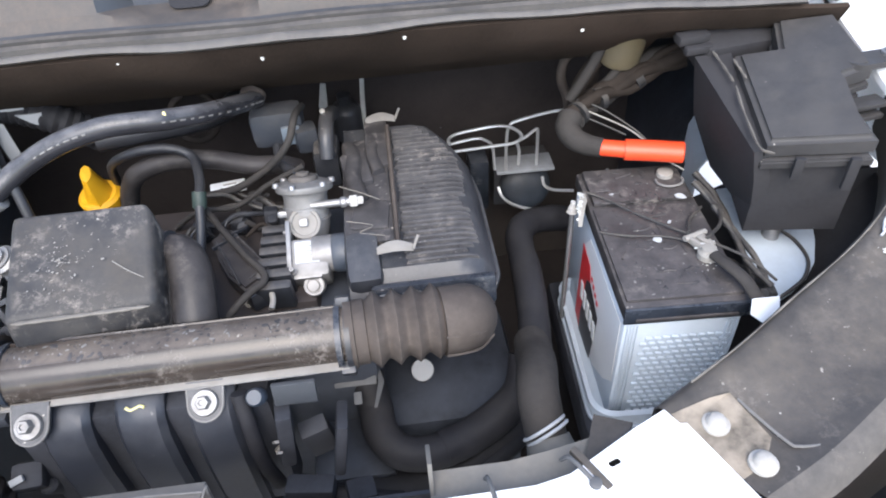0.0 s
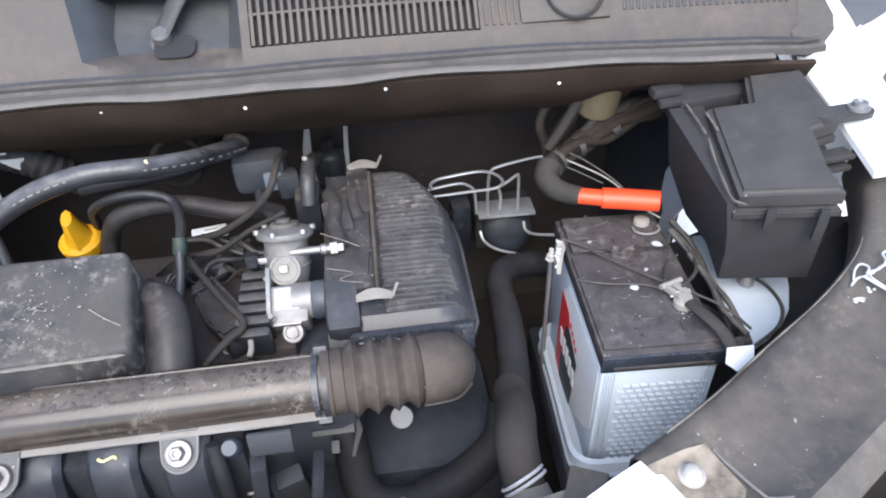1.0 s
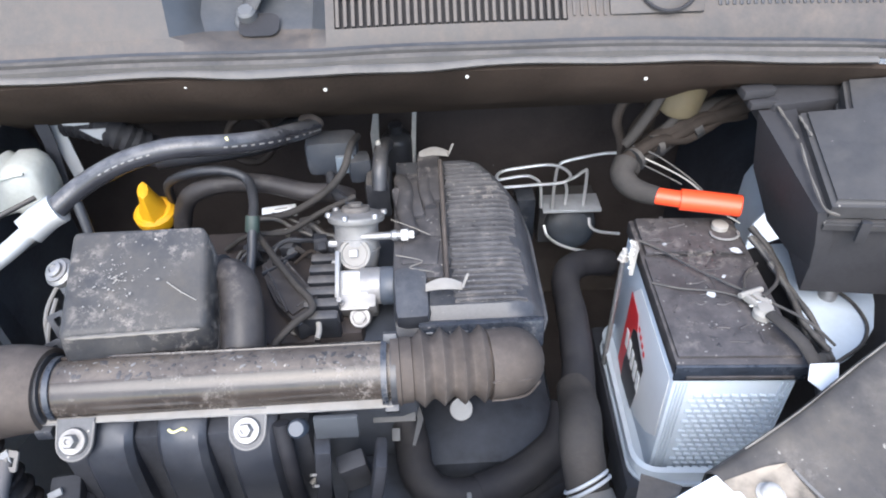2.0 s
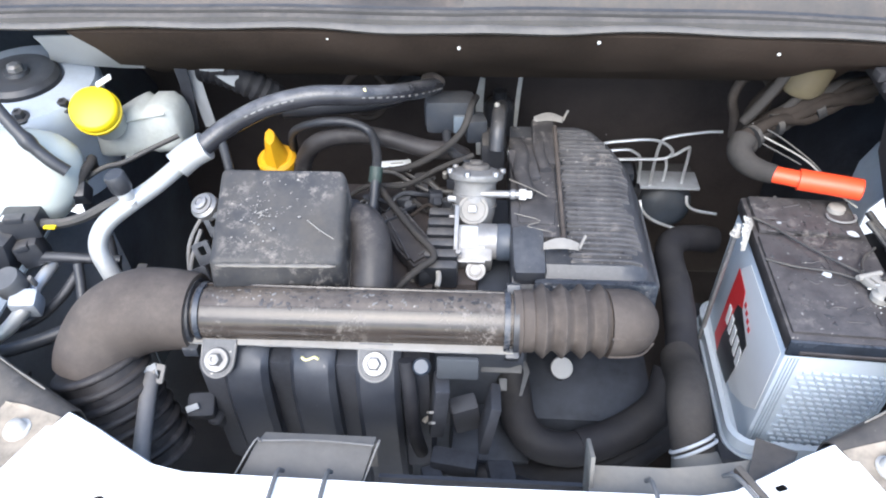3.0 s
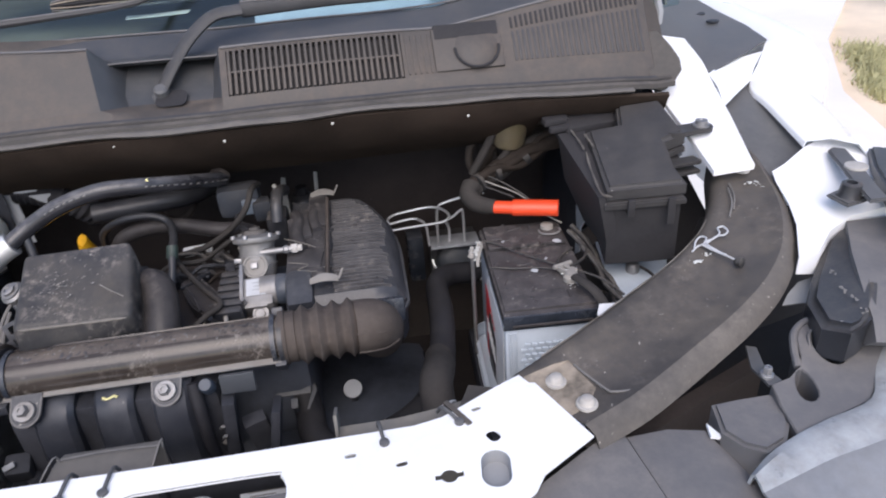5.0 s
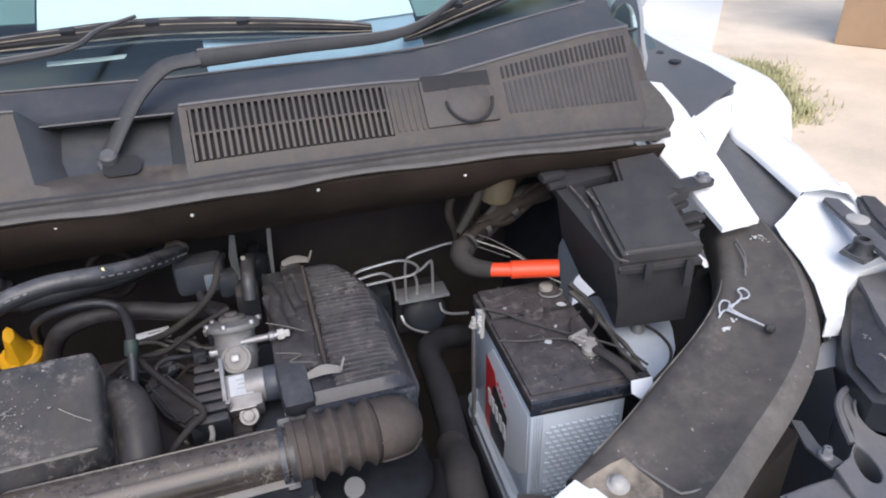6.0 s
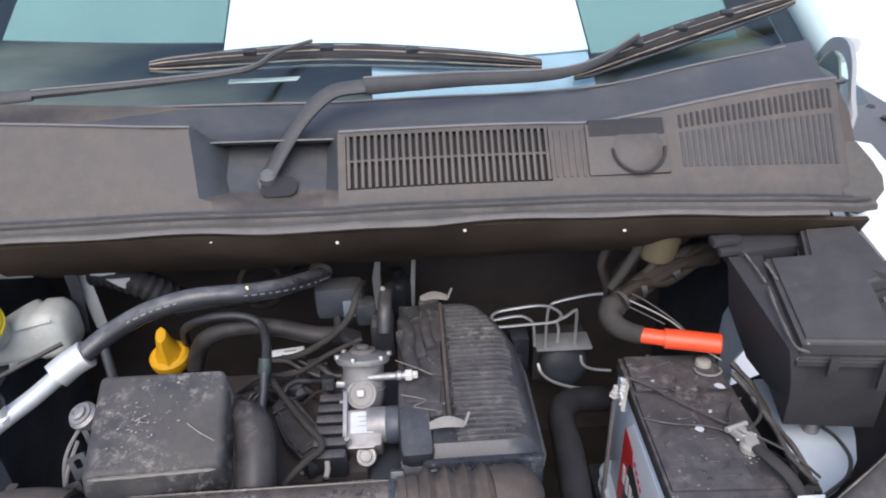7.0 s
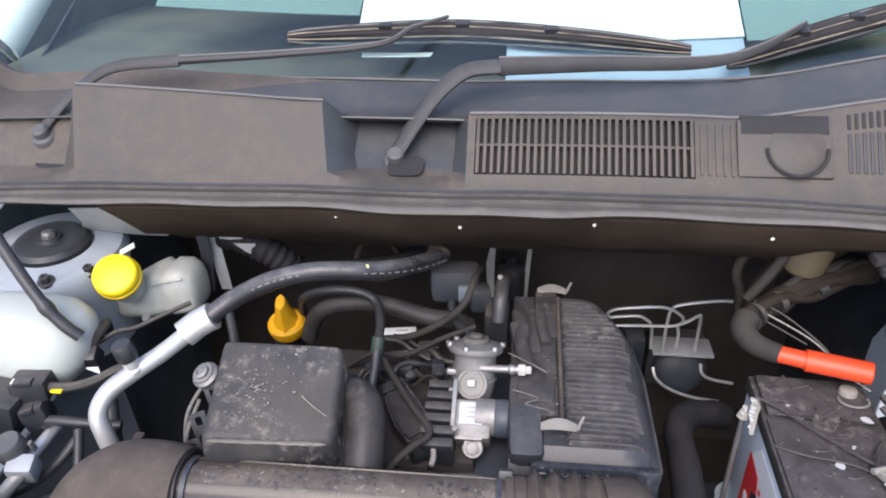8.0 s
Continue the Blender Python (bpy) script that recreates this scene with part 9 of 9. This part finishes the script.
tube(bm, [(0.070, 0.30, 0.69), (0.078, 0.272, 0.662), (0.083, 0.239, 0.655), (0.104, 0.214, 0.650), (0.140, 0.211, 0.645), (0.165, 0.219, 0.645)], 0.020, 16, 8)
uhose = thing("lower_hose", (0.14, 0.21, 0.62), "black lower coolant hose curving under the duct", "hose")
part("bend", bm, M_HOSE, uhose)
bm = B()
tube(bm, [(0.150, 0.2135, 0.645), (0.183, 0.226, 0.645), (0.221, 0.246, 0.650), (0.250, 0.268, 0.662), (0.262, 0.295, 0.69)], 0.0212, 16, 8)
part("straight_length", bm, M_HOSE, uhose)
for pts in ([(0.02, 0.17, 0.66), (0.06, 0.155, 0.665), (0.10, 0.16, 0.64)], [(0.18, 0.20, 0.60), (0.22, 0.22, 0.61), (0.26, 0.25, 0.61)]):
    bm = B()
    tube(bm, pts, 0.011, 12, 6)
    solo("gearbox_hose", bm, M_HOSE, "thin black hose over the gearbox", "hose", "gearbox hoses")

# clutter between the manifold and the gearbox
link = thing("shift_linkage", (0.02, 0.19, 0.66), "dark shift linkage and bracket blocks over the gearbox", "linkage")
for c, sz, rot, mat in (((-0.008, 0.20, 0.735), (0.016, 0.03, 0.08), (0, 6, 8), M_VOID), ((0.020, 0.215, 0.70), (0.03, 0.02, 0.06), (12, -8, 15), M_VOID), ((0.010, 0.165, 0.682), (0.050, 0.022, 0.022), (0, 0, -8), M_VOID),
                        ((0.046, 0.195, 0.720), (0.012, 0.04, 0.07), (-8, 10, 0), M_VOID), ((-0.012, 0.150, 0.665), (0.022, 0.03, 0.03), (10, 0, 20), M_VOID), ((0.058, 0.160, 0.665), (0.03, 0.025, 0.03), (0, 12, 12), M_VOID)):
    bm = B()
    box(bm, c, sz, 0.004, rot)
    part("linkage_block", bm, mat, link)
for x, y, z in ((-0.016, 0.186, 0.740), (-0.014, 0.180, 0.730)):
    bm = B()
    box(bm, (x, y, z), (0.005, 0.003, 0.010), 0.001, (35, 20, 15))
    part("link_tab", bm, M_WORN, link)
